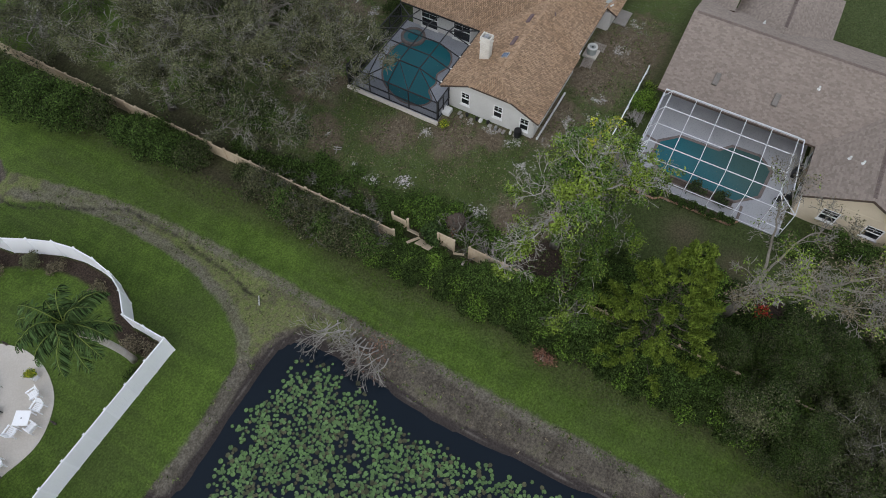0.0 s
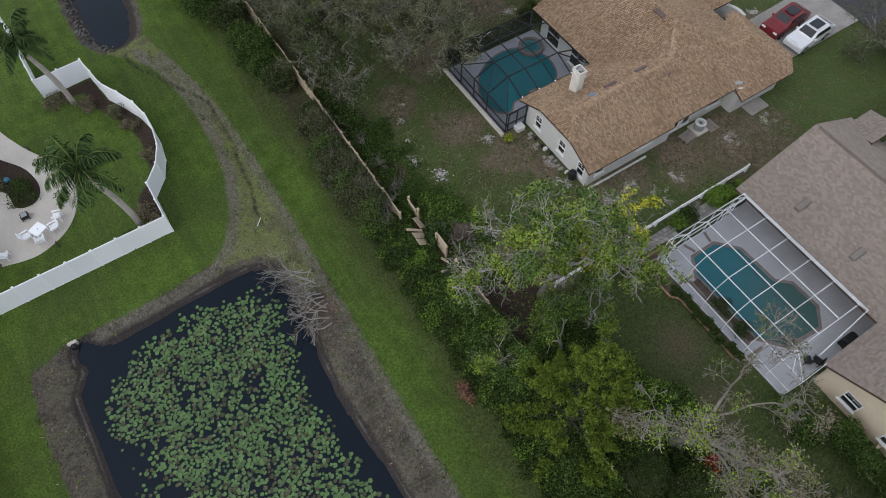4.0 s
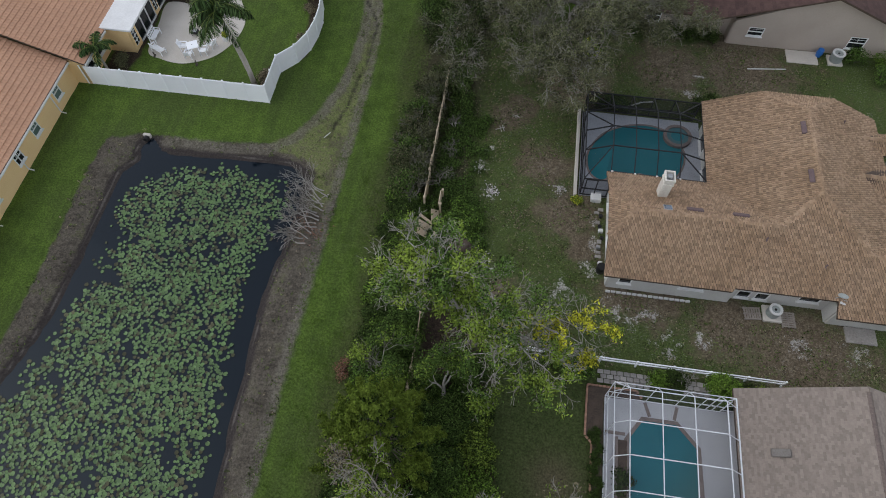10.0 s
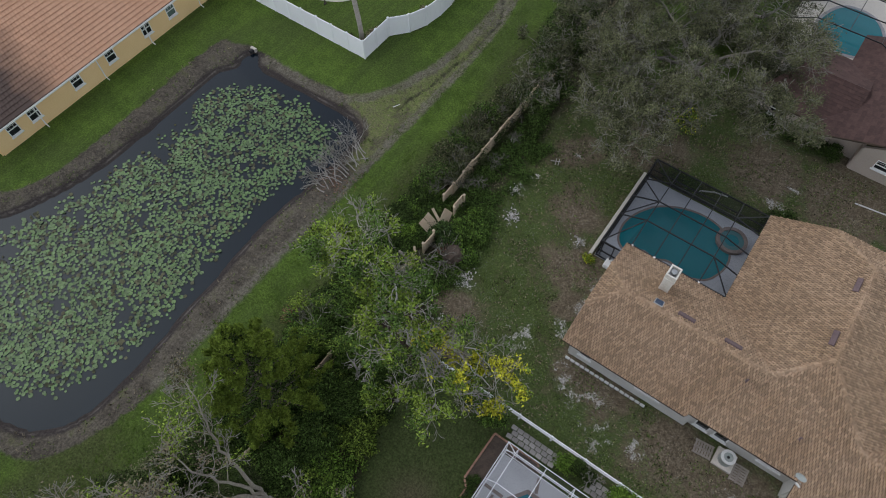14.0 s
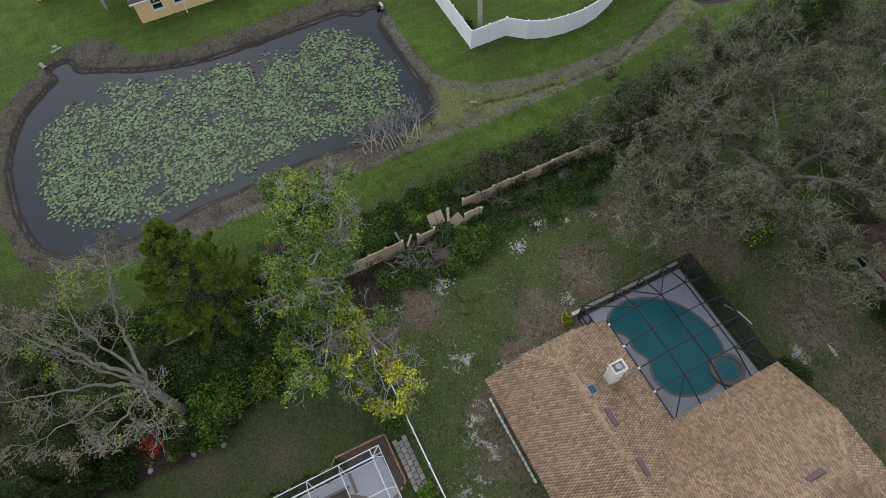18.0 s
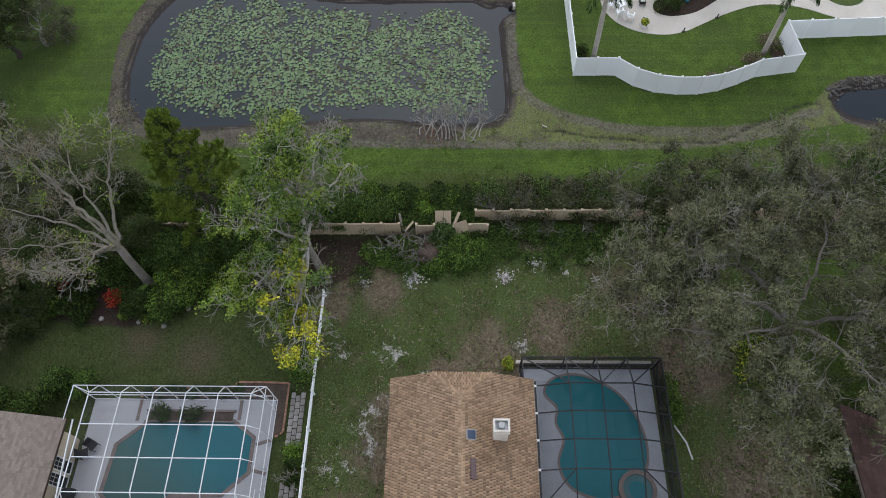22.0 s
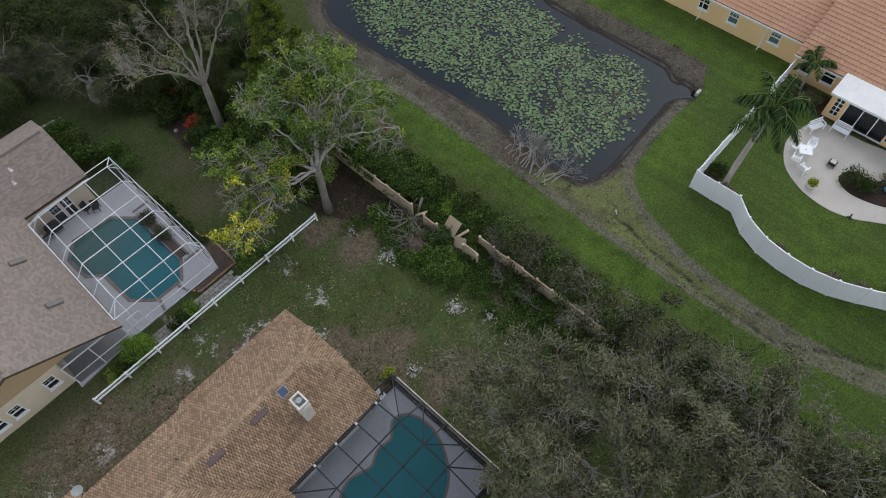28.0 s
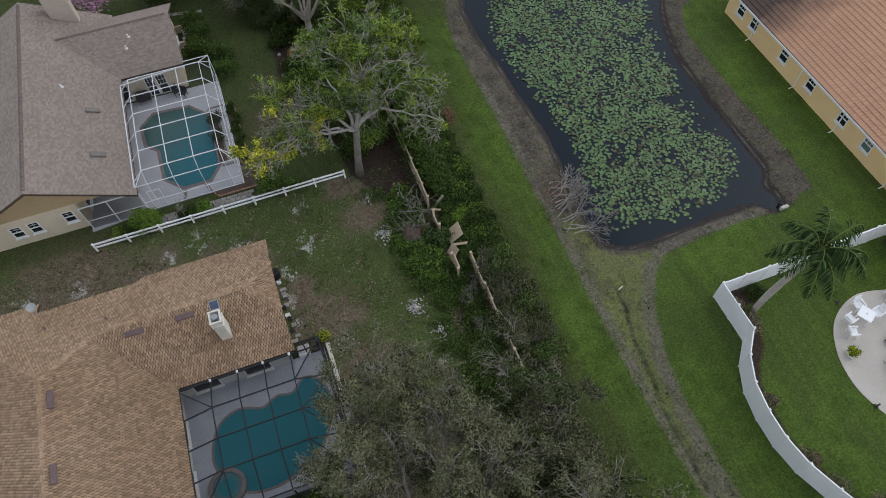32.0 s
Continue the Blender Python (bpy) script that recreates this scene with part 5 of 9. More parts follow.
def bronze_cage():
    x0, x1, y0, y1, zb, ze, zt = 6.68, 15.35, 6.95, 15.4, G, 2.2, 3.05
    beams, panes = [], []
    xs, ya, yb, yc = [8.55, 10.2, 11.8, 13.43], 9.58, 11.45, 13.3
    zs = 2.35
    for x in xs:
        beams += [("rafter", (x, 7.65, zs), (x, ya, zt), 0.9), ("rafter", (x, ya, zt), (x, yc, zt), 0.9), ("rafter", (x, yc, zt), (x, y1, ze), 0.9), ("post", (x, y1, zb), (x, y1, ze), 0.9)]
    for y in (ya, yb, yc):
        beams += [("purlin", (8.55, y, zt), (13.43, y, zt), 0.9), ("rafter", (13.43, y, zt), (x1, y, 2.45), 0.9), ("rafter", (x0, y, ze), (8.55, y, zt), 0.9), ("post", (x0, y, zb), (x0, y, ze), 0.9)]
    beams += [("rail", (x0, y0, z), (x0, y1, z), 1.0) for z in (ze, 1.0, zb + 0.05)] + [("rail", (x0, y1, z), (x1, y1, z), 1.0) for z in (ze, 1.0, zb + 0.05)] + [("rail", (x0, y0, z), (8.8, y0, z), 1.0) for z in (ze, 1.0, zb + 0.05)]
    beams += [("post", (x, y, zb), (x, y, ze), 1.0) for x, y in ((x0, y0), (x0, y1), (x1, y1), (7.7, y0), (8.6, y0))]
    beams += [("rafter", (x0, y1, ze), (8.55, yc, zt), 0.9), ("rafter", (x0, y0, ze), (8.55, ya, zt), 0.9), ("brace", (x0, ya, ze), (8.55, yb, zt), 0.8), ("brace", (x0, yc, ze), (8.55, yb, zt), 0.8),
              ("gutter", (8.3, 7.62, 2.42), (15.4, 7.62, 2.42), 1.5), ("gutter", (15.32, 7.65, 2.45), (15.32, y1, 2.45), 1.5), ("rafter", (x1, y1, ze), (13.43, yc, zt), 0.9), ("rafter", (15.35, 7.7, 2.42), (13.43, ya, zt), 0.9)]
    tops = xs + [x1]
    for i in range(4):
        a, b = tops[i], tops[i + 1]
        zr_ = zt if i < 3 else 2.45
        panes.append([(a, ya, zt), (b, ya, zr_), (b, yb, zr_), (a, yb, zt)])
        panes.append([(a, yb, zt), (b, yb, zr_), (b, yc, zr_), (a, yc, zt)])
        panes.append([(a, yc, zt), (b, yc, zr_), (b, y1, ze), (a if i else x0, y1, ze)])
        panes.append([(a if i else 8.2, 7.65, zs), (b, 7.65, zs), (b, ya, zr_), (a, ya, zt)])
        panes.append([(a if i else x0, y1, zb), (b, y1, zb), (b, y1, ze), (a if i else x0, y1, ze)])
    for a, b in ((y0, ya), (ya, yb), (yb, yc), (yc, y1)):
        panes.append([(x0, a, zb), (x0, b, zb), (x0, b, ze), (x0, a, ze)])
        panes.append([(x0, a, ze), (x0, b, ze), (8.55, min(b, yc), zt), (8.55, max(a, ya), zt)])
    panes.append([(x0, y0, zb), (8.7, y0, zb), (8.7, y0, ze), (x0, y0, ze)])
    beams += [("door_frame", (6.9, y0, 2.1), (7.7, y0, 2.1), 0.9), ("door_frame", (6.9, y0, zb), (6.9, y0, 2.1), 0.9)]
    return cage("pool_cage", "dark bronze screen enclosure over the free-form pool", "alu_bronze", "screen_dark", beams, panes, w=0.07, side="screen_wall")


white_cage()
bronze_cage()

# ---- house with the pinkish grey roof ----
house_b = thing("house", "beige stucco house with a pinkish grey shingle roof", "house")
E2, R2, P2 = 2.9, 22.0, 0.5
zr = E2 + (R2 - 15.9) * P2
faces_b = [
    [(15.9, -7.7, E2), (15.9, -19.9, E2), (19.9, -23.9, E2 + 2.0), (19.9, -28.2, E2 + 2.0), (R2, -28.2, zr), (R2, -7.7, zr)],
    [(10.9, -19.9, E2), (15.9, -19.9, E2), (19.9, -23.9, E2 + 2.0), (10.9, -23.9, E2 + 2.0)],
    [(15.9, -27.9, E2), (10.9, -27.9, E2), (10.9, -23.9, E2 + 2.0), (19.9, -23.9, E2 + 2.0)],
    [(28.1, -28.2, E2), (28.1, -7.7, E2), (R2, -7.7, zr), (R2, -28.2, zr)],
]
faces_b += [[(15.9, -27.9, E2), (15.9, -28.2, E2), (19.9, -28.2, E2 + 2.0), (19.9, -23.9, E2 + 2.0)]]
faces_b += [[(24.0, -18.6, E2), (33.6, -18.6, E2), (31.0, -14.6, E2 + 2.0), (24.0, -14.6, E2 + 2.0)], [(33.6, -10.6, E2), (24.0, -10.6, E2), (24.0, -14.6, E2 + 2.0), (31.0, -14.6, E2 + 2.0)], [(33.6, -18.6, E2), (33.6, -10.6, E2), (31.0, -14.6, E2 + 2.0)],
            [(30.0, -8.0, E2), (27.0, -8.0, E2), (26.0, -10.5, E2 + 1.2), (29.0, -10.5, E2 + 1.2)], [(30.0, -12.0, E2), (30.0, -8.0, E2), (29.0, -10.5, E2 + 1.2)]]
roof_2 = roof(house_b, faces_b, M["roof_pink"], 0.15, 0.24, 0.018, rng, fascia=0.2)
ridge_caps(roof_2, [((R2, -8.0, zr), (R2, -27.9, zr)), ((11.2, -23.9, E2 + 2.0), (19.9, -23.9, E2 + 2.0)), ((25, -14.6, E2 + 2), (31, -14.6, E2 + 2))], mat("dark_ridge_cap", (0.13, 0.10, 0.09), (0.19, 0.15, 0.13), 1, 8, 0.95), size=0.3)
W2 = E2 - 0.1
face_wall(house_b, (27.5, -8.7), (20.2, -8.7), -0.05, W2, M["stucco_beige"], [(2.4, 1.0, 0.8, 1.15), (3.6, 1.0, 0.8, 1.15), (6.0, 1.1, 0.8, 1.15)])
gab = MB()
gab.add([(27.5, -8.62, W2), (16.3, -8.62, W2), (22, -8.62, zr - 0.25), (27.5, -8.75, W2), (16.3, -8.75, W2), (22, -8.75, zr - 0.25)], [(0, 1, 2), (5, 4, 3), (0, 3, 4, 1), (1, 4, 5, 2), (2, 5, 3, 0)])
part("gable", gab, M["gable_tan"], house_b, "tan gable under the roof edge")
face_wall(house_b, (20.2, -8.7), (20.2, -19.8), -0.05, W2, M["stucco_beige"], [(1.2, 0.35, 1.6, 1.9), (4.4, 0.35, 1.8, 1.9), (8.0, 0.35, 1.6, 1.9)])
face_wall(house_b, (20.2, -20.4), (11.5, -20.4), -0.05, W2, M["stucco_beige"], [(1.0, 0.9, 0.9, 1.2), (2.8, 0.3, 1.5, 1.95), (5.72, 0.12, 0.78, 2.0), (6.6, 0.12, 0.78, 2.0)], bars=2)
gable(house_b, [(11.42, -20.4, W2), (11.42, -27.4, W2), (11.42, -23.9, E2 + 1.7)], M["stucco_beige"])
face_wall(house_b, (11.5, -20.4), (11.5, -27.4), -0.05, W2, M["stucco_beige"], [(1.5, 0.9, 1.2, 1.2), (4.5, 0.9, 1.2, 1.2)])
face_wall(house_b, (11.5, -27.4), (16.4, -27.4), -0.05, W2, M["stucco_beige"])
face_wall(house_b, (16.4, -27.4), (16.4, -27.9), -0.05, W2, M["stucco_beige"])
face_wall(house_b, (27.5, -27.9), (27.5, -8.7), -0.05, W2, M["stucco_beige"])
face_wall(house_b, (33.0, -18.2), (33.0, -11.0), -0.05, W2, M["stucco_beige"])
face_wall(house_b, (33.0, -11.0), (27.5, -11.0), -0.05, W2, M["stucco_beige"])
for vx, vy in ((17.85, -11.45), (17.9, -16.0)):
    zz = E2 + (vx - 15.9) * P2 + 0.03
    part("roof_vent", MB().box(-0.5, -0.22, 0, 0.5, 0.22, 0.17, Matrix.Translation((vx, vy, zz)) @ Matrix.Rotation(-math.atan(P2), 4, "Y"), bevel=0.05), M["vent_grey"], house_b)
for vx, vy in ((19.6, -18.4), (14.8, -22.0), (14.4, -22.8), (25.5, -13.0), (27.2, -14.0)):
    zz = E2 + max(0.3, (min(vx, 44 - vx) - 15.9) * P2 if vx > 15.9 else 2.0 - abs(vy + 23.9) * P2)
    part("vent_pipe", MB().tube([(vx, vy, zz - 0.1), (vx, vy, zz + 0.28)], [0.07, 0.07], 8).tube([(vx, vy, zz), (vx, vy, zz + 0.08)], [0.15, 0.1], 8), M["pipe_white"], house_b)
porch_beams = [("post", (20.1, -8.2, 0.1), (20.1, -8.2, 2.6), 1), ("rail", (16.1, -8.2, 1.1), (20.1, -8.2, 1.1), 0.8), ("rail", (16.1, -8.2, 2.6), (20.1, -8.2, 2.6), 1.0), ("post", (18.2, -8.2, 0.1), (18.2, -8.2, 2.6), 0.9), ("rail", (16.1, -8.2, 0.2), (20.1, -8.2, 0.2), 0.9)]
# The denser dark screen stands in for shade inside the roofed porch.
cage("screened_porch", "white framed porch screen beneath the roof overhang", "alu_white", "screen_wall", porch_beams, [[(16.1, -8.2, 0.15), (18.2, -8.2, 0.15), (18.2, -8.2, 2.6), (16.1, -8.2, 2.6)], [(18.2, -8.2, 0.15), (20.1, -8.2, 0.15), (20.1, -8.2, 2.6), (18.2, -8.2, 2.6)]])
face_wall(house_b, (16.4, -27.9), (27.5, -27.9), -0.05, W2, M["stucco_beige"])
gable(house_b, [(16.4, -27.85, W2), (27.5, -27.85, W2), (22.0, -27.85, zr - 0.25)], M["stucco_beige"], (0, 0.1))
chim_b = MB().box(18.1, -27.5, 2.8, 20.0, -26.6, 6.9, bevel=0.05)
part("chimney", chim_b, M["stucco_cream"], house_b, "cream stucco chimney")
part("chimney_cap", MB().box(18.0, -27.6, 6.9, 20.1, -26.5, 7.1, bevel=0.05).tube([(18.2, -27.05, 7.05), (18.7, -27.05, 7.4), (19.4, -27.05, 7.4), (19.9, -27.05, 7.05)], [0.3, 0.34, 0.34, 0.3], 10), M["bark_dark"], house_b, "dark brown chimney cap")

# ---- yellow house with the terracotta roof ----
house_c = thing("house", "yellow stucco house with a terracotta tile roof", "house")
E3, P3 = 2.45, 0.42
faces_c = [
    [(-35.1, -12.4, E3), (-35.1, 12.4, E3), (-43.5, 12.4, E3 + 8.4 * P3), (-43.5, -4.0, E3 + 8.4 * P3)],
    [(-43.5, -12.4, E3), (-35.1, -12.4, E3), (-43.5, -4.0, E3 + 8.4 * P3)],
    [(-33.6, 12.2, E3), (-33.6, 30.0, E3), (-43.5, 30.0, E3 + 9.9 * P3), (-43.5, 12.2, E3 + 9.9 * P3)],
    [(-52.5, 30, E3), (-52.5, -3.6, E3), (-43.5, -4.0, E3 + 8.4 * P3), (-43.5, 30, E3 + 9.0 * P3)],
]
roof_3 = roof(house_c, faces_c, M["roof_orange"], 0.40, 0.30, 0.06, rng, fascia=0.14, jitter=0.0, arch=0.03)
ridge_caps(roof_3, [((-35.2, -12.3, E3), (-43.5, -4.0, E3 + 8.4 * P3)), ((-43.5, -4.0, E3 + 8.4 * P3), (-43.5, 30, E3 + 9.2 * P3))], M["roof_orange"])
face_wall(house_c, (-35.45, -12.0), (-35.45, 12.4), -0.2, E3 - 0.05, M["stucco_yellow"], [(1.3, 0.95, 0.95, 1.25), (3.2, 0.95, 0.95, 1.25), (7.4, 0.95, 0.95, 1.25), (10.9, 0.95, 0.95, 1.25), (14.8, 0.95, 0.95, 1.25), (17.6, 0.95, 0.95, 1.25, "glass_green"), (21.4, 0.95, 0.95, 1.25, "glass_green")], side=-1, bars=2)
face_wall(house_c, (-43.0, -12.0), (-35.45, -12.0), -0.2, E3 - 0.05, M["stucco_yellow"], [(5.4, 0.95, 0.95, 1.25)])
face_wall(house_c, (-43.0, -20.0), (-43.0, -12.0), -0.2, E3 - 0.05, M["stucco_yellow"], [(2.0, 0.95, 0.95, 1.25)])
face_wall(house_c, (-34.2, 12.4), (-34.2, 16.6), -0.2, E3 - 0.05, M["stucco_yellow"], [(0.5, 0.8, 1.0, 1.4), (2.3, 0.8, 1.0, 1.4)])
face_wall(house_c, (-34.2, 25.8), (-34.2, 30.0), -0.2, E3 - 0.05, M["stucco_yellow"])
face_wall(house_c, (-35.45, 12.5), (-34.2, 12.5), -0.2, E3 - 0.05, M["stucco_yellow"])
part("gutter", MB().box(-35.08, -12.4, E3 - 0.16, -34.97, 12.3, E3 - 0.03), M["trim_white"], house_c, "white eaves gutter")
part("gutter", MB().box(-33.58, 12.2, E3 - 0.16, -33.47, 16.2, E3 - 0.03), M["trim_white"], house_c, "white eaves gutter")
for dy in (-8.1, -1.9, 3.2, 9.0):
    part("downpipe", MB().tube([(-35.02, dy, E3 - 0.1), (-35.3, dy, E3 - 0.3), (-35.3, dy, 0.15), (-34.9, dy, 0.05)], [0.05, 0.05, 0.05, 0.05], 6), M["trim_white"], house_c, "white downpipe")
# enclosed back porch with a white flat roof
porch = part("porch_roof", MB().box(-34.3, 16.2, 2.5, -31.25, 26.3, 2.68, bevel=0.03), M["trim_white"], house_c, "flat white porch roof")
for y0, y1 in ((16.5, 17.7), (21.1, 21.9), (25.3, 26.1)):
    part("porch_wall", MB().box(-31.95, y0, -0.1, -31.75, y1, 2.5), M["stucco_yellow"], house_c)
part("porch_wall", MB().box(-34.5, 16.4, -0.1, -31.75, 16.55, 2.5), M["stucco_yellow"], house_c)
part("porch_wall", MB().box(-34.5, 26.0, -0.1, -31.75, 26.15, 2.5), M["stucco_yellow"], house_c)
for y0, y1 in ((17.7, 21.1), (21.9, 25.3)):
    part("porch_glass", MB().box(-31.90, y0, 0.1, -31.86, y1, 2.4), M["glass"], house_c, "dark screened porch opening")
    for k in range(4):
        yy = lerp(y0, y1, k / 3)
        part("porch_mullion", MB().box(-31.88, yy - 0.04, 0, -31.76, yy + 0.04, 2.5), M["trim_white"], house_c)
    part("porch_mullion", MB().box(-31.88, y0, 0.0, -31.76, y1, 0.12), M["trim_white"], house_c)
for yy in (17.1, 21.5, 25.7):
    part("porch_window", MB().box(-31.78, yy - 0.28, 0.5, -31.72, yy + 0.28, 2.2), M["glass"], house_c, "narrow dark porch window")
    mb = MB()
    for q in (0.5, 0.92, 1.35, 1.78, 2.2):
        mb.box(-31.735, yy - 0.31, q - 0.03, -31.70, yy + 0.31, q + 0.03)
    mb.box(-31.735, yy - 0.03, 0.5, -31.70, yy + 0.03, 2.2)
    part("porch_window_bars", mb, M["trim_white"], house_c)
part("porch_door", MB().box(-31.75, 23.0, 0.1, -31.68, 23.1, 2.2).box(-31.75, 23.85, 0.1, -31.68, 23.95, 2.2).box(-31.75, 23.1, 2.1, -31.68, 23.85, 2.2).box(-31.75, 23.1, 0.1, -31.68, 23.85, 0.3).box(-31.75, 23.1, 1.0, -31.68, 23.85, 1.1), M["trim_white"], house_c, "white screen door")

# ---- house with the maroon roof ----
house_d = thing("house", "cream stucco house with a maroon shingle roof", "house")
E4 = 2.6
faces_d = [[(13.0, 30.6, E4), (13.0, 24.2, E4), (26.0, 24.2, E4 + 3.2), (26.0, 36.0, E4 + 3.2)]]
faces_d = [
    [(15.0, 36.5, E4), (15.0, 24.0, E4), (25.2, 24.0, E4 + 3.6), (25.2, 36.5, E4 + 3.6)],
    [(34.0, 24.0, E4), (34.0, 36.5, E4), (25.2, 36.5, E4 + 3.6), (25.2, 24.0, E4 + 3.6)],
    [(9.5, 25.2, E4 - 0.15), (17.0, 25.2, E4 - 0.15), (17.0, 29.0, E4 + 1.2), (12.0, 29.0, E4 + 1.2)],
    [(17.0, 33.2, E4 - 0.15), (10.5, 33.2, E4 - 0.15), (12.0, 29.0, E4 + 1.2), (17.0, 29.0, E4 + 1.2)],
]
roof_4 = roof(house_d, faces_d, M["roof_maroon"], 0.3, 0.4, 0.02, rng)
ridge_caps(roof_4, [((25.2, 24.2, E4 + 3.6), (25.2, 36.3, E4 + 3.6)), ((12, 29, E4 + 1.2), (16.8, 29, E4 + 1.2))], M["roof_maroon"])
face_wall(house_d, (18.6, 24.9), (33.4, 24.9), -0.05, E4, M["stucco_cream"], [(1.3, 1.2, 1.3, 0.9), (9.6, 0.9, 1.4, 1.2)])
gab = MB()
gab.add([(18.6, 24.80, E4), (33.4, 24.80, E4), (25.2, 24.80, E4 + 3.0), (18.6, 25.0, E4), (33.4, 25.0, E4), (25.2, 25.0, E4 + 3.0)], [(0, 1, 2), (5, 4, 3), (0, 3, 4, 1), (1, 4, 5, 2), (2, 5, 3, 0)])
part("gable", gab, M["stucco_cream"], house_d)
face_wall(house_d, (10.5, 25.9), (18.6, 25.9), -0.05, E4 - 0.2, M["stucco_cream"], [(1.0, 0.9, 1.2, 1.2)])
face_wall(house_d, (10.5, 32.6), (10.5, 25.9), -0.05, E4 - 0.2, M["stucco_cream"])
face_wall(house_d, (18.6, 25.9), (18.6, 24.9), -0.05, E4 - 0.2, M["stucco_cream"])
face_wall(house_d, (33.4, 24.9), (33.4, 36), -0.05, E4, M["stucco_cream"])
face_wall(house_d, (33.4, 36), (15.5, 36), -0.05, E4, M["stucco_cream"])
POOL_C = smooth_loop([(11.2, 38.5), (13, 36.4), (15.6, 36.8), (16.8, 39), (15.2, 42), (12.4, 42)])
pool("swimming_pool", POOL_C, [(9.0, 34.6), (18.2, 34.6), (18.2, 45), (9.0, 45)], 0.3, "concrete", "pool", "blue pool behind the maroon-roofed house")
beams, panes = [], []
for i in range(5):
    yy = 34.8 + 2.5 * i
    beams += [("rafter", (9.0, yy, 2.6), (11.0, yy, 3.6), 1), ("rafter", (11.0, yy, 3.6), (16.2, yy, 3.6), 1), ("rafter", (16.2, yy, 3.6), (18.2, yy, 2.6), 1), ("post", (9.0, yy, 0.3), (9.0, yy, 2.6), 1), ("post", (18.2, yy, 0.3), (18.2, yy, 2.6), 1)]
for xx, zz in ((9.0, 2.6), (11.0, 3.6), (13.6, 3.6), (16.2, 3.6), (18.2, 2.6)):
    beams.append(("purlin", (xx, 34.8, zz), (xx, 44.8, zz), 1))
cage("pool_cage", "bronze screen enclosure behind the maroon-roofed house", "alu_bronze", "screen_grey", beams, [[(11, 34.8, 3.6), (16.2, 34.8, 3.6), (16.2, 44.8, 3.6), (11, 44.8, 3.6)], [(9, 34.8, 0.3), (9, 44.8, 0.3), (9, 44.8, 2.6), (9, 34.8, 2.6)]])
condenser(27.6, 23.9, 0.2, 0.5, 0.9)
solid("slab", MB().box(23.6, 23.2, 0.1, 26.2, 24.7, 0.22, bevel=0.02), M["concrete"], "pale concrete slab beside the cream wall", "slab")
solid("water_barrel", MB().tube([(26.3, 24.3, 0.2), (26.3, 24.3, 0.55), (26.3, 24.3, 0.9)], [0.22, 0.28, 0.24], 16), M["blue"], "blue plastic barrel beside the condenser", "barrel")
solid("pole", MB().tube([(20.2, 21.9, 0.18), (23.4, 22.3, 0.18)], [0.05, 0.05], 8), M["pipe_white"], "white pole lying on bare soil", "pole")

# ---- far house, drive and road ----
house_e = thing("house", "small house with a blue-grey shingle roof", "house")
roof(house_e, [[(12.5, -38.6, 2.5), (24, -38.6, 2.5), (24, -43, 4.4), (12.5, -43, 4.4)], [(24, -47.4, 2.5), (12.5, -47.4, 2.5), (12.5, -43, 4.4), (24, -43, 4.4)]], M["roof_blue"], 0.3, 0.4, 0.02, rng)
face_wall(house_e, (23.5, -39.2), (13, -39.2), -0.05, 2.45, M["stucco_cream"], [(2, 0.9, 1.2, 1.2), (7, 0.9, 1.2, 1.2)])
face_wall(house_e, (13, -39.2), (13, -46.8), -0.05, 2.4, M["stucco_cream"])
solid("driveway", MB().prism([(30.2, 0.4), (41, 0.4), (41, 6.0), (30.2, 5.6)], -0.05, G + 0.1), M["concrete_dirty"], "stained concrete driveway in front of the garage", "driveway", kind="structure")
solid("road", MB().prism([(41, -60), (48, -60), (48, 60), (41, 60)], -0.05, G + 0.06), M["asphalt"], "grey asphalt street beyond the houses", "road", kind="structure")
solid("driveway_north", MB().prism([(33.5, 25.5), (41, 25.5), (41, 31), (33.5, 31)], -0.05, G + 0.1), M["concrete"], "pale driveway beside the cream house", "driveway", kind="structure")


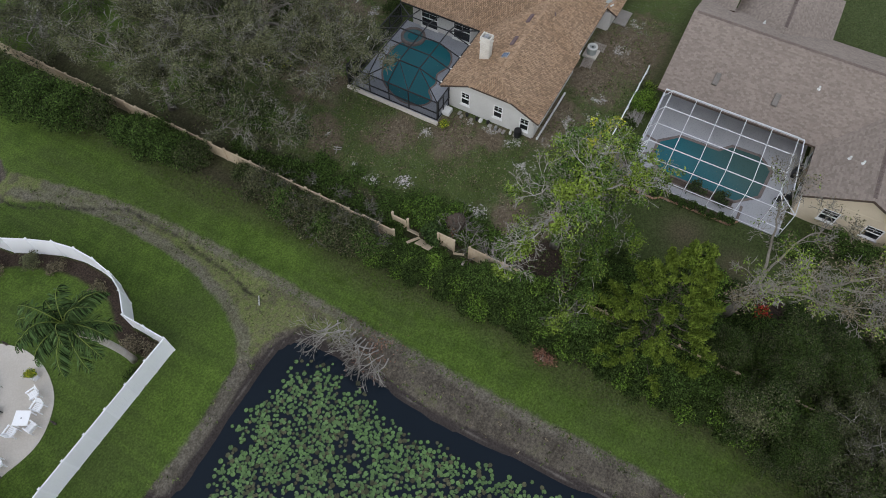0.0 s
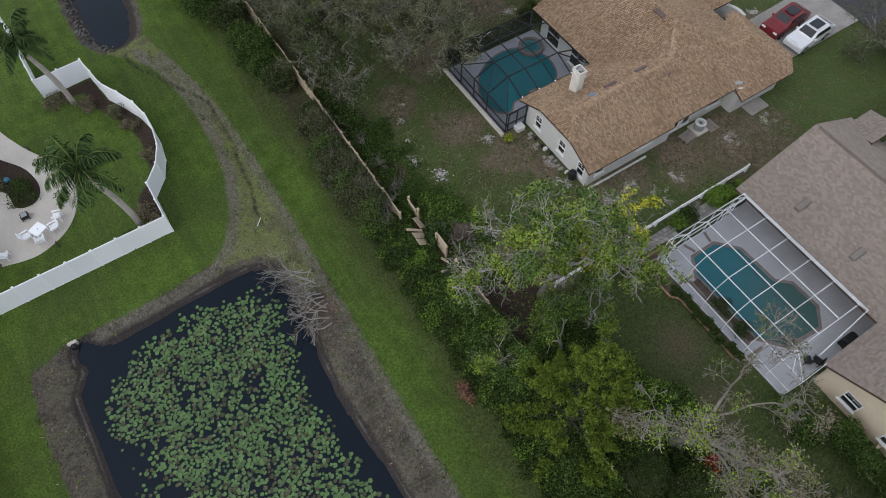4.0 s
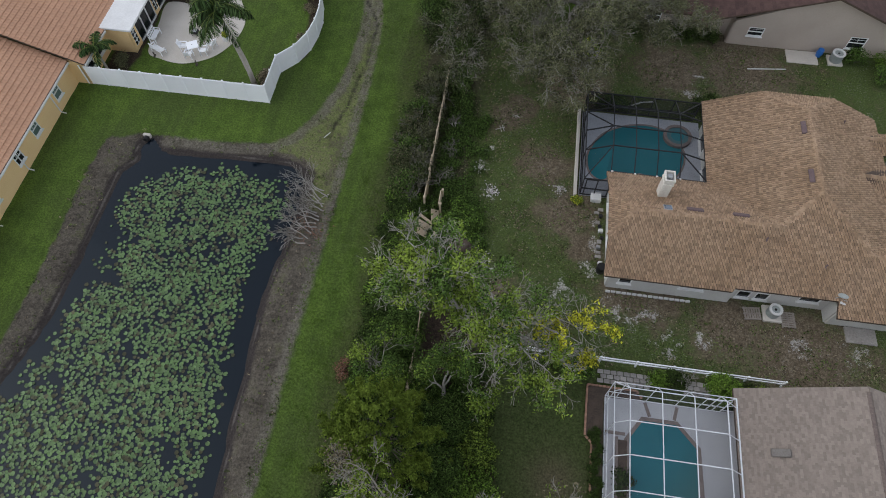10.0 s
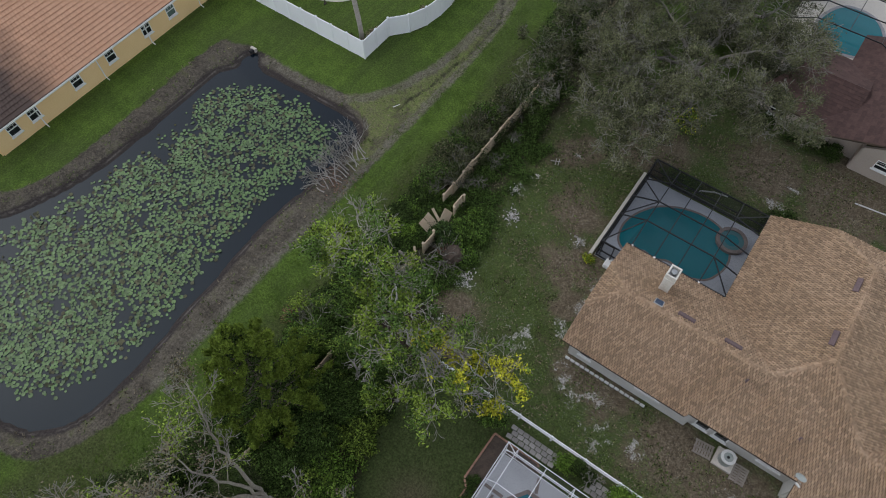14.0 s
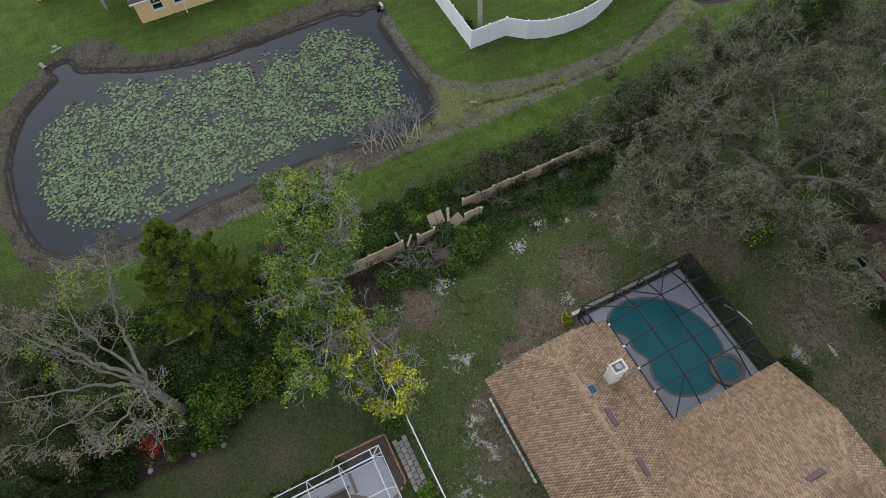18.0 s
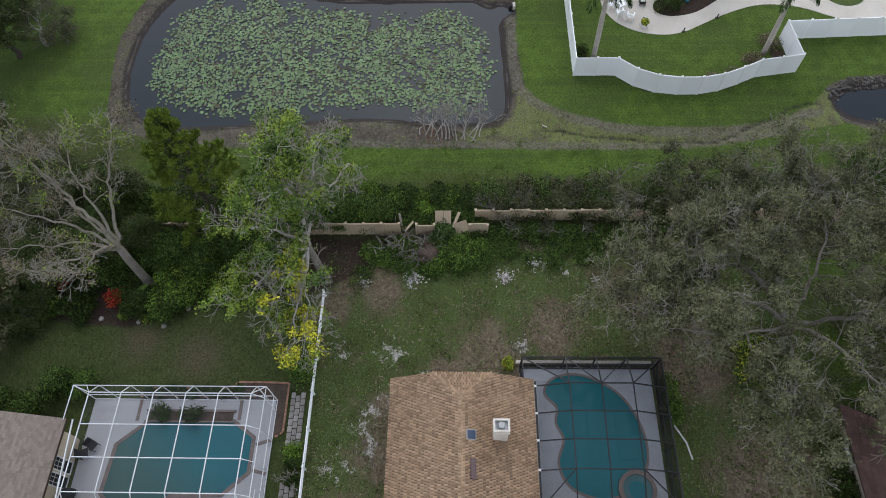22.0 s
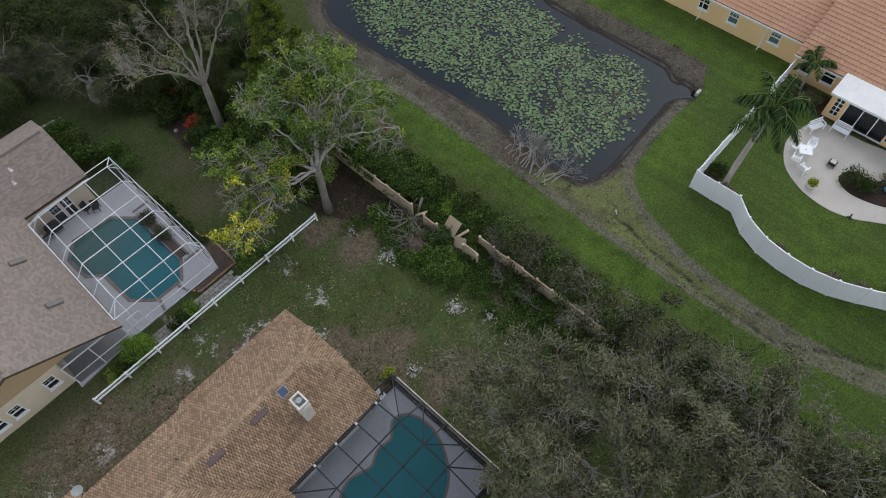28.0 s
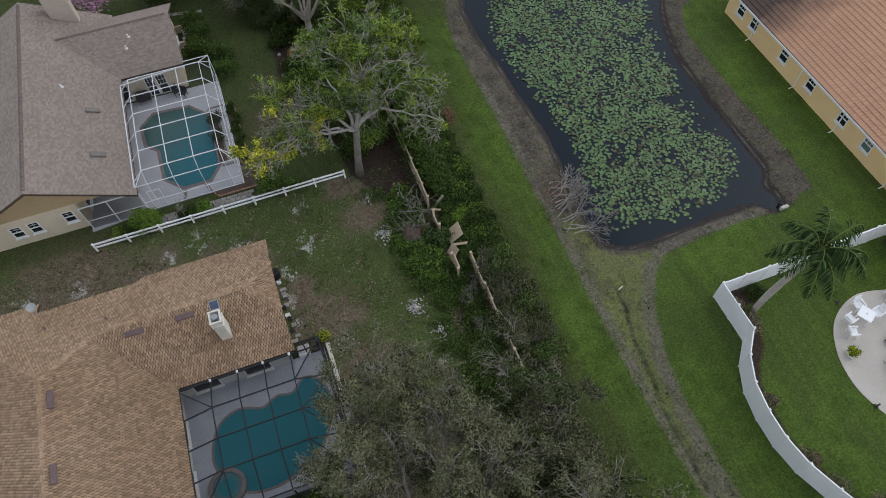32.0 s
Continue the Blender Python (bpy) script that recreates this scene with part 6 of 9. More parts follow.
def car(x, y, z, turn, paint, label):
    ob = thing("car", label, "car", at=(x, y, z))
    ob.rotation_euler = (0, 0, turn)
    prof = [(-2.25, 0.35), (-2.3, 0.75), (-2.15, 1.0), (-1.1, 1.08), (-0.4, 1.55), (1.3, 1.6), (2.05, 1.15), (2.3, 1.05), (2.3, 0.4)]
    mb = MB()
    vs, n = [], len(prof)
    for yy, sc in ((-0.88, 1.0), (-0.7, 1.03), (0.7, 1.03), (0.88, 1.0)):
        for px, pz in prof:
            side = 0.82 if abs(yy) < 0.8 and pz > 1.1 else 1
            vs.append((px, yy * (0.86 if pz > 1.2 and abs(yy) > 0.8 else 1), pz * sc if pz < 1.5 else pz))
    fs = [tuple(range(n)), tuple(range(3 * n, 4 * n))[::-1]]
    for k in range(3):
        fs += [(k * n + i, (k + 1) * n + i, (k + 1) * n + (i + 1) % n, k * n + (i + 1) % n) for i in range(n)]
    mb.add(vs, fs)
    body = part("body", mb, M[paint], ob, smooth=False)
    part("windscreen", MB().add([(-1.02, -0.66, 1.15), (-1.02, 0.66, 1.15), (-0.42, 0.58, 1.62), (-0.42, -0.58, 1.62)], [(0, 1, 2, 3)]), M["glass"], body)
    part("rear_window", MB().add([(1.36, -0.6, 1.63), (1.36, 0.6, 1.63), (2.0, 0.66, 1.24), (2.0, -0.66, 1.24)], [(0, 1, 2, 3)]), M["glass"], body)
    part("sunroof", MB().box(-0.1, -0.45, 1.6, 1.0, 0.45, 1.66), M["glass"], body)
    for s in (-1, 1):
        part("side_window", MB().add([(-0.75, s * 0.885, 1.12), (1.6, s * 0.885, 1.15), (1.2, s * 0.79, 1.5), (-0.35, s * 0.79, 1.5)], [(0, 1, 2, 3)]), M["glass"], body)
        part("mirror", MB().box(-0.75, s * 0.95 - 0.08, 1.05, -0.6, s * 0.95 + 0.08, 1.18), M[paint], body)
        part("headlight", MB().box(-2.28, s * 0.6 - 0.18, 0.78, -2.1, s * 0.6 + 0.18, 0.95), M["trim_white"], body)
        for wx in (-1.4, 1.4):
            w = part("wheel", MB().tube([(wx, s * 0.72, 0.34), (wx, s * 0.92, 0.34)], [0.34, 0.34], 18), M["rubber"], ob)
            part("rim", MB().tube([(wx, s * 0.90, 0.34), (wx, s * 0.935, 0.34)], [0.2, 0.2], 14), M["metal"], w)
    return ob


car(34.4, 3.5, G + 0.1, radians(4), "car_red", "dark red hatchback parked on the driveway")
car(34.9, 1.2, G + 0.1, radians(4), "car_white", "white car parked on the driveway")
car(36.5, 28.0, G + 0.1, radians(10), "rubber", "black car parked beside the cream house")

# ---- white vinyl fence round the garden ----
white_fence = thing("vinyl_fence", "tall white vinyl privacy fence round a curved garden", "fence")
run = [(-34.4, 12.45), (-18.9, 12.5), (-18.9, 15.9), (-17.7, 17.3), (-17.0, 18.9), (-16.75, 20.6), (-16.75, 22.3), (-17.1, 24.0), (-17.8, 25.7), (-18.6, 27.3), (-19.15, 30.7), (-23.0, 30.4), (-23.4, 40)]
posts = []
for (ax, ay), (bx, by) in zip(run[:-1], run[1:]):
    length = math.hypot(bx - ax, by - ay)
    n = max(1, round(length / 1.75))
    for i in range(n):
        p = (lerp(ax, bx, i / n), lerp(ay, by, i / n))
        q = (lerp(ax, bx, (i + 1) / n), lerp(ay, by, (i + 1) / n))
        posts.append(p)
        d = math.hypot(q[0] - p[0], q[1] - p[1])
        m = Matrix.Translation((*p, 0)) @ Matrix.Rotation(math.atan2(q[1] - p[1], q[0] - p[0]), 4, "Z")
        mb = MB()
        k = max(4, round(d / 0.16))
        front = []
        for j in range(k):
            u0, u1 = d * j / k, d * (j + 1) / k
            front += [(u0 + 0.004, -0.02), (u1 - 0.012, -0.02), (u1 - 0.004, -0.010)]
        prof = front + [(u, -v) for u, v in front[::-1]]
        mb.prism(prof, 0.1, 1.86)
        mb.v = [tuple(m @ Vector(p_)) for p_ in mb.v]
        for z_ in (0.02, 1.85):
            part("fence_rail", MB().box(0.05, -0.035, z_, d - 0.05, 0.035, z_ + 0.12, m), M["vinyl"], white_fence)
        part("fence_panel", mb, M["vinyl"], white_fence)
posts.append(run[-1])
for px, py_ in posts:
    mb = MB().box(px - 0.065, py_ - 0.065, -0.1, px + 0.065, py_ + 0.065, 2.05)
    mb.add([(px - 0.08, py_ - 0.08, 2.05), (px + 0.08, py_ - 0.08, 2.05), (px + 0.08, py_ + 0.08, 2.05), (px - 0.08, py_ + 0.08, 2.05), (px, py_, 2.13)], [(3, 2, 1, 0), (0, 1, 4), (1, 2, 4), (2, 3, 4), (3, 0, 4)])
    part("fence_post", mb, M["vinyl"], white_fence)

# ---- white two-rail fence between the yards ----
rail = thing("rail_fence", "low white two-rail vinyl fence between two yards", "fence")
n = 8
for i in range(n + 1):
    px = lerp(1.6, 20.0, i / n)
    part("fence_post", MB().box(px - 0.06, -6.16, G - 0.2, px + 0.06, -6.04, G + 0.92, bevel=0.02), M["vinyl"], rail)
    if i < n:
        qx = lerp(1.6, 20.0, (i + 1) / n)
        for z in (0.42, 0.78):
            part("fence_rail", MB().box(px + 0.06, -6.13, G + z - 0.07, qx - 0.06, -6.07, G + z + 0.07), M["vinyl"], rail)

# ---- beige boundary fence, broken in the middle ----
frng = random.Random(21)


def beige_run(x, y0, n, top, label, lean=0.0, pitch=1.255):
    """n panels between capped posts, from y0 northwards (southwards with a negative pitch)."""
    ob = thing("panel_fence", label, "fence", "boundary fence")
    for i in range(n + 1):
        yy = y0 + pitch * i
        g = float(height(np.array([x]), np.array([yy]))[0])
        tz = top + frng.uniform(-0.02, 0.02)
        part("fence_post", MB().box(x - 0.065, yy - 0.065, g - 0.3, x + 0.065, yy + 0.065, tz - 0.07).box(x - 0.085, yy - 0.085, tz - 0.07, x + 0.085, yy + 0.085, tz), M["fence_beige"], ob)
        if i < n:
            q = yy + pitch
            w = frng.uniform(-0.05, 0.05) + lean
            mb = MB()
            front = []
            for j in range(4):
                a_, b_ = lerp(yy, q, 0.055 + 0.89 * j / 4), lerp(yy, q, 0.055 + 0.89 * (j + 1) / 4)
                sg = 1 if b_ > a_ else -1
                front += [(-0.02, a_ + sg * 0.004), (-0.02, b_ - sg * 0.012), (-0.012, b_ - sg * 0.004)]
            prof = front + [(-u_, v_) for u_, v_ in front[::-1]]
            mb.prism(prof, g + 0.02, top - 0.16)
            mb.v = [(x + p_[0] + (w if p_[2] > g + 0.6 else 0), p_[1], p_[2]) for p_ in mb.v]
            part("fence_rail", MB().bar((x + w, lerp(yy, q, 0.05), top - 0.14), (x + w, lerp(yy, q, 0.95), top - 0.14), 0.07, 0.1), M["fence_beige"], ob)
            part("fence_panel", mb, M["fence_beige"], ob)
    return ob


beige_run(-3.41, -1.2, 27, 1.6, "weathered beige panel fence standing behind shrubs", pitch=-1.255)
beige_run(-4.64, 4.22, 33, 1.44, "weathered beige panel fence overgrown with brush")
beige_run(-3.4, 3.78, 1, 1.42, "leaning beige fence panel beside the gap", -0.14)
beige_run(-3.41, 0.02, 1, 1.5, "short beige fence panel standing alone", 0.06)


def board(x, y, z, w, d, rx, ry, rz_, label="fallen beige fence panel lying in the undergrowth"):
    k = max(1, round(w / 0.3))
    top = [(-w / 2, 0.02)]
    for j in range(1, k):
        c = -w / 2 + w * j / k
        top += [(c - 0.012, 0.02), (c, 0.005), (c + 0.012, 0.02)]
    ring = top + [(w / 2, 0.02), (w / 2, -0.02), (-w / 2, -0.02)]
    n = len(ring)
    mb = MB()
    mb.add([(a, -d / 2, c) for a, c in ring] + [(a, d / 2, c) for a, c in ring], [tuple(range(n)), tuple(range(2 * n - 1, n - 1, -1))] + [(i, n + i, n + (i + 1) % n, (i + 1) % n) for i in range(n)])
    ob = solid("fallen_panel", mb, M["fence_beige"], label, "fence panel", "fallen fence panels")
    ob.matrix_world = pose(x, y, z, rx, ry, rz_)


# the large slab slopes from the hedge down to the gap; loose planks and a slipped slab lie beside it
board(-4.32, 1.60, 0.72, 0.56, 1.15, 40, 0, 90)
board(-4.28, 2.18, 0.74, 0.54, 1.2, 40, 0, 90)
board(-4.3, 2.82, 0.62, 0.2, 1.2, 20, 0, 66, "loose beige fence plank lying in the gap")
board(-3.7, 3.2, 0.6, 0.95, 0.8, 48, -18, 100)
board(-3.75, -0.55, 0.6, 0.16, 0.9, 30, 0, 40, "loose beige fence plank lying in the gap")
solid("leaning_post", MB().box(-0.08, -0.08, 0, 0.08, 0.08, 1.3, pose(-3.75, -1.05, 0.0, 0, -40, 15)), M["pallet"], "weathered grey fence post leaning at the gap", "post")
for sx_, sy_, sh in ((-1.6, -2.8, 0.6), (-1.5, 0.9, 0.5), (-1.4, 2.6, 0.45)):
    solid("stake", MB().box(-0.05, -0.05, -0.2, 0.05, 0.05, sh, pose(sx_, sy_, G, 4, -5, 20)), M["pallet"], "short grey wooden stake among the weeds", "stake", "garden stakes")

# ---- brick bed edge and pavers round the white cage ----
edge = thing("brick_edging", "row of pale red bricks edging a garden bed", "edging")
path = [(8.8, -17.1), (8.2, -16.6), (8.16, -11.4), (7.75, -11.0), (7.8, -7.75), (10.9, -7.75), (11.3, -8.3)]
for (ax, ay), (bx, by) in zip(path[:-1], path[1:]):
    length = math.hypot(bx - ax, by - ay)
    n = int(length / 0.23)
    base = MB().box(0.006, -0.06, 0, 0.215, 0.06, 0.11, bevel=0.012).mesh("brick", M["brick"])
    for i in range(n):
        ob = part("brick", base, None, edge)
        ob.matrix_basis = Matrix.Translation((lerp(ax, bx, i / n), lerp(ay, by, i / n), G2 - 0.03)) @ Matrix.Rotation(math.atan2(by - ay, bx - ax) + frng.uniform(-0.05, 0.05), 4, "Z")
solid("mulch_bed", MB().prism([(8.85, -17.0), (8.28, -16.5), (8.24, -11.3), (7.83, -10.9), (7.88, -7.83), (10.85, -7.83), (11.2, -8.33), (8.85, -8.45)], G2 - 0.2, G2 + 0.03), M["soil"], "dark mulch bed between bricks and screen wall", "bed", kind="structure")
pav = thing("paver_path", "uneven grey stone paver path beside the white cage", "path", kind="structure")
stone = MB().box(-0.19, -0.14, 0, 0.19, 0.14, 0.07, bevel=0.02).mesh("paver", M["paver"])
for i in range(20):
    for j in range(3):
        px, py_ = 8.6 + 0.42 * i + (j % 2) * 0.2, -6.75 - 0.31 * j
        if 11.8 < px < 13.9:
            continue
        ob = part("paver", stone, None, pav)
        ob.matrix_basis = Matrix.Translation((px, py_, G2 - 0.04 + frng.uniform(0, 0.02))) @ Matrix.Rotation(frng.uniform(-0.1, 0.1), 4, "Z")
wall_b = thing("brick_wall", "low beige wall round the pool equipment", "low wall")
part("wall_run", MB().box(9.5, -27.6, 0, 9.7, -25.2, 0.8, bevel=0.02), M["stucco_beige"], wall_b)
part("wall_run", MB().box(9.7, -27.6, 0, 11.38, -27.4, 0.8, bevel=0.02), M["stucco_beige"], wall_b)
part("wall_run", MB().box(9.7, -25.4, 0, 11.38, -25.2, 0.8, bevel=0.02), M["stucco_beige"], wall_b)
solid("pump", MB().tube([(10.7, -26.9, 0.1), (10.7, -26.9, 0.95)], [0.24, 0.2], 12).tube([(10.2, -26.2, 0.35), (11.0, -26.2, 0.35)], [0.14, 0.14], 10), M["pipe_white"], "pale pool pump and filter tank behind a low wall", "pump")
slabs = thing("stepping_stones", "row of pale stepping stones across the dark lawn", "path", kind="structure")
for i in range(6):
    part("slab", MB().box(-0.24, -0.19, 0, 0.24, 0.19, 0.1, pose(9.1 + 0.54 * i, -29.75 - 0.11 * i, 0.08, 0, 0, frng.uniform(-12, 12)), bevel=0.03), M["paver"], slabs)

# ---- patio and garden furniture ----
solid("patio", MB().prism([tuple(p) for p in PATIO], -0.1, 0.06), M["concrete"], "curved pale concrete patio and walkway", "patio", kind="structure")


def patio_chair(x, y, turn):
    ob = thing("patio_chair", "white slatted patio chair on the concrete", "chair", "patio chairs", at=(x, y, 0.06))
    ob.rotation_euler = (0, 0, turn)
    seat = MB()
    for i in range(5):
        seat.box(-0.26, -0.26 + 0.105 * i, 0.40, 0.26, -0.26 + 0.105 * i + 0.09, 0.43)
    part("seat", seat, M["vinyl"], ob)
    back = MB()
    for i in range(5):
        back.add([(-0.26 + 0.105 * i + dx, 0.27 + dy + lean, z) for z, lean in ((0.42, 0), (0.95, 0.16)) for dx, dy in ((0, 0), (0.085, 0), (0.085, 0.03), (0, 0.03))], [(3, 2, 1, 0), (4, 5, 6, 7), (0, 1, 5, 4), (1, 2, 6, 5), (2, 3, 7, 6), (3, 0, 4, 7)])
    part("backrest", back, M["vinyl"], ob)
    for sx in (-0.28, 0.28):
        part("armrest", MB().box(sx - 0.045, -0.28, 0.62, sx + 0.045, 0.34, 0.655), M["vinyl"], ob)
        for sy in (-0.25, 0.25):
            part("leg", MB().box(sx - 0.03, sy - 0.03, 0, sx + 0.03, sy + 0.03, 0.62), M["vinyl"], ob)
    return ob


table = thing("patio_table", "square white patio table with an umbrella hole", "table", at=(-26.9, 17.25, 0.06))
table.rotation_euler = (0, 0, 0.5)
part("tabletop", MB().box(-0.47, -0.47, 0.70, 0.47, 0.47, 0.74, bevel=0.02), M["vinyl"], table)
part("hole_cap", MB().tube([(0, 0, 0.74), (0, 0, 0.75)], [0.05, 0.05], 10), M["metal"], table)
for sx in (-0.4, 0.4):
    for sy in (-0.4, 0.4):
        part("leg", MB().box(sx - 0.035, sy - 0.035, 0, sx + 0.035, sy + 0.035, 0.7), M["vinyl"], table)
for cx, cy, tt in ((-27.8, 17.35, 1.7), (-27.05, 16.5, 3.1), (-25.95, 17.1, -1.4), (-25.5, 17.95, -1.9)):
    patio_chair(cx, cy, tt)


def bench(x, y, turn):
    ob = thing("glider_bench", "white glider bench with a scalloped back", "bench", "garden benches", at=(x, y, 0.06))
    ob.rotation_euler = (0, 0, turn)
    seat = MB()
    for i in range(5):
        seat.box(-0.62, -0.24 + 0.1 * i, 0.4, 0.62, -0.24 + 0.1 * i + 0.085, 0.43)
    part("seat", seat, M["vinyl"], ob)
    back = MB().box(-0.62, 0.27, 0.82, 0.62, 0.32, 0.9).box(-0.62, 0.27, 0.46, 0.62, 0.32, 0.52)
    for i in range(9):
        back.box(-0.6 + 0.145 * i, 0.28, 0.5, -0.56 + 0.145 * i, 0.31, 0.84)
    part("backrest", back, M["vinyl"], ob)
    for sx in (-0.62, 0.62):
        part("armrest", MB().box(sx - 0.04, -0.26, 0.6, sx + 0.04, 0.3, 0.64), M["vinyl"], ob)
        for sy in (-0.24, 0.26):
            part("leg", MB().box(sx - 0.03, sy - 0.03, 0, sx + 0.03, sy + 0.03, 0.6), M["vinyl"], ob)
    return ob


bench(-30.75, 18.3, 1.57)
bench(-29.9, 16.75, 2.7)
ob = thing("fire_pit", "small dark metal fire pit on the patio", "fire pit", at=(-27.5, 19.3, 0.06))
part("bowl", MB().box(-0.28, -0.28, 0.2, 0.28, 0.28, 0.42, bevel=0.05), M["black"], ob)
part("ash", MB().box(-0.2, -0.2, 0.42, 0.2, 0.2, 0.43), M["metal"], ob)
for sx in (-0.24, 0.24):
    for sy in (-0.24, 0.24):
        part("leg", MB().box(sx - 0.025, sy - 0.025, 0, sx + 0.025, sy + 0.025, 0.2), M["black"], ob)
for cx, cy in ((-26.2, 15.75), (-30.1, 16.2), (-23.9, 22.4), (-25.6, 25.6)):
    solid("path_light", MB().box(cx - 0.07, cy - 0.16, 0.0, cx + 0.07, cy + 0.16, 0.16, bevel=0.03).tube([(cx, cy, 0), (cx, cy, 0.5)], [0.05, 0.06], 8), M["bark_dark"], "dark brown bollard light at the patio edge", "garden light", "bollard lights")
solid("garden_ball", MB().ball((-27.75, 23.3, 0.28), 0.24, n=16), M["glaze"], "teal glazed garden ball in mulch", "garden ball", smooth=True)
solid("stone_bench", MB().box(-29.3, 26.4, 0.3, -28.8, 27.3, 0.48, bevel=0.04).box(-29.2, 26.5, 0, -28.9, 26.7, 0.3).box(-29.2, 27.0, 0, -28.9, 27.2, 0.3), M["trim_white"], "white garden bench beside the walkway", "bench")
solid("flower_pot", MB().box(-24.85, 18.75, 0.06, -24.45, 19.35, 0.42, bevel=0.04), M["trim_white"], "white trough with a yellow-green plant at the patio edge", "pot")

round_bed = [(-28.9 + 1.9 * math.cos(6.283 * i / 32), 37.4 + 1.9 * math.sin(6.283 * i / 32)) for i in range(32)]
solid("round_bed", MB().prism(round_bed, 0.0, 0.1), M["grass_bed"], "round green planting bed inside the concrete drive", "planting bed", kind="structure")

# ---- pond ----
headwall = thing("drain_headwall", "small concrete drain outlet at the pond corner", "drain", at=(-27.7, 7.9, -0.35))
part("headwall", MB().box(-0.3, -0.12, 0, 0.3, 0.12, 0.36, bevel=0.03), M["concrete"], headwall)
part("pipe", MB().tube([(0, -0.45, 0.15), (0, 0.1, 0.15)], [0.18, 0.18], 12), M["black"], headwall)
culvert = thing("drain_culvert", "grey concrete drain outlet with a black pipe mouth", "drain", at=(-35.9, -19.8, -0.4))
culvert.rotation_euler = (0, 0, 0.35)
part("apron", MB().box(-0.5, -0.35, 0, 0.2, 0.35, 0.42, bevel=0.04), M["concrete_dirty"], culvert)
part("headwall", MB().box(0.2, -0.5, 0, 0.38, 0.5, 0.5, bevel=0.03), M["concrete_dirty"], culvert)
part("pipe", MB().tube([(0.3, 0, 0.16), (0.62, 0, 0.14)], [0.24, 0.24], 14), M["black"], culvert)
stub = thing("drain_stub", "short concrete drain pipe sticking out of the bank", "drain", at=(-34.3, -21.1, -0.35))
part("pipe", MB().tube([(-0.5, -0.2, 0.2), (0.15, 0.1, 0.12)], [0.2, 0.2], 12), M["concrete_dirty"], stub)
part("pipe_mouth", MB().tube([(0.12, 0.09, 0.125), (0.17, 0.11, 0.12)], [0.15, 0.15], 12), M["black"], stub)
prng = np.random.RandomState(4)
PADS = smooth_loop([(-24.6, 4.5), (-26.4, 3.0), (-27.1, 1.4), (-26.3, -1.6), (-26.8, -5), (-27.2, -8.8), (-28.2, -13.6), (-29.4, -16.6), (-28.2, -20.4), (-26.0, -22.8), (-21.5, -23.3), (-17.2, -21.9), (-16.0, -18.3), (-15.6, -14), (-16.2, -9), (-16.5, -5.5), (-16.3, -2), (-15.5, 1), (-15.9, 4.2), (-18.0, 4.8), (-21.6, 5.1)])
pads = {"lily": ([], []), "lily_brown": ([], [])}
placed = {}


def lily_pad(px, py_, r, brown):
    """One round floating pad with a slit, a little cupped."""
    cell = (int(px // 0.5), int(py_ // 0.5))
    near = [q for i in (-1, 0, 1) for j in (-1, 0, 1) for q in placed.get((cell[0] + i, cell[1] + j), ())]
    if any((q[0] - px) ** 2 + (q[1] - py_) ** 2 < (0.62 * (q[2] + r)) ** 2 for q in near):
        return
    placed.setdefault(cell, []).append((px, py_, r))
    a0 = prng.uniform(0, 6.28)
    verts, faces = pads["lily_brown" if brown else "lily"]
    k = len(verts)
    z = WATER + 0.008 + prng.uniform(0, 0.03)
    verts.append((px + 0.2 * r * math.cos(a0), py_ + 0.2 * r * math.sin(a0), z))
    tx, ty = prng.uniform(-0.12, 0.12, 2) * (1 if prng.rand() > 0.15 else 3)
    for i in range(10):
        a = a0 + 0.2 + (6.283 - 0.4) * i / 9
        q = r * prng.uniform(0.93, 1.05)
        verts.append((px + q * math.cos(a), py_ + q * math.sin(a), z + 0.012 + max(-0.005, q * (tx * math.cos(a) + ty * math.sin(a)))))
    faces.extend((k, k + 1 + i, k + 2 + i) for i in range(9))


# plants of six to twelve pads each, crowded in drifts with open water between
hearts = prng.uniform((-30, -24), (-15, 6), (3600, 2))
for (hx, hy), d in zip(hearts, loop_distance(PADS, hearts[:, 0], hearts[:, 1])):
    drift = noise.noise((hx * 0.32, hy * 0.32, 3.0)) + 0.7 * noise.noise((hx * 0.9, hy * 0.9, 9.0))
    if d > 0.5 or drift < -0.20 - 0.25 * prng.rand() or (d > -0.5 and prng.rand() < 0.55 + 0.5 * d):
        continue
    for _ in range(prng.randint(4, 10)):
        a, q = prng.uniform(0, 6.283), 0.62 * math.sqrt(prng.rand())
        lily_pad(hx + q * math.cos(a), hy + q * math.sin(a), prng.uniform(0.085, 0.165), prng.rand() < 0.2)
for _ in range(90):
    hx, hy = prng.uniform((-28.0, -23.5), (-14.9, 6.2))
    if abs(loop_distance(PADS, np.array([hx]), np.array([hy]))[0] - 0.3) < 0.7:
        lily_pad(hx, hy, prng.uniform(0.06, 0.13), prng.rand() < 0.3)
for key, label in (("lily", "floating green lily pads covering much of the pond"), ("lily_brown", "browned lily pads among the green ones on the pond")):
    lily = MB()
    lily.v, lily.f = pads[key]
    solid("lily_pads", lily, M[key], label, "lily pads", kind="stuff")


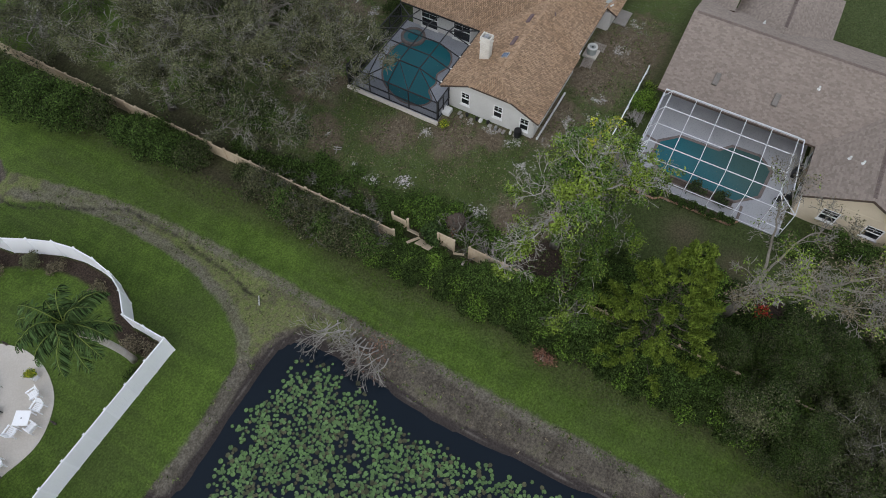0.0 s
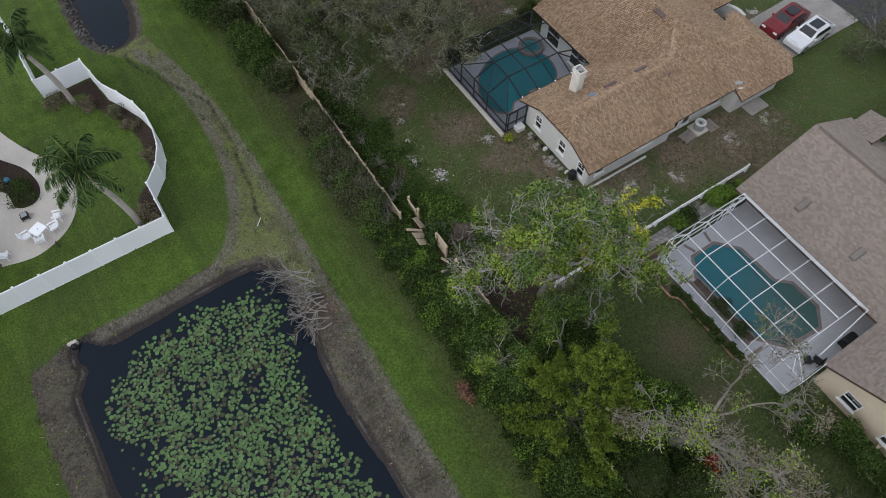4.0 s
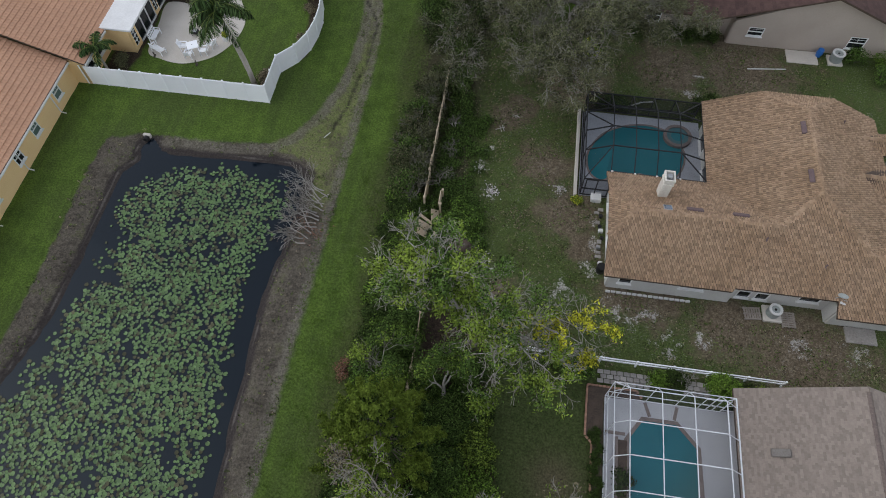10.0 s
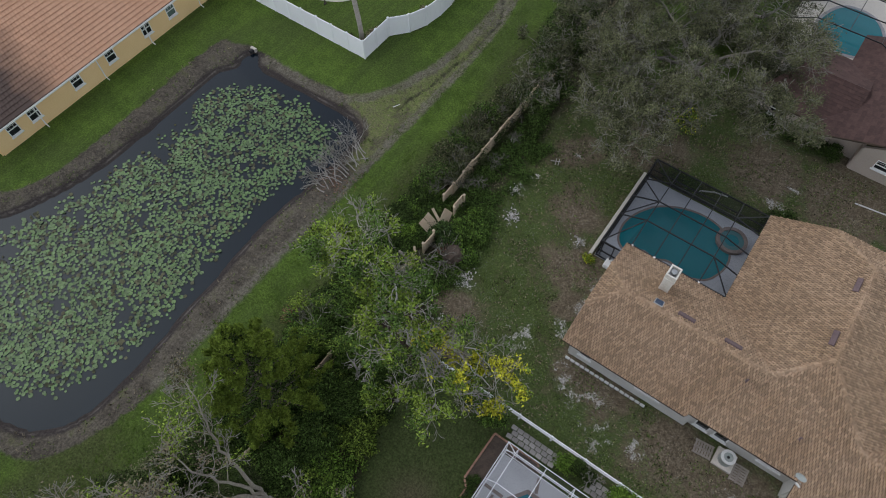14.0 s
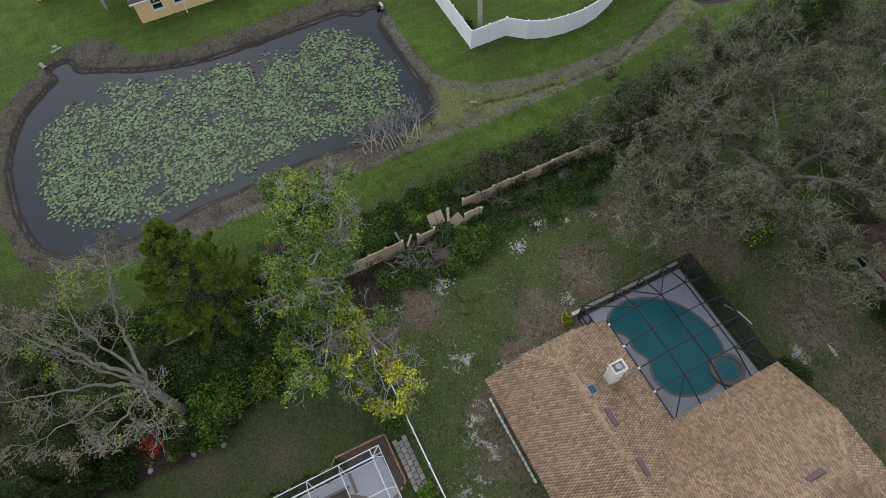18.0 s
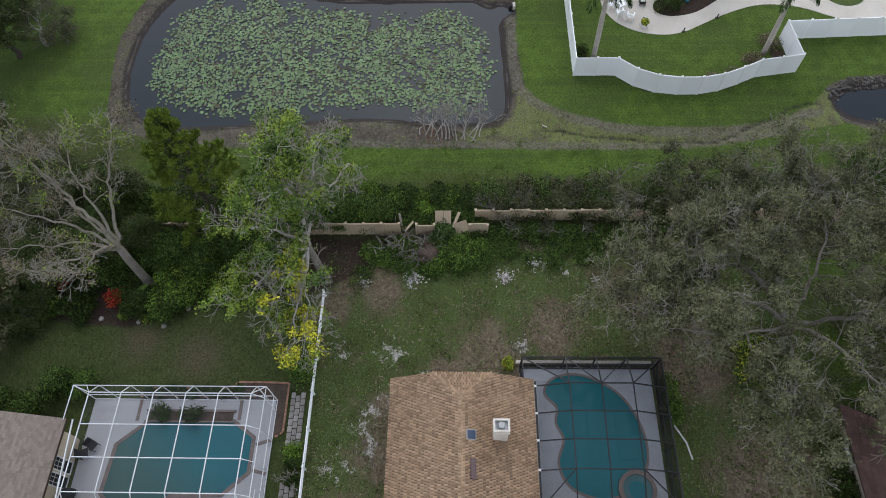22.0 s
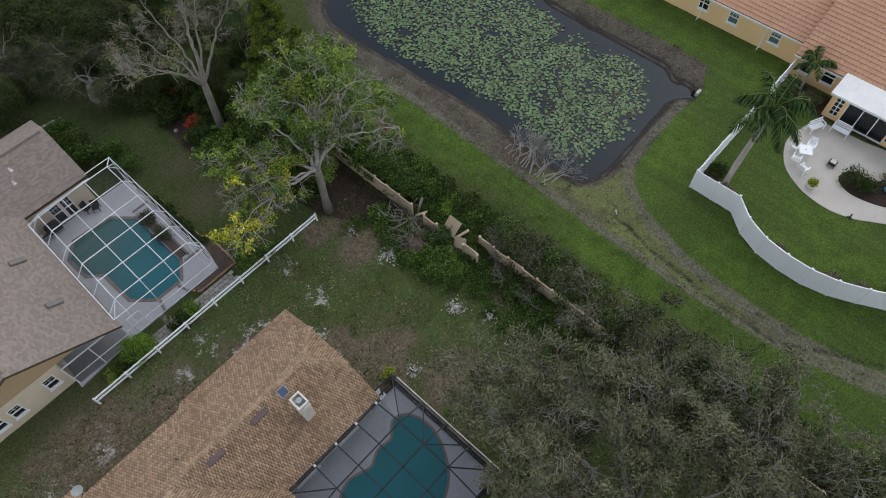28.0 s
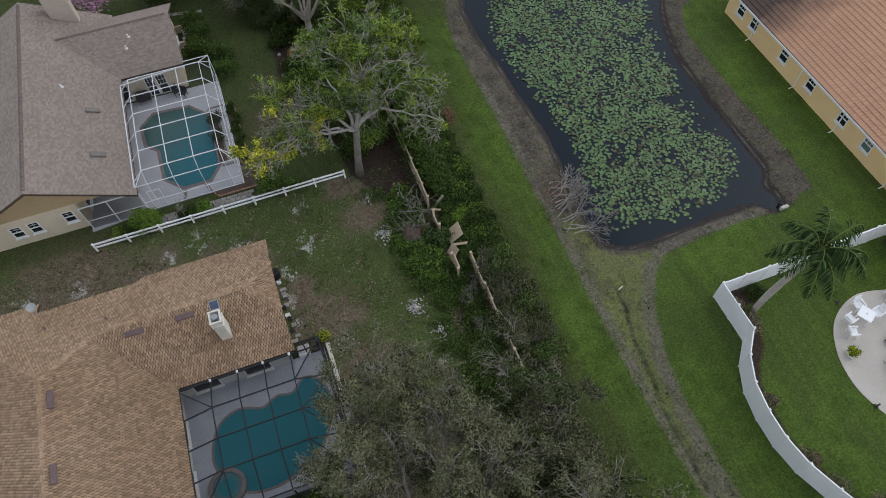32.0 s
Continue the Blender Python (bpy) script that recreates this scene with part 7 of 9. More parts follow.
# ---- trees and shrubs ----
def skeleton(r, base, direction, length, radius, depth, spread, twist, shrink=0.72, kids=3, lift=0.15, droop=0.0):
    """Grows limbs: a list of (points, radii, depth)."""
    limbs = []

    def grow(p, d, ln, rad, lv):
        pts, rr = [p.copy()], [rad]
        n = 4 if lv > 1 else 3
        for i in range(n):
            d = (d + Vector((r.gauss(0, twist), r.gauss(0, twist), r.gauss(0, twist) + lift - droop * (depth - lv)))).normalized()
            p = p + d * (ln / n)
            pts.append(p.copy())
            rr.append(max(rad * (1 - 0.42 * (i + 1) / n), 0.014))
        limbs.append((pts, rr, lv))
        if lv == 0:
            return
        a0 = r.uniform(0, 6.28)
        for k in range(kids):
            a = a0 + 6.283 * k / kids + r.uniform(-0.5, 0.5)
            s = d.cross(Vector((0.3, 0.2, 0.9))).normalized()
            u = s.cross(d)
            sp = spread * r.uniform(0.6, 1.25)
            e = (d * math.cos(sp) + (s * math.cos(a) + u * math.sin(a)) * math.sin(sp)).normalized()
            at = pts[-1] if k < 2 else pts[-2]
            grow(at.copy(), e, ln * shrink * r.uniform(0.75, 1.2), rr[-1] * r.uniform(0.62, 0.9), lv - 1)

    grow(Vector(base), Vector(direction).normalized(), length, radius, depth)
    return limbs


def wood(limbs, sides=6):
    mb = MB()
    for pts, rr, lv in limbs:
        mb.tube(pts, rr, max(3, min(sides + 2, 3 + lv)), cap=False)
    return mb


def leaves_at(r, spots, each, scatter, size, flat=0.5):
    """Small leaf blades scattered about the given spots."""
    n = len(spots) * each
    c = np.repeat(np.asarray(spots, float), each, axis=0) + r.normal(0, scatter, (n, 3)) * (1, 1, 0.75)
    a = r.uniform(0, 6.283, n)
    t = r.normal(0, flat, n)
    u = np.stack([np.cos(a) * np.cos(t), np.sin(a) * np.cos(t), np.sin(t)], 1)
    w = np.stack([-np.sin(a), np.cos(a), r.normal(0, flat, n)], 1)
    w /= np.linalg.norm(w, axis=1, keepdims=True)
    s = (size * r.uniform(0.6, 1.35, n))[:, None]
    return np.stack([c - u * s * 0.6, c - w * s * 0.28, c + u * s * 0.6, c + w * s * 0.28], 1)


def leaf_spots(limbs, levels, r, keep=1.0, zmin=None, shift=0.0):
    out = []
    for pts, rr, lv in limbs:
        if lv in levels:
            for p in pts[1:]:
                v = noise.noise((p.x * 0.75 + shift, p.y * 0.75, p.z * 0.75))
                if v + r.uniform(-0.15, 0.15) > (0.5 - keep) * 0.85:
                    out.append(tuple(p))
    return [p for p in out if zmin is None or p[2] > zmin]


def tree(name, x, y, label, seed, trunk=3.0, radius=0.22, depth=5, spread=0.62, kids=3, length=2.6, bark="bark_grey", sets=(("leaf_mid", 6, 0.22, 0.13, 1.0),), direction=(0, 0, 1), levels=(0, 1), lift=0.12, twist=0.16, shrink=0.74, group="", z=None, droop=0.0, category="tree", reach=None, tall=None, lean=(0, 0)):
    r, q = random.Random(seed), np.random.RandomState(seed)
    g = float(height(np.array([x]), np.array([y]))[0]) if z is None else z
    ob = thing(name, label, category, group, at=(x, y, g - 0.05))
    limbs = skeleton(r, (0, 0, 0), direction, trunk, radius, depth, spread, twist, shrink, kids, lift, droop)
    if reach:
        ends = [b[0][-1] for b in limbs if b[2] == 0]
        wide = sorted(math.hypot(p.x, p.y) for p in ends)[int(len(ends) * 0.9)]
        high = max(p.z for p in ends)
        for pts, rr, lv in limbs:
            for p in pts:
                f = max(0.0, p.z / high)
                p.x, p.y, p.z = p.x * reach / wide + lean[0] * f, p.y * reach / wide + lean[1] * f, p.z * tall / high
    part("trunk", wood([b for b in limbs if b[2] >= depth - 1], 8), M[bark], ob, smooth=True)
    part("branching", wood([b for b in limbs if 1 < b[2] < depth - 1]), M[bark], ob, kind="stuff")
    part("branching", wood([b for b in limbs if b[2] < min(2, depth - 1)]), M["twig_dead" if bark == "bark_dead" else "twig"], ob, kind="stuff")
    for k, (leaf, each, scatter, size, keep) in enumerate(sets):
        spots = leaf_spots(limbs, levels, r, keep, shift=seed + 37.0 * k)
        if spots:
            part("crown", quads("leaf", leaves_at(q, spots, each, scatter, size), M[leaf]), None, ob)
    return ob


def limb_tree(name, x, y, label, seed, trunk, r0, limbs, bark="bark_grey", twig="twig", every=0.55, length=1.0, depth=3, start=0.3, up=0.35, per=2, group="", category="tree"):
    """A tree with main limbs led through given places (world metres), side branches and leaves along them.
    limbs: (places, radius, leaf sets, start); leaf sets: (leaf, each, scatter, size, keep)."""
    r, q = random.Random(seed), np.random.RandomState(seed)
    g = float(height(np.array([x]), np.array([y]))[0]) - 0.05
    ob = thing(name, label, category, group, at=(x, y, g))
    o = Vector((x, y, g))
    stem = [Vector((0, 0, 0))] + [Vector(p) - o for p in trunk]
    part("trunk", MB().tube([tuple(p) for p in stem], [r0 * (1.25 if i == 0 else 1 - 0.3 * i / len(stem)) for i in range(len(stem))], 10), M["bark_mid"], ob, smooth=True)
    twigs, leaves = MB(), {}
    for places, rad, sets in limbs:
        pts = [stem[-1]] + [Vector(p) - o for p in places]
        path = []
        for i in range(len(pts) - 1):
            a, b = pts[max(i - 1, 0)], pts[min(i + 2, len(pts) - 1)]
            n = max(2, int((pts[i + 1] - pts[i]).length / 0.45))
            for k in range(n):
                u = k / n
                t1, t2 = (pts[i + 1] - a) * 0.5, (b - pts[i]) * 0.5
                p = pts[i] * (2 * u ** 3 - 3 * u * u + 1) + t1 * (u ** 3 - 2 * u * u + u) + pts[i + 1] * (3 * u * u - 2 * u ** 3) + t2 * (u ** 3 - u * u)
                path.append(p + Vector((r.gauss(0, 0.07), r.gauss(0, 0.07), r.gauss(0, 0.06))) * (1 if path else 0))
        path.append(pts[-1])
        rr = [max(rad * 0.8 * (1 - 0.85 * i / (len(path) - 1)), 0.025) for i in range(len(path))]
        part("limb", MB().tube([tuple(p) for p in path], rr, 8), M[bark], ob, smooth=True)
        grown = []
        for i in range(1, len(path)):
            if i / len(path) < start:
                continue
            d = (path[i] - path[i - 1]).normalized()
            for k in range(per if i < len(path) - 1 else 3):
                side = Vector((r.gauss(0, 1), r.gauss(0, 1), r.gauss(0, 0.6) + up)).normalized()
                e = (d * 0.55 + side).normalized()
                grown += skeleton(r, path[i], e, length * r.uniform(0.6, 1.25), max(0.022, rr[i] * 0.36), depth, 0.6, 0.22, 0.74, 3, 0.02)
        for lv_keep, tgt in ((lambda lv: lv < depth - 1, twigs),):
            w = wood([b for b in grown if lv_keep(b[2])])
            tgt.add(w.v, w.f)
        big = wood([b for b in grown if b[2] >= depth - 1])
        part("branching", big, M[bark], ob, kind="stuff")
        for k, (leaf, each, scatter, size, keep) in enumerate(sets):
            leaves.setdefault((leaf, each, scatter, size), []).extend(leaf_spots(grown, (0, 1), r, keep, shift=seed + 37.0 * k))
    part("branching", twigs, M[twig], ob, kind="stuff")
    for (leaf, each, scatter, size), spots in leaves.items():
        if spots:
            part("crown", quads("leaf", leaves_at(q, spots, each, scatter, size), M[leaf]), None, ob)
    return ob


def shrub(name, x, y, label, seed, rx_, ry_, h, sets, stems=9, bark="bark_dark", group="", category="bush", lumps=14, z=None):
    """A bush: stems and leaf clumps filling an uneven mound."""
    r, q = random.Random(seed), np.random.RandomState(seed)
    g = float(height(np.array([x]), np.array([y]))[0]) if z is None else z
    ob = thing(name, label, category, group, at=(x, y, g - 0.03))
    mb = MB()
    spots = []
    for i in range(lumps):
        a, rr = r.uniform(0, 6.283), math.sqrt(r.random())
        cx, cy = rx_ * 0.85 * rr * math.cos(a), ry_ * 0.85 * rr * math.sin(a)
        top = h * (1 - 0.45 * rr * rr) * r.uniform(0.7, 1.1)
        size = min(rx_, ry_) * r.uniform(0.25, 0.5)
        m = 26
        for k in range(m):
            v = q.normal(0, 1, 3)
            v /= np.linalg.norm(v)
            spots.append((cx + v[0] * size, cy + v[1] * size, max(0.08, top - size * 0.5 + v[2] * size * 0.7)))
        if i < stems:
            mb.tube([(cx * 0.15, cy * 0.15, 0), (cx * 0.6, cy * 0.6, top * 0.5), (cx, cy, top * 0.9)], [0.035, 0.025, 0.01], 5, cap=False)
    part("branching", mb, M[bark], ob, kind="stuff")
    for k, (leaf, each, scatter, size) in enumerate(sets):
        part("foliage", quads("leaf", leaves_at(q, spots, each, scatter, size, 0.6), M[leaf]), None, ob)
    return ob


def palm(x, y, label, seed, tall, lean=(0, 0), fronds=15, size=2.6, trunk_r=0.2, group="palms", leaf="leaf_palm"):
    r, q = random.Random(seed), np.random.RandomState(seed)
    ob = thing("palm_tree", label, "palm tree", group, at=(x, y, 0))
    pts = [(lean[0] * t * t, lean[1] * t * t, tall * t) for t in np.linspace(0, 1, 9)]
    part("trunk", MB().tube(pts, [trunk_r * k for k in (1.25, 1.05, 1.05, 1.1, 1.08, 1.02, 0.95, 0.85, 0.75)], 14), M["bark_palm"], ob, smooth=True)
    top = Vector(pts[-1])
    part("crownshaft", MB().tube([top, top + Vector((0, 0, 0.6)), top + Vector((0, 0, 1.3))], [trunk_r * 0.85, trunk_r * 0.8, 0.06], 12), M["crownshaft"], ob, smooth=True)
    c = top + Vector((0, 0, 1.15))
    for i in range(fronds):
        a = 6.283 * i / fronds + r.uniform(-0.2, 0.2)
        rise = r.uniform(-0.2, 1.35)
        ln = size * r.uniform(0.92, 1.22)
        spine, d, p = [], Vector((math.cos(a) * math.cos(rise), math.sin(a) * math.cos(rise), math.sin(rise))), c.copy()
        for k in range(9):
            spine.append(p.copy())
            p = p + d * (ln / 8)
            d = (d + Vector((0, 0, -0.1 - 0.075 * k))).normalized()
        stalk = part("frond", MB().tube(spine, [0.035 - 0.0035 * k for k in range(9)], 5, cap=False), M["crownshaft"], ob)
        blades = []
        for k in range(1, 56):
            t = k / 56 * 8
            i0 = min(int(t), 7)
            s = spine[i0].lerp(spine[i0 + 1], t - i0)
            e = (spine[i0 + 1] - spine[i0]).normalized()
            side = e.cross(Vector((0, 0, 1))).normalized()
            w = 0.78 * math.sin(math.pi * min(0.97, 0.12 + 0.82 * k / 56)) * size / 2.6
            for sg in (-1, 1):
                o = (side * sg * 0.85 + e * 0.5 + Vector((0, 0, r.uniform(-2.0, -0.1)))).normalized()
                m = s + o * w * 0.55
                tip = s + o * w + Vector((0, 0, -0.3 * w))
                blades.append([s - e * 0.03, m - e * 0.045, tip, m + e * 0.05])
        part("blade", quads("leaflet", np.array([[tuple(v) for v in b] for b in blades]), M[leaf]), None, stalk)
    return ob


palm(-20.7, 14.3, "tall royal palm with a smooth grey trunk", 3, 6.3, (-1.0, 0.2), 19, 2.9)
palm(-21.2, 28.6, "royal palm beside the white fence", 8, 5.4, (-0.9, 0.4), 17, 2.7)
palm(-30.4, 27.1, "palm with yellow-green fronds beside the porch", 11, 3.6, (0.7, -1.2), 15, 2.2, 0.15, leaf="leaf_palm_pale")
palm(-33.3, 13.9, "young palm against the yellow house wall", 13, 1.6, (0, 0), 9, 1.7, 0.1)
palm(-38.8, -14.5, "short palm at the corner of the yellow house", 17, 2.2, (0.2, 0), 12, 2.2, 0.15)

# the half-bare tree by the rail fence, yellow on one side
BARE = (("leaf_lime", 5, 0.14, 0.15, 0.08), ("leaf_mid", 4, 0.14, 0.14, 0.0))
LIME = (("leaf_lime", 8, 0.15, 0.15, 0.38), ("leaf_mid", 5, 0.16, 0.14, 0.16))
GREEN = (("leaf_lime", 5, 0.15, 0.15, 0.20), ("leaf_mid", 6, 0.16, 0.14, 0.30))
GOLD = (("leaf_yellow", 9, 0.15, 0.16, 0.30), ("leaf_lime", 5, 0.15, 0.15, 0.16))
limb_tree("tree", 0.45, -6.1, "half-bare leaning tree with lime and yellow leaves on pale limbs", 41, [(0.35, -6.25, 1.4), (0.15, -6.5, 3.0), (-0.05, -6.75, 4.2)], 0.30, [
    ([(0.4, -7.3, 6.2), (1.0, -8.4, 8.0), (1.6, -9.6, 8.8)], 0.17, LIME),
    ([(-0.5, -6.5, 6.6), (-0.8, -6.6, 9.0), (0.5, -7.2, 11.0), (1.4, -8.3, 10.8)], 0.19, GREEN),
    ([(-0.9, -6.5, 8.6), (-2.3, -5.7, 10.6), (-3.8, -5.0, 10.8)], 0.13, BARE),
    ([(-1.0, -6.7, 9.0), (-1.7, -6.9, 12.2)], 0.13, GREEN),
    ([(-1.2, -7.0, 9.0), (-3.0, -7.2, 11.2)], 0.12, LIME),
    ([(-1.0, -6.3, 5.8), (-2.3, -5.6, 6.6), (-3.9, -4.9, 6.2), (-5.9, -4.4, 5.2)], 0.17, BARE),
    ([(-1.4, -6.2, 6.6), (-2.9, -6.0, 8.0), (-4.8, -5.7, 8.2)], 0.14, BARE),
    ([(0.8, -6.8, 5.2), (1.6, -7.7, 6.0), (2.8, -8.2, 6.2), (4.4, -9.2, 6.0)], 0.16, LIME),
    ([(1.3, -6.6, 5.0), (3.2, -7.3, 5.6), (5.4, -8.3, 5.2)], 0.14, BARE),
    ([(1.6, -6.4, 5.0), (3.6, -6.4, 5.4), (5.4, -6.7, 5.0), (6.7, -6.7, 4.2)], 0.16, GOLD),
    ([(2.6, -6.3, 5.4), (4.6, -5.9, 5.6), (6.2, -6.0, 4.8)], 0.12, BARE)], bark="bark_dead", twig="twig_dead", length=0.9, per=1)
tree("tree", -1.2, -10.4, "mid-green tree with grey branches in the garden bed", 59, trunk=2.2, radius=0.18, depth=5, spread=0.66, reach=2.7, tall=6.0, sets=(("leaf_mid", 16, 0.24, 0.11, 0.42), ("leaf_lime", 9, 0.26, 0.11, 0.26)), lift=0.05, twist=0.2)
tree("tree", -4.8, -9.6, "olive green tree crowding the boundary fence", 63, trunk=1.8, radius=0.15, depth=5, spread=0.66, reach=2.2, tall=5.2, sets=(("leaf_mid", 12, 0.22, 0.12, 0.36), ("leaf_lime", 6, 0.22, 0.12, 0.2)), lift=0.05)
tree("tree", 1.6, -9.6, "sparse green tree beside the pool fence", 67, trunk=1.8, radius=0.14, depth=5, spread=0.66, reach=2.2, tall=6.0, sets=(("leaf_lime", 8, 0.2, 0.13, 0.22), ("leaf_mid", 6, 0.2, 0.13, 0.2)), lift=0.05, bark="bark_dead")
tree("tree", -4.6, -21.5, "dark green tree behind the boundary fence", 68, trunk=1.8, radius=0.14, depth=5, spread=0.66, reach=2.4, tall=4.6, sets=(("leaf_dark", 20, 0.28, 0.11, 0.6), ("leaf_oak", 10, 0.3, 0.10, 0.4)), lift=0.05)


def cedar(x, y, label, seed, tall, r0):
    """A conifer: rising boughs that end in dense upswept sprays, open between them, with shade painted inside by darker
    leaves.
    """
    r, q = random.Random(seed), np.random.RandomState(seed)
    ob = thing("cedar_tree", label, "tree", at=(x, y, 0.1))
    part("trunk", MB().tube([(0, 0, 0), (0.1, 0, tall * 0.5), (0, 0.1, tall * 0.97)], [0.24, 0.15, 0.03], 9), M["bark_dark"], ob, smooth=True)
    mb, tips, inner = MB(), [], []
    for k in range(105):
        t = 0.08 + 0.92 * (k + r.random()) / 105
        a = k * 2.399 + r.uniform(-0.4, 0.4)
        ln = r0 * (1 - t) ** 0.8 * r.choice((0.62, 0.8, 0.95, 1.0, 1.12)) + 0.2
        z0 = tall * t
        rise = r.uniform(0.15, 0.6)
        end = Vector((ln * math.cos(a), ln * math.sin(a), z0 + ln * rise - 0.3))
        mb.tube([(0, 0, z0 - 0.4), (end.x * 0.5, end.y * 0.5, z0 - 0.2), tuple(end)], [0.05, 0.03, 0.01], 4, cap=False)
        for i in range(7):
            f = 1.0 - 0.42 * (i / 7) ** 1.3
            p = Vector((end.x * f, end.y * f, lerp(z0 - 0.3, end.z, f)))
            w = 0.34 * (1 + ln / r0) * (0.35 + 0.65 * i / 6)
            for _ in range(5):
                b = a + r.gauss(0, 1.1)
                tip = p + Vector((math.cos(b) * w * r.uniform(0.3, 1), math.sin(b) * w * r.uniform(0.3, 1), r.uniform(0.0, 0.38)))
                for u in (0.25, 0.5, 0.75, 1.0):
                    tips.append(tuple(p.lerp(tip, u)))
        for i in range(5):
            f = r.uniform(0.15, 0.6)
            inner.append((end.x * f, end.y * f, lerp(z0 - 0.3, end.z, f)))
    part("branching", mb, M["bark_dark"], ob, kind="stuff")
    part("crown", quads("leaf", leaves_at(q, tips, 5, 0.055, 0.12, 1.0), M["leaf_cedar"]), None, ob)
    # Inner leaves take a darker green that paints shade into the crown.
    part("crown", quads("leaf", leaves_at(q, inner, 14, 0.2, 0.13, 0.9), M["leaf_dark"]), None, ob, "inner foliage in darker leaves for painted shade")
    return ob


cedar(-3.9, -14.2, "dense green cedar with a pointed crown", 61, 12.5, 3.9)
# bare pale tree fanning out over the garden bed
DEAD = (("leaf_tan", 3, 0.2, 0.11, 0.2), ("leaf_lime", 2, 0.2, 0.11, 0.12))
limb_tree("bare_tree", 0.9, -18.3, "tall nearly bare tree with pale spreading limbs", 71, [(0.75, -18.45, 1.5), (0.6, -18.6, 3.4), (0.5, -18.6, 4.8)], 0.32, [
    ([(0.0, -19.2, 6.6), (-0.8, -20.2, 8.6), (-1.4, -21.1, 11.0), (-1.6, -21.9, 13.2)], 0.18, DEAD),
    ([(-0.6, -18.4, 6.6), (-1.6, -18.2, 8.2), (-2.7, -17.6, 10.0), (-3.7, -17.0, 11.8)], 0.17, DEAD),
    ([(-0.3, -18.9, 7.2), (-1.4, -19.4, 9.6), (-2.6, -19.6, 12.0)], 0.15, DEAD),
    ([(0.3, -20.2, 7.0), (0.4, -22.4, 8.6), (0.2, -24.4, 9.6)], 0.15, DEAD),
    ([(0.8, -20.4, 6.0), (1.5, -22.2, 6.8), (1.8, -23.8, 7.0)], 0.13, DEAD),
    ([(1.4, -18.4, 6.6), (3.2, -17.8, 8.4), (4.9, -17.4, 9.6)], 0.15, DEAD),
    ([(1.6, -18.9, 6.4), (3.0, -19.6, 7.8), (4.4, -20.6, 8.6)], 0.13, DEAD),
    ([(-0.8, -20.6, 8.0), (-2.4, -22.4, 10.6), (-3.2, -23.6, 12.4)], 0.12, DEAD)], bark="bark_tan", twig="twig_pale", length=0.72, start=0.42, depth=3, per=1)

# the sprawling oak behind the dark cage and its neighbours
OAK = (("leaf_oak", 9, 0.18, 0.12, 0.36), ("leaf_olive", 7, 0.18, 0.12, 0.20))
DUSK = (("leaf_olive", 9, 0.18, 0.12, 0.30), ("leaf_dark", 7, 0.18, 0.12, 0.25))
limb_tree("oak_tree", 5.3, 23.7, "tall live oak with twisted limbs, grey twigs and sparse grey-green leaves", 81, [(5.35, 23.4, 1.6), (5.4, 22.9, 3.2), (5.5, 22.3, 4.6)], 0.36, [
    ([(4.5, 19.8, 6.0), (4.2, 16.8, 6.8), (4.9, 14.2, 6.6), (5.2, 12.6, 6.2)], 0.2, OAK),
    ([(3.4, 20.6, 6.2), (2.0, 17.4, 7.0), (1.9, 15.2, 6.8), (2.8, 13.2, 6.2)], 0.2, OAK),
    ([(3.2, 21.6, 6.0), (0.8, 20.2, 7.2), (-0.6, 17.8, 7.2)], 0.18, OAK),
    ([(3.4, 23.4, 6.2), (0.8, 24.4, 7.4), (-1.2, 23.8, 7.6)], 0.18, OAK),
    ([(5.6, 25.0, 6.2), (4.6, 27.6, 7.4), (3.4, 29.6, 7.6)], 0.2, OAK),
    ([(7.6, 21.6, 5.6), (10.4, 20.8, 6.2), (13.2, 19.8, 6.0)], 0.18, OAK),
    ([(7.0, 23.4, 6.2), (9.4, 24.4, 7.2), (11.6, 25.2, 7.2)], 0.18, OAK),
    ([(6.6, 20.2, 6.4), (7.0, 17.6, 7.0), (6.6, 15.0, 6.6)], 0.16, OAK)], group="oaks along the fence", length=1.15, bark="bark_mid", twig="twig_pale", per=2)
limb_tree("oak_tree", -3.0, 17.8, "dull green oak with a bare trunk inside the boundary fence", 82, [(-3.0, 17.7, 1.4), (-2.9, 17.9, 3.0)], 0.2, [
    ([(-3.0, 16.0, 4.8), (-3.2, 14.0, 5.4)], 0.12, DUSK), ([(-3.4, 19.4, 5.2), (-3.8, 21.2, 5.8)], 0.13, DUSK), ([(-1.8, 18.6, 4.8), (-1.0, 20.2, 5.2)], 0.12, DUSK), ([(-4.0, 17.6, 5.0), (-5.4, 17.2, 5.6)], 0.12, DUSK)], group="oaks along the fence", length=0.95, bark="bark_mid", twig="twig_pale")
limb_tree("oak_tree", -2.6, 26.6, "live oak with pale limbs growing inside the boundary fence", 83, [(-2.6, 26.4, 1.6), (-2.4, 26.2, 3.4)], 0.28, [
    ([(-2.4, 24.6, 5.8), (-3.4, 22.8, 7.0)], 0.16, OAK), ([(-3.4, 28.2, 6.0), (-4.4, 30.4, 7.2)], 0.16, OAK), ([(-1.0, 26.8, 5.8), (0.8, 28.6, 7.2)], 0.16, OAK), ([(-3.6, 25.6, 6.2), (-5.4, 24.6, 7.4)], 0.13, OAK)], group="oaks along the fence", length=1.0, bark="bark_mid", twig="twig_pale")

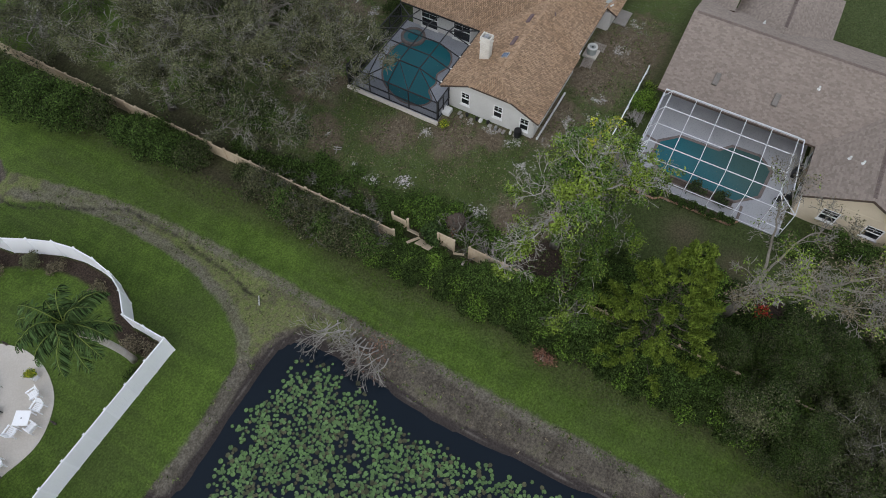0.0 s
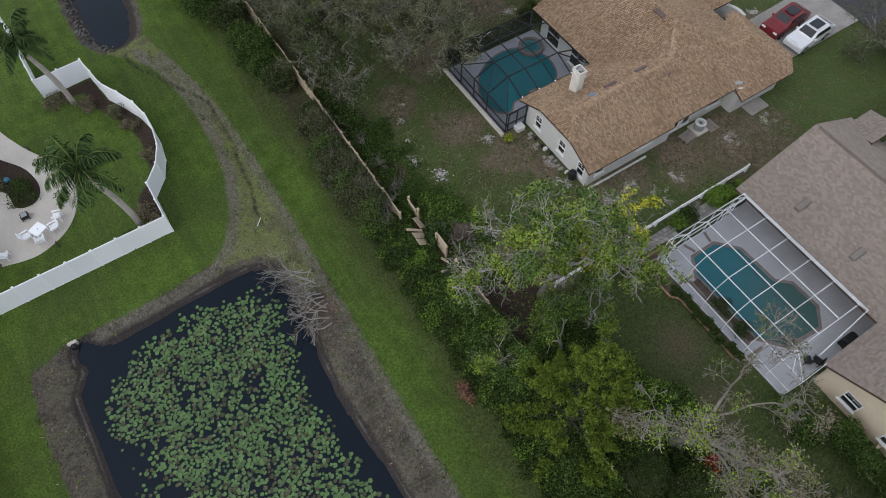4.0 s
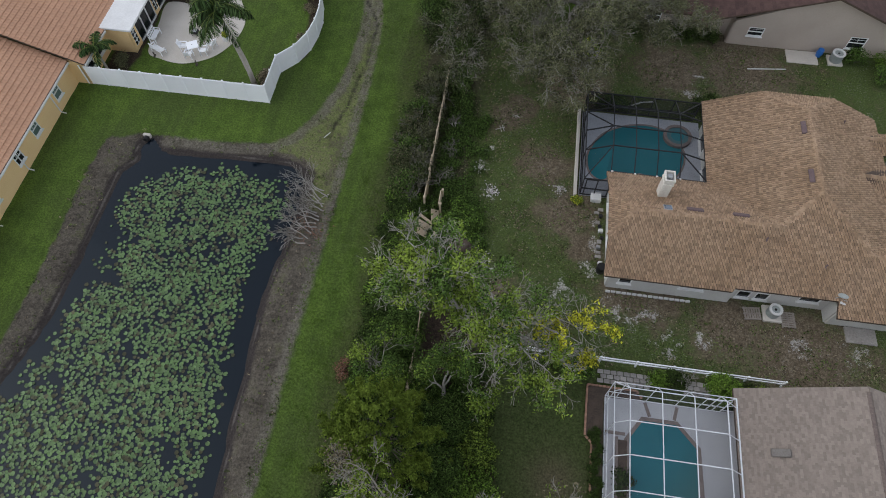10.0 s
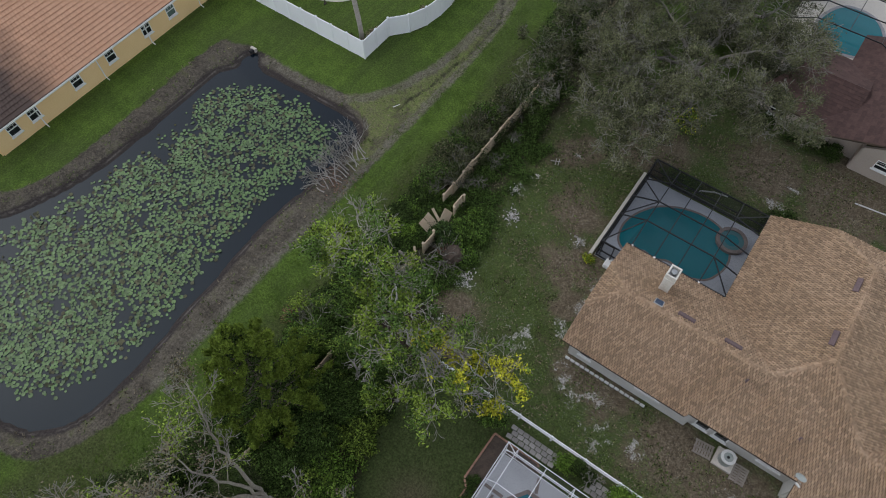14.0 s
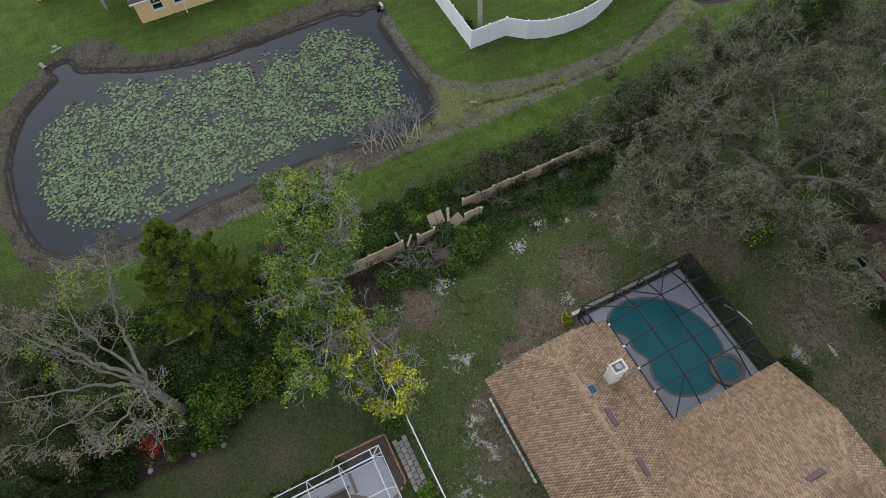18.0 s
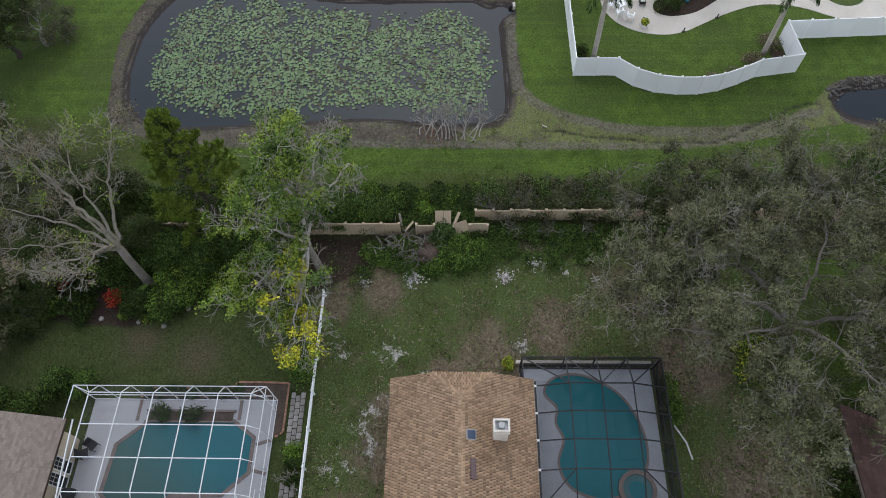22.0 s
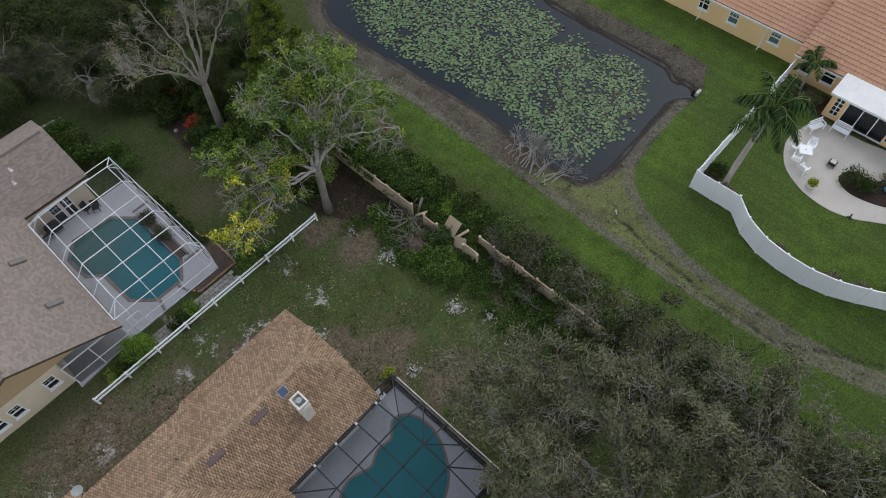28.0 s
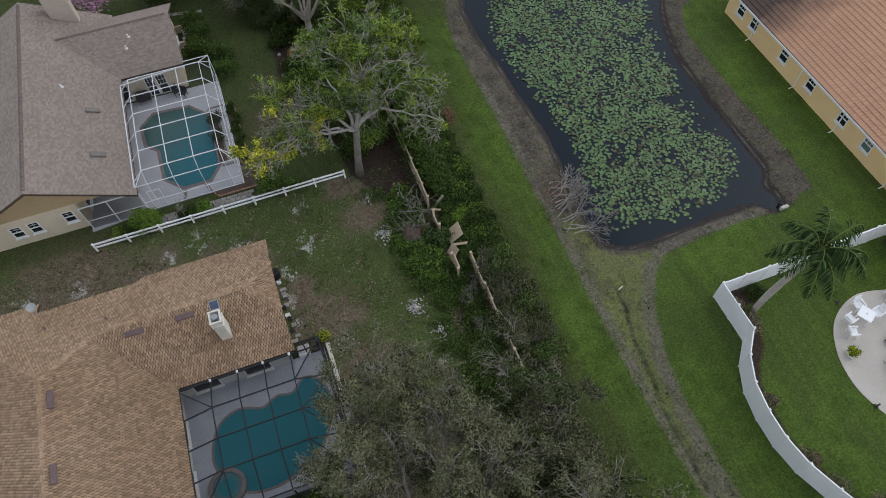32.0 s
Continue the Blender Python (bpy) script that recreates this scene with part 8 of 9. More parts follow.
# more oaks behind the houses and beyond the pond
OAKS = ((4.8, 30.8, 0.8, 9), (10.4, 28.4, 0.85, 10), (5.2, 35, 1.15, 12), (10.6, 31.5, 0.9, 13), (-1.5, 42, 1.2, 14), (5.8, 43, 1.2, 15),
        (5.8, -29.0, 0.95, 16), (-3.6, -27.8, 0.85, 17), (-7.4, -29.2, 0.8, 31), (9.0, -35.5, 0.95, 20), (-23, -33.5, 0.7, 27), (-29, -37, 0.9, 29), (38.5, -6, 1.0, 22), (37, 15, 0.9, 23))
kinds = []
for k in range(4):
    ob = tree("oak_tree", 0, 0, "grey-green oak with pale twisted limbs and small leaves", 100 + k, trunk=1.5, radius=0.36, depth=6, spread=0.8, kids=3, direction=(0.1 * (k - 1.5), 0.08 * k - 0.1, 1), shrink=0.84, sets=(("leaf_olive", 16, 0.20, 0.095, 0.56),), lift=0.02, twist=0.3, group="oaks along the fence", levels=(0, 1), reach=4.3, tall=6.6)
    kinds.append(ob)
orng = random.Random(9)
used = set()
for k, (ox, oy, sc, sd_) in enumerate(OAKS):
    src = kinds[k % 4]
    g = float(height(np.array([ox]), np.array([oy]))[0])
    m = Matrix.LocRotScale((ox, oy, g - 0.05), Euler((0, 0, orng.uniform(0, 6.28))), (sc, sc, sc * orng.uniform(0.85, 1.0)))
    if k % 4 not in used:
        used.add(k % 4)
        src.matrix_basis = m
    else:
        ob = copy_thing(src, Matrix())
        ob.matrix_basis = m

# broad-leaved plants at the foot of the bare tree
for k, (bx, by, hh) in enumerate(((0.2, -15.3, 1.3), (0.6, -16.8, 1.5), (2.0, -16.8, 0.9), (1.5, -15.6, 0.9), (-0.9, -13.2, 1.4), (0.9, -17.9, 1.2), (0.2, -22.4, 1.0), (-0.6, -11.0, 1.3))):
    r = random.Random(900 + k)
    ob = thing("broad_leaf_plant", "lush green broad-leaved plant in the garden bed", "plant", "broad-leaved plants", at=(bx, by, 0.1))
    stems, blades = MB(), []
    for i in range(16):
        a, rise = r.uniform(0, 6.283), r.uniform(0.5, 1.3)
        d = Vector((math.cos(a) * math.cos(rise), math.sin(a) * math.cos(rise), math.sin(rise)))
        base = d * hh * r.uniform(0.5, 1.0)
        stems.tube([(0, 0, 0), tuple(base)], [0.02, 0.012], 4, cap=False)
        out = (d + Vector((0, 0, -0.9))).normalized()
        side = out.cross(Vector((0, 0, 1))).normalized()
        ln = r.uniform(0.4, 0.7)
        blades.append([tuple(base), tuple(base + out * ln * 0.5 + side * ln * 0.24), tuple(base + out * ln), tuple(base + out * ln * 0.5 - side * ln * 0.24)])
    part("stems", stems, M["crownshaft"], ob, kind="stuff")
    part("foliage", quads("leaf", np.array(blades), M["leaf_mid" if k % 2 else "leaf_bright"]), None, ob)

# dense dark trees beyond the south garden
dusky = []
for k in range(2):
    dusky.append(tree("dark_tree", 0, 0, "dense dark green tree at the far end of the gardens", 160 + k, trunk=1.6, radius=0.26, depth=5, spread=0.74, kids=4, bark="bark_dark", sets=(("leaf_dark", 20, 0.30, 0.13, 0.75), ("leaf_olive", 10, 0.30, 0.12, 0.5)), lift=0.04, twist=0.24, group="dark trees", reach=3.2, tall=6.4))
for k, (ox, oy, sc) in enumerate(((-4.6, -33.0, 1.1), (1.4, -32.0, 1.0), (-9.6, -33.0, 1.0), (-13.6, -36.0, 1.1), (-2.0, -37.5, 1.2), (5.6, -36.5, 1.1), (-8.6, -38.5, 1.2), (-21.5, -35.5, 1.0), (11.6, -32.2, 0.8), (0.2, -25.0, 0.62), (3.0, -27.4, 0.7), (-1.6, -22.6, 0.7), (-2.2, -19.4, 0.55), (-6.6, -24.6, 0.6))):
    m = Matrix.LocRotScale((ox, oy, 0.0), Euler((0, 0, orng.uniform(0, 6.28))), (sc, sc, sc))
    if k < 2:
        dusky[k].matrix_basis = m
    else:
        copy_thing(dusky[k % 2], Matrix()).matrix_basis = m

# hedge and brush along the fence
hrng = random.Random(31)
for k in range(28):
    yy = 4.0 - 1.02 * k
    for col in range(2):
        leaf = ("leaf_mid", "leaf_bright", "leaf_mid", "leaf_dark")[(k * 2 + col) % 4]
        shrub("hedge_bush", (-5.0, -6.2)[col] + hrng.uniform(-0.25, 0.25), yy + 0.5 * col, "leafy green bush overgrowing the beige fence", 200 + 2 * k + col, 1.15, 1.0, (1.75, 1.1)[col] * hrng.uniform(0.75, 1.15) * (0.45 if yy > -1.2 and col == 0 else 1), ((leaf, 7, 0.12, 0.12), ("leaf_dark", 6, 0.12, 0.115)), group="hedge along the fence", lumps=17)
for k in range(30):
    yy = -3.6 - 1.0 * k
    if -13.0 < yy < -10.4:
        continue
    shrub("hedge_bush", (-4.55 if yy > -5.0 else -4.3 if yy > -10.0 else -3.95) + hrng.uniform(-0.15, 0.15), yy, "tall green bush hanging over the beige fence", 750 + k, 1.0, 0.95, (2.35 if -13.0 < yy < -5.0 else 1.7) + hrng.uniform(-0.2, 0.35), (("leaf_mid" if k % 3 else "leaf_bright", 6, 0.12, 0.12), ("leaf_dark", 6, 0.12, 0.115)), group="hedge along the fence", lumps=15)
for k in range(9):
    yy = 5.4 + 1.2 * k
    shrub("brush", -6.2 + hrng.uniform(-0.5, 0.4), yy, "dry grey-brown brush beside the fence", 260 + k, 1.2, 1.0, 1.5 + hrng.uniform(-0.3, 0.5), (("leaf_olive" if k % 3 else "leaf_mid", 6, 0.18, 0.12), ("leaf_dark", 4, 0.18, 0.12), ("leaf_tan", 2, 0.2, 0.10)), stems=16, bark="twig", group="brush along the fence", lumps=16)
for k in range(11):
    tree("dead_shrub", -5.9 + hrng.uniform(-0.9, 1.3), 5.3 + 1.0 * k, "tangled leafless grey shrub against the fence", 500 + k, trunk=0.5, radius=0.05, depth=4, spread=0.6, kids=3, bark="bark_grey", sets=(), shrink=0.85, lift=0.02, category="shrub", group="leafless shrubs", reach=1.3 + 0.05 * (k % 5), tall=1.9 + 0.15 * (k % 4))
for k in range(9):
    yy = 6.4 + 1.3 * k
    shrub("brush", -5.45 + hrng.uniform(-0.35, 0.25), yy, "grey-green brush leaning over the fence top", 700 + k, 1.0, 0.95, 1.55 + hrng.uniform(-0.3, 0.4), (("leaf_olive", 6, 0.18, 0.12), ("leaf_oak" if k % 2 else "leaf_dark", 5, 0.18, 0.12)), stems=14, bark="twig_pale", group="brush along the fence", lumps=13)
for k in range(14):
    yy = 4.6 + 1.1 * k
    shrub("undergrowth", -3.3 + hrng.uniform(-0.4, 0.4), yy, "low green undergrowth inside the fence", 280 + k, 1.0, 0.9, 0.55 + hrng.uniform(-0.2, 0.3), (("leaf_dark", 4, 0.14, 0.12), ("leaf_mid", 3, 0.15, 0.12)), group="undergrowth inside the fence", lumps=12)
for k, (bx, by, rr, hh) in enumerate(((-6.0, 21.4, 1.2, 1.9), (-6.2, 23.2, 1.4, 2.2), (-6.3, 25.2, 1.5, 2.3), (-6.4, 27.4, 1.3, 1.9), (-6.5, 30.4, 1.6, 2.4), (-7.3, 32.5, 2.0, 3.2), (-7.8, 35.2, 2.3, 3.5), (-8.0, 38.2, 2.2, 3.3), (-7.7, 41.0, 2.2, 3.3))):
    shrub("bush", bx, by, "dense dark green bush at the boundary fence", 300 + k, rr, rr, hh, (("leaf_dark", 7, 0.16, 0.14), ("leaf_mid" if k % 4 else "leaf_olive", 6, 0.17, 0.13)), group="dark bushes", lumps=32)
shrub("bush", 16.2, -7.0, "round bright green bush by the rail fence", 330, 0.95, 0.9, 1.6, (("leaf_bright", 7, 0.11, 0.11),), lumps=22)
shrub("bush", 7.0, -6.9, "leafy green bush beside the rail fence", 331, 1.0, 0.9, 1.7, (("leaf_mid", 5, 0.13, 0.12), ("leaf_bright", 2, 0.13, 0.12)), lumps=18)
shrub("bush", 5.6, -6.6, "small leafy bush at the rail fence", 329, 0.6, 0.5, 0.9, (("leaf_mid", 5, 0.12, 0.11), ("leaf_bright", 3, 0.12, 0.11)), lumps=11)
shrub("bush", 12.2, -6.9, "small green bush beside the paver path", 332, 0.6, 0.5, 0.9, (("leaf_bright", 4, 0.12, 0.11),), lumps=12)
shrub("bush", 13.2, -6.8, "dark green bush by the rail fence", 333, 0.7, 0.6, 1.1, (("leaf_dark", 5, 0.12, 0.11),), lumps=14)
shrub("bush", 17.5, -6.8, "low dark bush in front of the porch screen", 334, 0.9, 0.6, 0.7, (("leaf_dark", 4, 0.12, 0.1),), lumps=12)
shrub("bush", 18.4, -7.0, "yellow-green low bush near the house wall", 335, 0.6, 0.5, 0.7, (("leaf_lime", 3, 0.12, 0.1),), lumps=10)
shrub("bush", 8.2, -20.8, "round green bush at the cage corner", 336, 0.9, 0.9, 1.5, (("leaf_mid", 6, 0.12, 0.11),), lumps=18)
tree("bare_shrub", 14.0, -6.9, "leafless grey shrub beside the paver path", 337, trunk=0.5, radius=0.05, depth=4, spread=0.6, kids=3, bark="bark_dead", sets=(), shrink=0.8, lift=0.03, category="shrub")
shrub("bush", 16.3, 16.5, "dark green bush at the corner of the pool cage", 338, 1.1, 1.0, 1.6, (("leaf_dark", 6, 0.13, 0.12),), lumps=18)
shrub("bush", 8.8, 16.2, "low green hedge outside the dark pool cage", 339, 2.0, 0.6, 0.9, (("leaf_mid", 4, 0.12, 0.11), ("leaf_lime", 1, 0.13, 0.1)), lumps=18)
shrub("bush", 6.4, 6.2, "small yellow-green bush at the cage corner", 340, 0.4, 0.4, 0.6, (("leaf_yellow", 2, 0.1, 0.09), ("leaf_lime", 3, 0.1, 0.09)), lumps=8)
shrub("bush", 6.1, 21.6, "yellow-leaved vine bush at the foot of an oak", 341, 1.6, 1.3, 1.6, (("leaf_yellow", 2, 0.14, 0.11), ("leaf_bright", 4, 0.14, 0.12), ("leaf_dark", 3, 0.14, 0.12)), lumps=16)
shrub("bush", 0.2, -20.9, "dark green bush behind the red-leaved bush", 347, 1.1, 1.0, 2.1, (("leaf_dark", 8, 0.15, 0.13), ("leaf_mid", 4, 0.15, 0.12)), lumps=20)
shrub("red_bush", 1.9, -20.6, "bush with bright red leaves in the garden bed", 342, 0.5, 0.5, 0.9, (("leaf_red", 4, 0.13, 0.13), ("leaf_mid", 1, 0.13, 0.12)), lumps=9)
for k, (bx, by, rr, hh) in enumerate(((-1.6, -24.0, 1.6, 2.2), (-2.2, -27.0, 1.8, 2.6), (0.6, -26.2, 1.5, 1.8), (-0.4, -29.4, 1.8, 2.6), (2.4, -29.6, 1.6, 2.2), (-5.4, -25.0, 1.6, 2.4), (-5.6, -22.8, 1.3, 1.8), (-6.6, -25.6, 1.6, 2.6), (-7.2, -28.2, 1.9, 3.2), (-5.2, -29.4, 1.9, 3.0), (-4.0, -26.6, 1.6, 2.6))):
    shrub("bush", bx, by, "dense dark green bush in the shaded garden corner", 350 + k, rr, rr, hh, (("leaf_dark", 8, 0.16, 0.12), ("leaf_olive", 6, 0.16, 0.12)), group="dark bushes", lumps=26)
shrub("red_bush", 1.2, -24.2, "small bush with dark red leaves in the garden bed", 345, 0.4, 0.4, 0.8, (("leaf_red", 3, 0.12, 0.11), ("leaf_dark", 3, 0.12, 0.11)), lumps=8)
for k, (bx, by, rr, hh) in enumerate(((-2.2, -12.4, 1.5, 3.2), (-1.0, -14.6, 1.4, 2.6), (-1.4, -17.2, 1.5, 2.4), (-5.0, -12.2, 1.4, 2.6), (-5.2, -16.6, 1.4, 2.4), (-0.6, -11.6, 1.3, 2.6), (-5.2, -7.4, 1.3, 2.4), (0.2, -8.6, 1.1, 1.6))):
    shrub("bush", bx, by, "tall dark green bush in the crowded garden bed", 380 + k, rr, rr, hh, (("leaf_dark", 7, 0.15, 0.12), ("leaf_mid", 6, 0.15, 0.12)), group="dark bushes", lumps=26)
for k, (bx, by) in enumerate(((9.7, -23.6), (9.5, -25.4), (9.8, -27.2), (8.2, -22.2))):
    shrub("bush", bx, by, "dark green bush against the beige house wall", 395 + k, 1.0, 1.0, 1.9, (("leaf_dark", 7, 0.14, 0.12), ("leaf_mid", 5, 0.14, 0.12)), group="dark bushes", lumps=20)
shrub("dry_bush", -7.9, -9.0, "rusty brown dried bush on the grass strip", 343, 0.65, 0.65, 0.8, (("leaf_rust", 3, 0.12, 0.1),), lumps=10, bark="bark_grey")
for k in range(58):
    by = hrng.uniform(-35, -8.0)
    edge_x = 1.2 + 0.16 * (-by - 8) if by > -22 else 3.2
    bx = hrng.uniform(-2.4, edge_x)
    if math.hypot(bx - 2.1, by + 20.6) < 1.1:
        bx -= 2.4
    leaf = ("leaf_dark", "leaf_mid", "leaf_bright", "leaf_dark", "leaf_lime", "leaf_mid")[k % 6]
    shrub("bed_plant", bx, by, "leafy plant in the shaded garden bed", 550 + k, 0.8 + hrng.uniform(0, 0.5), 0.8 + hrng.uniform(0, 0.5), 0.7 + hrng.uniform(0, 0.9), ((leaf, 6, 0.14, 0.15), ("leaf_dark", 5, 0.14, 0.12)), group="bed plants", category="plant", lumps=11, stems=5)
for k, (bx, by) in enumerate(((3.6, -18.6), (3.9, -16.8), (3.2, -22.6), (2.9, -24.4), (2.6, -15.4), (3.4, -21.2))):
    solid("garden_stone", MB().ball((bx, by, 0.2), 0.18, 0.8, 8, 0.25, hrng), M["rock"], "pale stone ornament at the edge of the bed", "stone", "bed stones")
for k, (bx, by) in enumerate(((3.1, -19.8), (3.3, -18.0), (2.9, -23.2))):
    shrub("flower_clump", bx, by, "round pale green clump at the bed edge", 620 + k, 0.35, 0.35, 0.4, (("leaf_lime", 5, 0.08, 0.09),), lumps=7, stems=3, category="plant", group="flower clumps")
for k, (bx, by, rr, hh, leaf) in enumerate(((-27.1, 21.2, 0.95, 1.1, "leaf_dark"), (-26.9, 22.3, 0.7, 0.8, "leaf_dark"), (-30.2, 24.2, 1.2, 1.2, "leaf_olive"), (-29.0, 23.6, 0.9, 0.9, "leaf_oak"), (-29.9, 26.0, 0.7, 1.0, "leaf_mid"), (-18.2, 23.5, 0.6, 0.7, "leaf_tan"), (-18.6, 25.5, 0.6, 0.8, "leaf_oak"), (-20.4, 27.4, 0.8, 0.8, "leaf_tan"), (-18.0, 20.0, 0.5, 0.6, "leaf_tan"), (-19.9, 15.0, 0.7, 0.6, "straw"), (-19.7, 13.5, 0.6, 0.5, "straw"), (-21.6, 13.4, 0.6, 0.5, "leaf_dark"), (-22.3, 29.2, 0.9, 0.8, "leaf_tan"), (-32.4, 15.0, 0.8, 0.9, "leaf_oak"))):
    shrub("garden_plant", bx, by, "garden shrub in the mulch bed", 400 + k, rr, rr, hh, ((leaf, 4, 0.13, 0.11),), group="garden shrubs", lumps=12, stems=6)
shrub("pot_plant", -24.65, 19.05, "yellow-green flowering plant in a white trough", 399, 0.28, 0.32, 0.45, (("leaf_yellow", 3, 0.08, 0.1), ("leaf_bright", 3, 0.08, 0.1)), lumps=7, stems=4, category="plant", z=0.36)
for k, (bx, by) in enumerate(((11.0, 25.0), (12.5, 25.0), (14, 25.1), (15.5, 25.0), (17.0, 24.9))):
    shrub("foundation_hedge", bx, by, "dark clipped hedge against the cream house", 420 + k, 1.0, 0.8, 1.3, (("leaf_dark", 5, 0.12, 0.12),), group="foundation hedge", lumps=14)
for k, (bx, by, leaf) in enumerate(((29.2, 24.0, "leaf_mid"), (31.5, 23.6, "leaf_bright"), (32.6, 22.6, "leaf_lime"), (31.0, 22.2, "leaf_mid"))):
    shrub("bush", bx, by, "green bush beside the cream house", 430 + k, 0.9, 0.9, 1.4, ((leaf, 5, 0.13, 0.12),), lumps=13)
shrub("planter_shrub", 10.05, -13.5, "shrub growing in the pool-side planter", 440, 0.5, 0.9, 1.0, (("leaf_dark", 4, 0.13, 0.12),), lumps=9)
shrub("planter_shrub", 10.0, -15.6, "dark shrub in the pool-side planter", 441, 0.5, 0.7, 1.0, (("leaf_dark", 4, 0.13, 0.12),), lumps=9)
tree("blossom_tree", 18.2, -33.2, "small tree covered in pink blossom", 450, trunk=1.8, radius=0.16, depth=4, spread=0.7, bark="bark_dark", sets=(("leaf_pink", 14, 0.3, 0.16, 1.0),), shrink=0.8)

# dead branches in the pond, root ball and rubble by the gap
dead = thing("dead_branches", "bleached dead tree lying at the pond edge", "dead tree", at=(-12.3, 2.2, -0.12))
mb = MB()
dr = random.Random(77)
mb3 = MB()
for k in range(17):
    a, v = math.pi + dr.gauss(-0.15, 0.5), -2.3 + 4.7 * k / 16
    limbs = skeleton(dr, (dr.uniform(-0.25, 0.3) + 0.1 * v, v, dr.uniform(0, 0.15)), (math.cos(a), math.sin(a), dr.uniform(0.15, 0.8) if v < 1.2 else dr.uniform(0.0, 0.25)), dr.uniform(0.9, 1.5), 0.06, 3, 0.45, 0.16, 0.74, 3, 0.0)
    for tgt, keep in ((mb, lambda lv: lv > 1), (mb3, lambda lv: lv < 2)):
        mb2 = wood([b for b in limbs if keep(b[2])], 5)
        tgt.add(mb2.v, mb2.f)
part("branching", mb, M["bark_dead"], dead, kind="stuff")
part("branching", mb3, M["twig_dead"], dead, kind="stuff")
q = np.random.RandomState(5)
sp = [(q.normal(-0.3, 0.8), q.normal(-1.2, 0.9), abs(q.normal(0.2, 0.2))) for _ in range(120)]
part("dry_leaves", quads("leaf", leaves_at(q, sp, 4, 0.12, 0.1), M["leaf_rust"]), None, dead)
root = thing("uprooted_stump", "uprooted stump with tangled grey roots by the gap", "stump", at=(-1.4, 0.6, 0.2))
part("root_ball", MB().ball((0, 0.3, 0.35), 0.75, 0.7, 14, 0.18, dr), M["soil"], root)
mb = MB()
for k in range(16):
    a = dr.uniform(0, 6.28)
    limbs = skeleton(dr, (dr.uniform(-0.5, 0.5), dr.uniform(-0.5, 0.3), 0.3), (math.cos(a), math.sin(a) - 0.3, dr.uniform(0.2, 1.2)), dr.uniform(0.5, 1.0), 0.04, 2, 0.5, 0.2, 0.7, 2, 0.0)
    mb2 = wood(limbs, 5)
    mb.add(mb2.v, mb2.f)
part("roots", mb, M["twig"], root, kind="stuff")
for k in range(9):
    shrub("bed_plant", 8.42 + 0.1 * math.sin(k * 2.1), -16.6 + 0.72 * k, "low dark plant in the bricked bed", 640 + k, 0.34, 0.4, 0.4, (("leaf_dark", 4, 0.08, 0.09), ("leaf_mid", 1, 0.08, 0.08)), lumps=7, stems=3, category="plant", group="bed plants", z=G2)
for k in range(26):
    bx, by = -1.6 + abs(hrng.gauss(0, 0.9)) - 0.8, hrng.uniform(-4.5, 13)
    shrub("weed_patch", bx, by, "low patch of green weeds near the fence", 660 + k, 0.6 + hrng.uniform(0, 0.4), 0.6 + hrng.uniform(0, 0.4), 0.35 + hrng.uniform(0, 0.25), (("leaf_mid", 3, 0.14, 0.10), ("leaf_dark", 2, 0.14, 0.10)), group="weed patches", category="weeds", lumps=8, stems=3)
for k, (bx, by) in enumerate(((-2.2, 1.9), (-2.4, 3.1), (-1.6, 2.6), (-2.0, 4.2), (-0.9, 3.4), (-2.3, -1.4), (-1.2, -2.0), (-1.8, -3.2), (-0.8, 0.2), (-1.9, 0.3), (-0.7, 1.3), (-1.2, 1.6), (-2.2, -0.4))):
    shrub("weed_clump", bx, by, "lush green weeds round the broken fence", 460 + k, 0.8, 0.8, 0.9 if by > 0.5 else 0.45, (("leaf_mid", 4, 0.13, 0.13), ("leaf_bright", 4 if k % 2 else 2, 0.13, 0.12), ("leaf_dark", 2, 0.13, 0.13)), group="weeds at the gap", category="weeds", lumps=10, stems=4)
shrub("bush", -3.0, 1.75, "dark bluish-green leafy bush at the broken fence", 478, 0.75, 0.8, 1.25, (("leaf_dark", 8, 0.13, 0.15), ("leaf_palm", 8, 0.13, 0.16)), lumps=16)
shrub("bush", -5.3, 0.7, "small bright green bush behind the broken fence", 479, 0.6, 0.6, 1.0, (("leaf_bright", 8, 0.12, 0.13),), lumps=12)
for k, (bx, by) in enumerate(((-3.8, 6.2), (-3.7, 7.3), (-3.6, 9.4), (-3.4, 11.6))):
    tree("dead_shrub", bx, by, "tangled leafless grey shrub against the fence", 530 + k, trunk=0.4, radius=0.045, depth=4, spread=0.6, kids=3, bark="bark_grey" if k % 2 else "twig_pale", sets=(), shrink=0.85, lift=0.02, category="shrub", group="leafless shrubs", reach=1.0, tall=1.5)
grill = thing("grill", "dark covered grill standing against the house wall", "grill", at=(15.0, -19.7, G2))
part("body", MB().box(-0.55, -0.28, 0.35, 0.55, 0.28, 0.85, bevel=0.04), M["black"], grill)
part("lid", MB().box(-0.52, -0.26, 0.86, 0.52, 0.26, 1.12, bevel=0.1), M["black"], grill)
for lx, ly in ((-0.5, -0.22), (0.5, -0.22), (-0.5, 0.22), (0.5, 0.22)):
    part("leg", MB().box(lx - 0.03, ly - 0.03, 0, lx + 0.03, ly + 0.03, 0.35), M["metal"], grill)
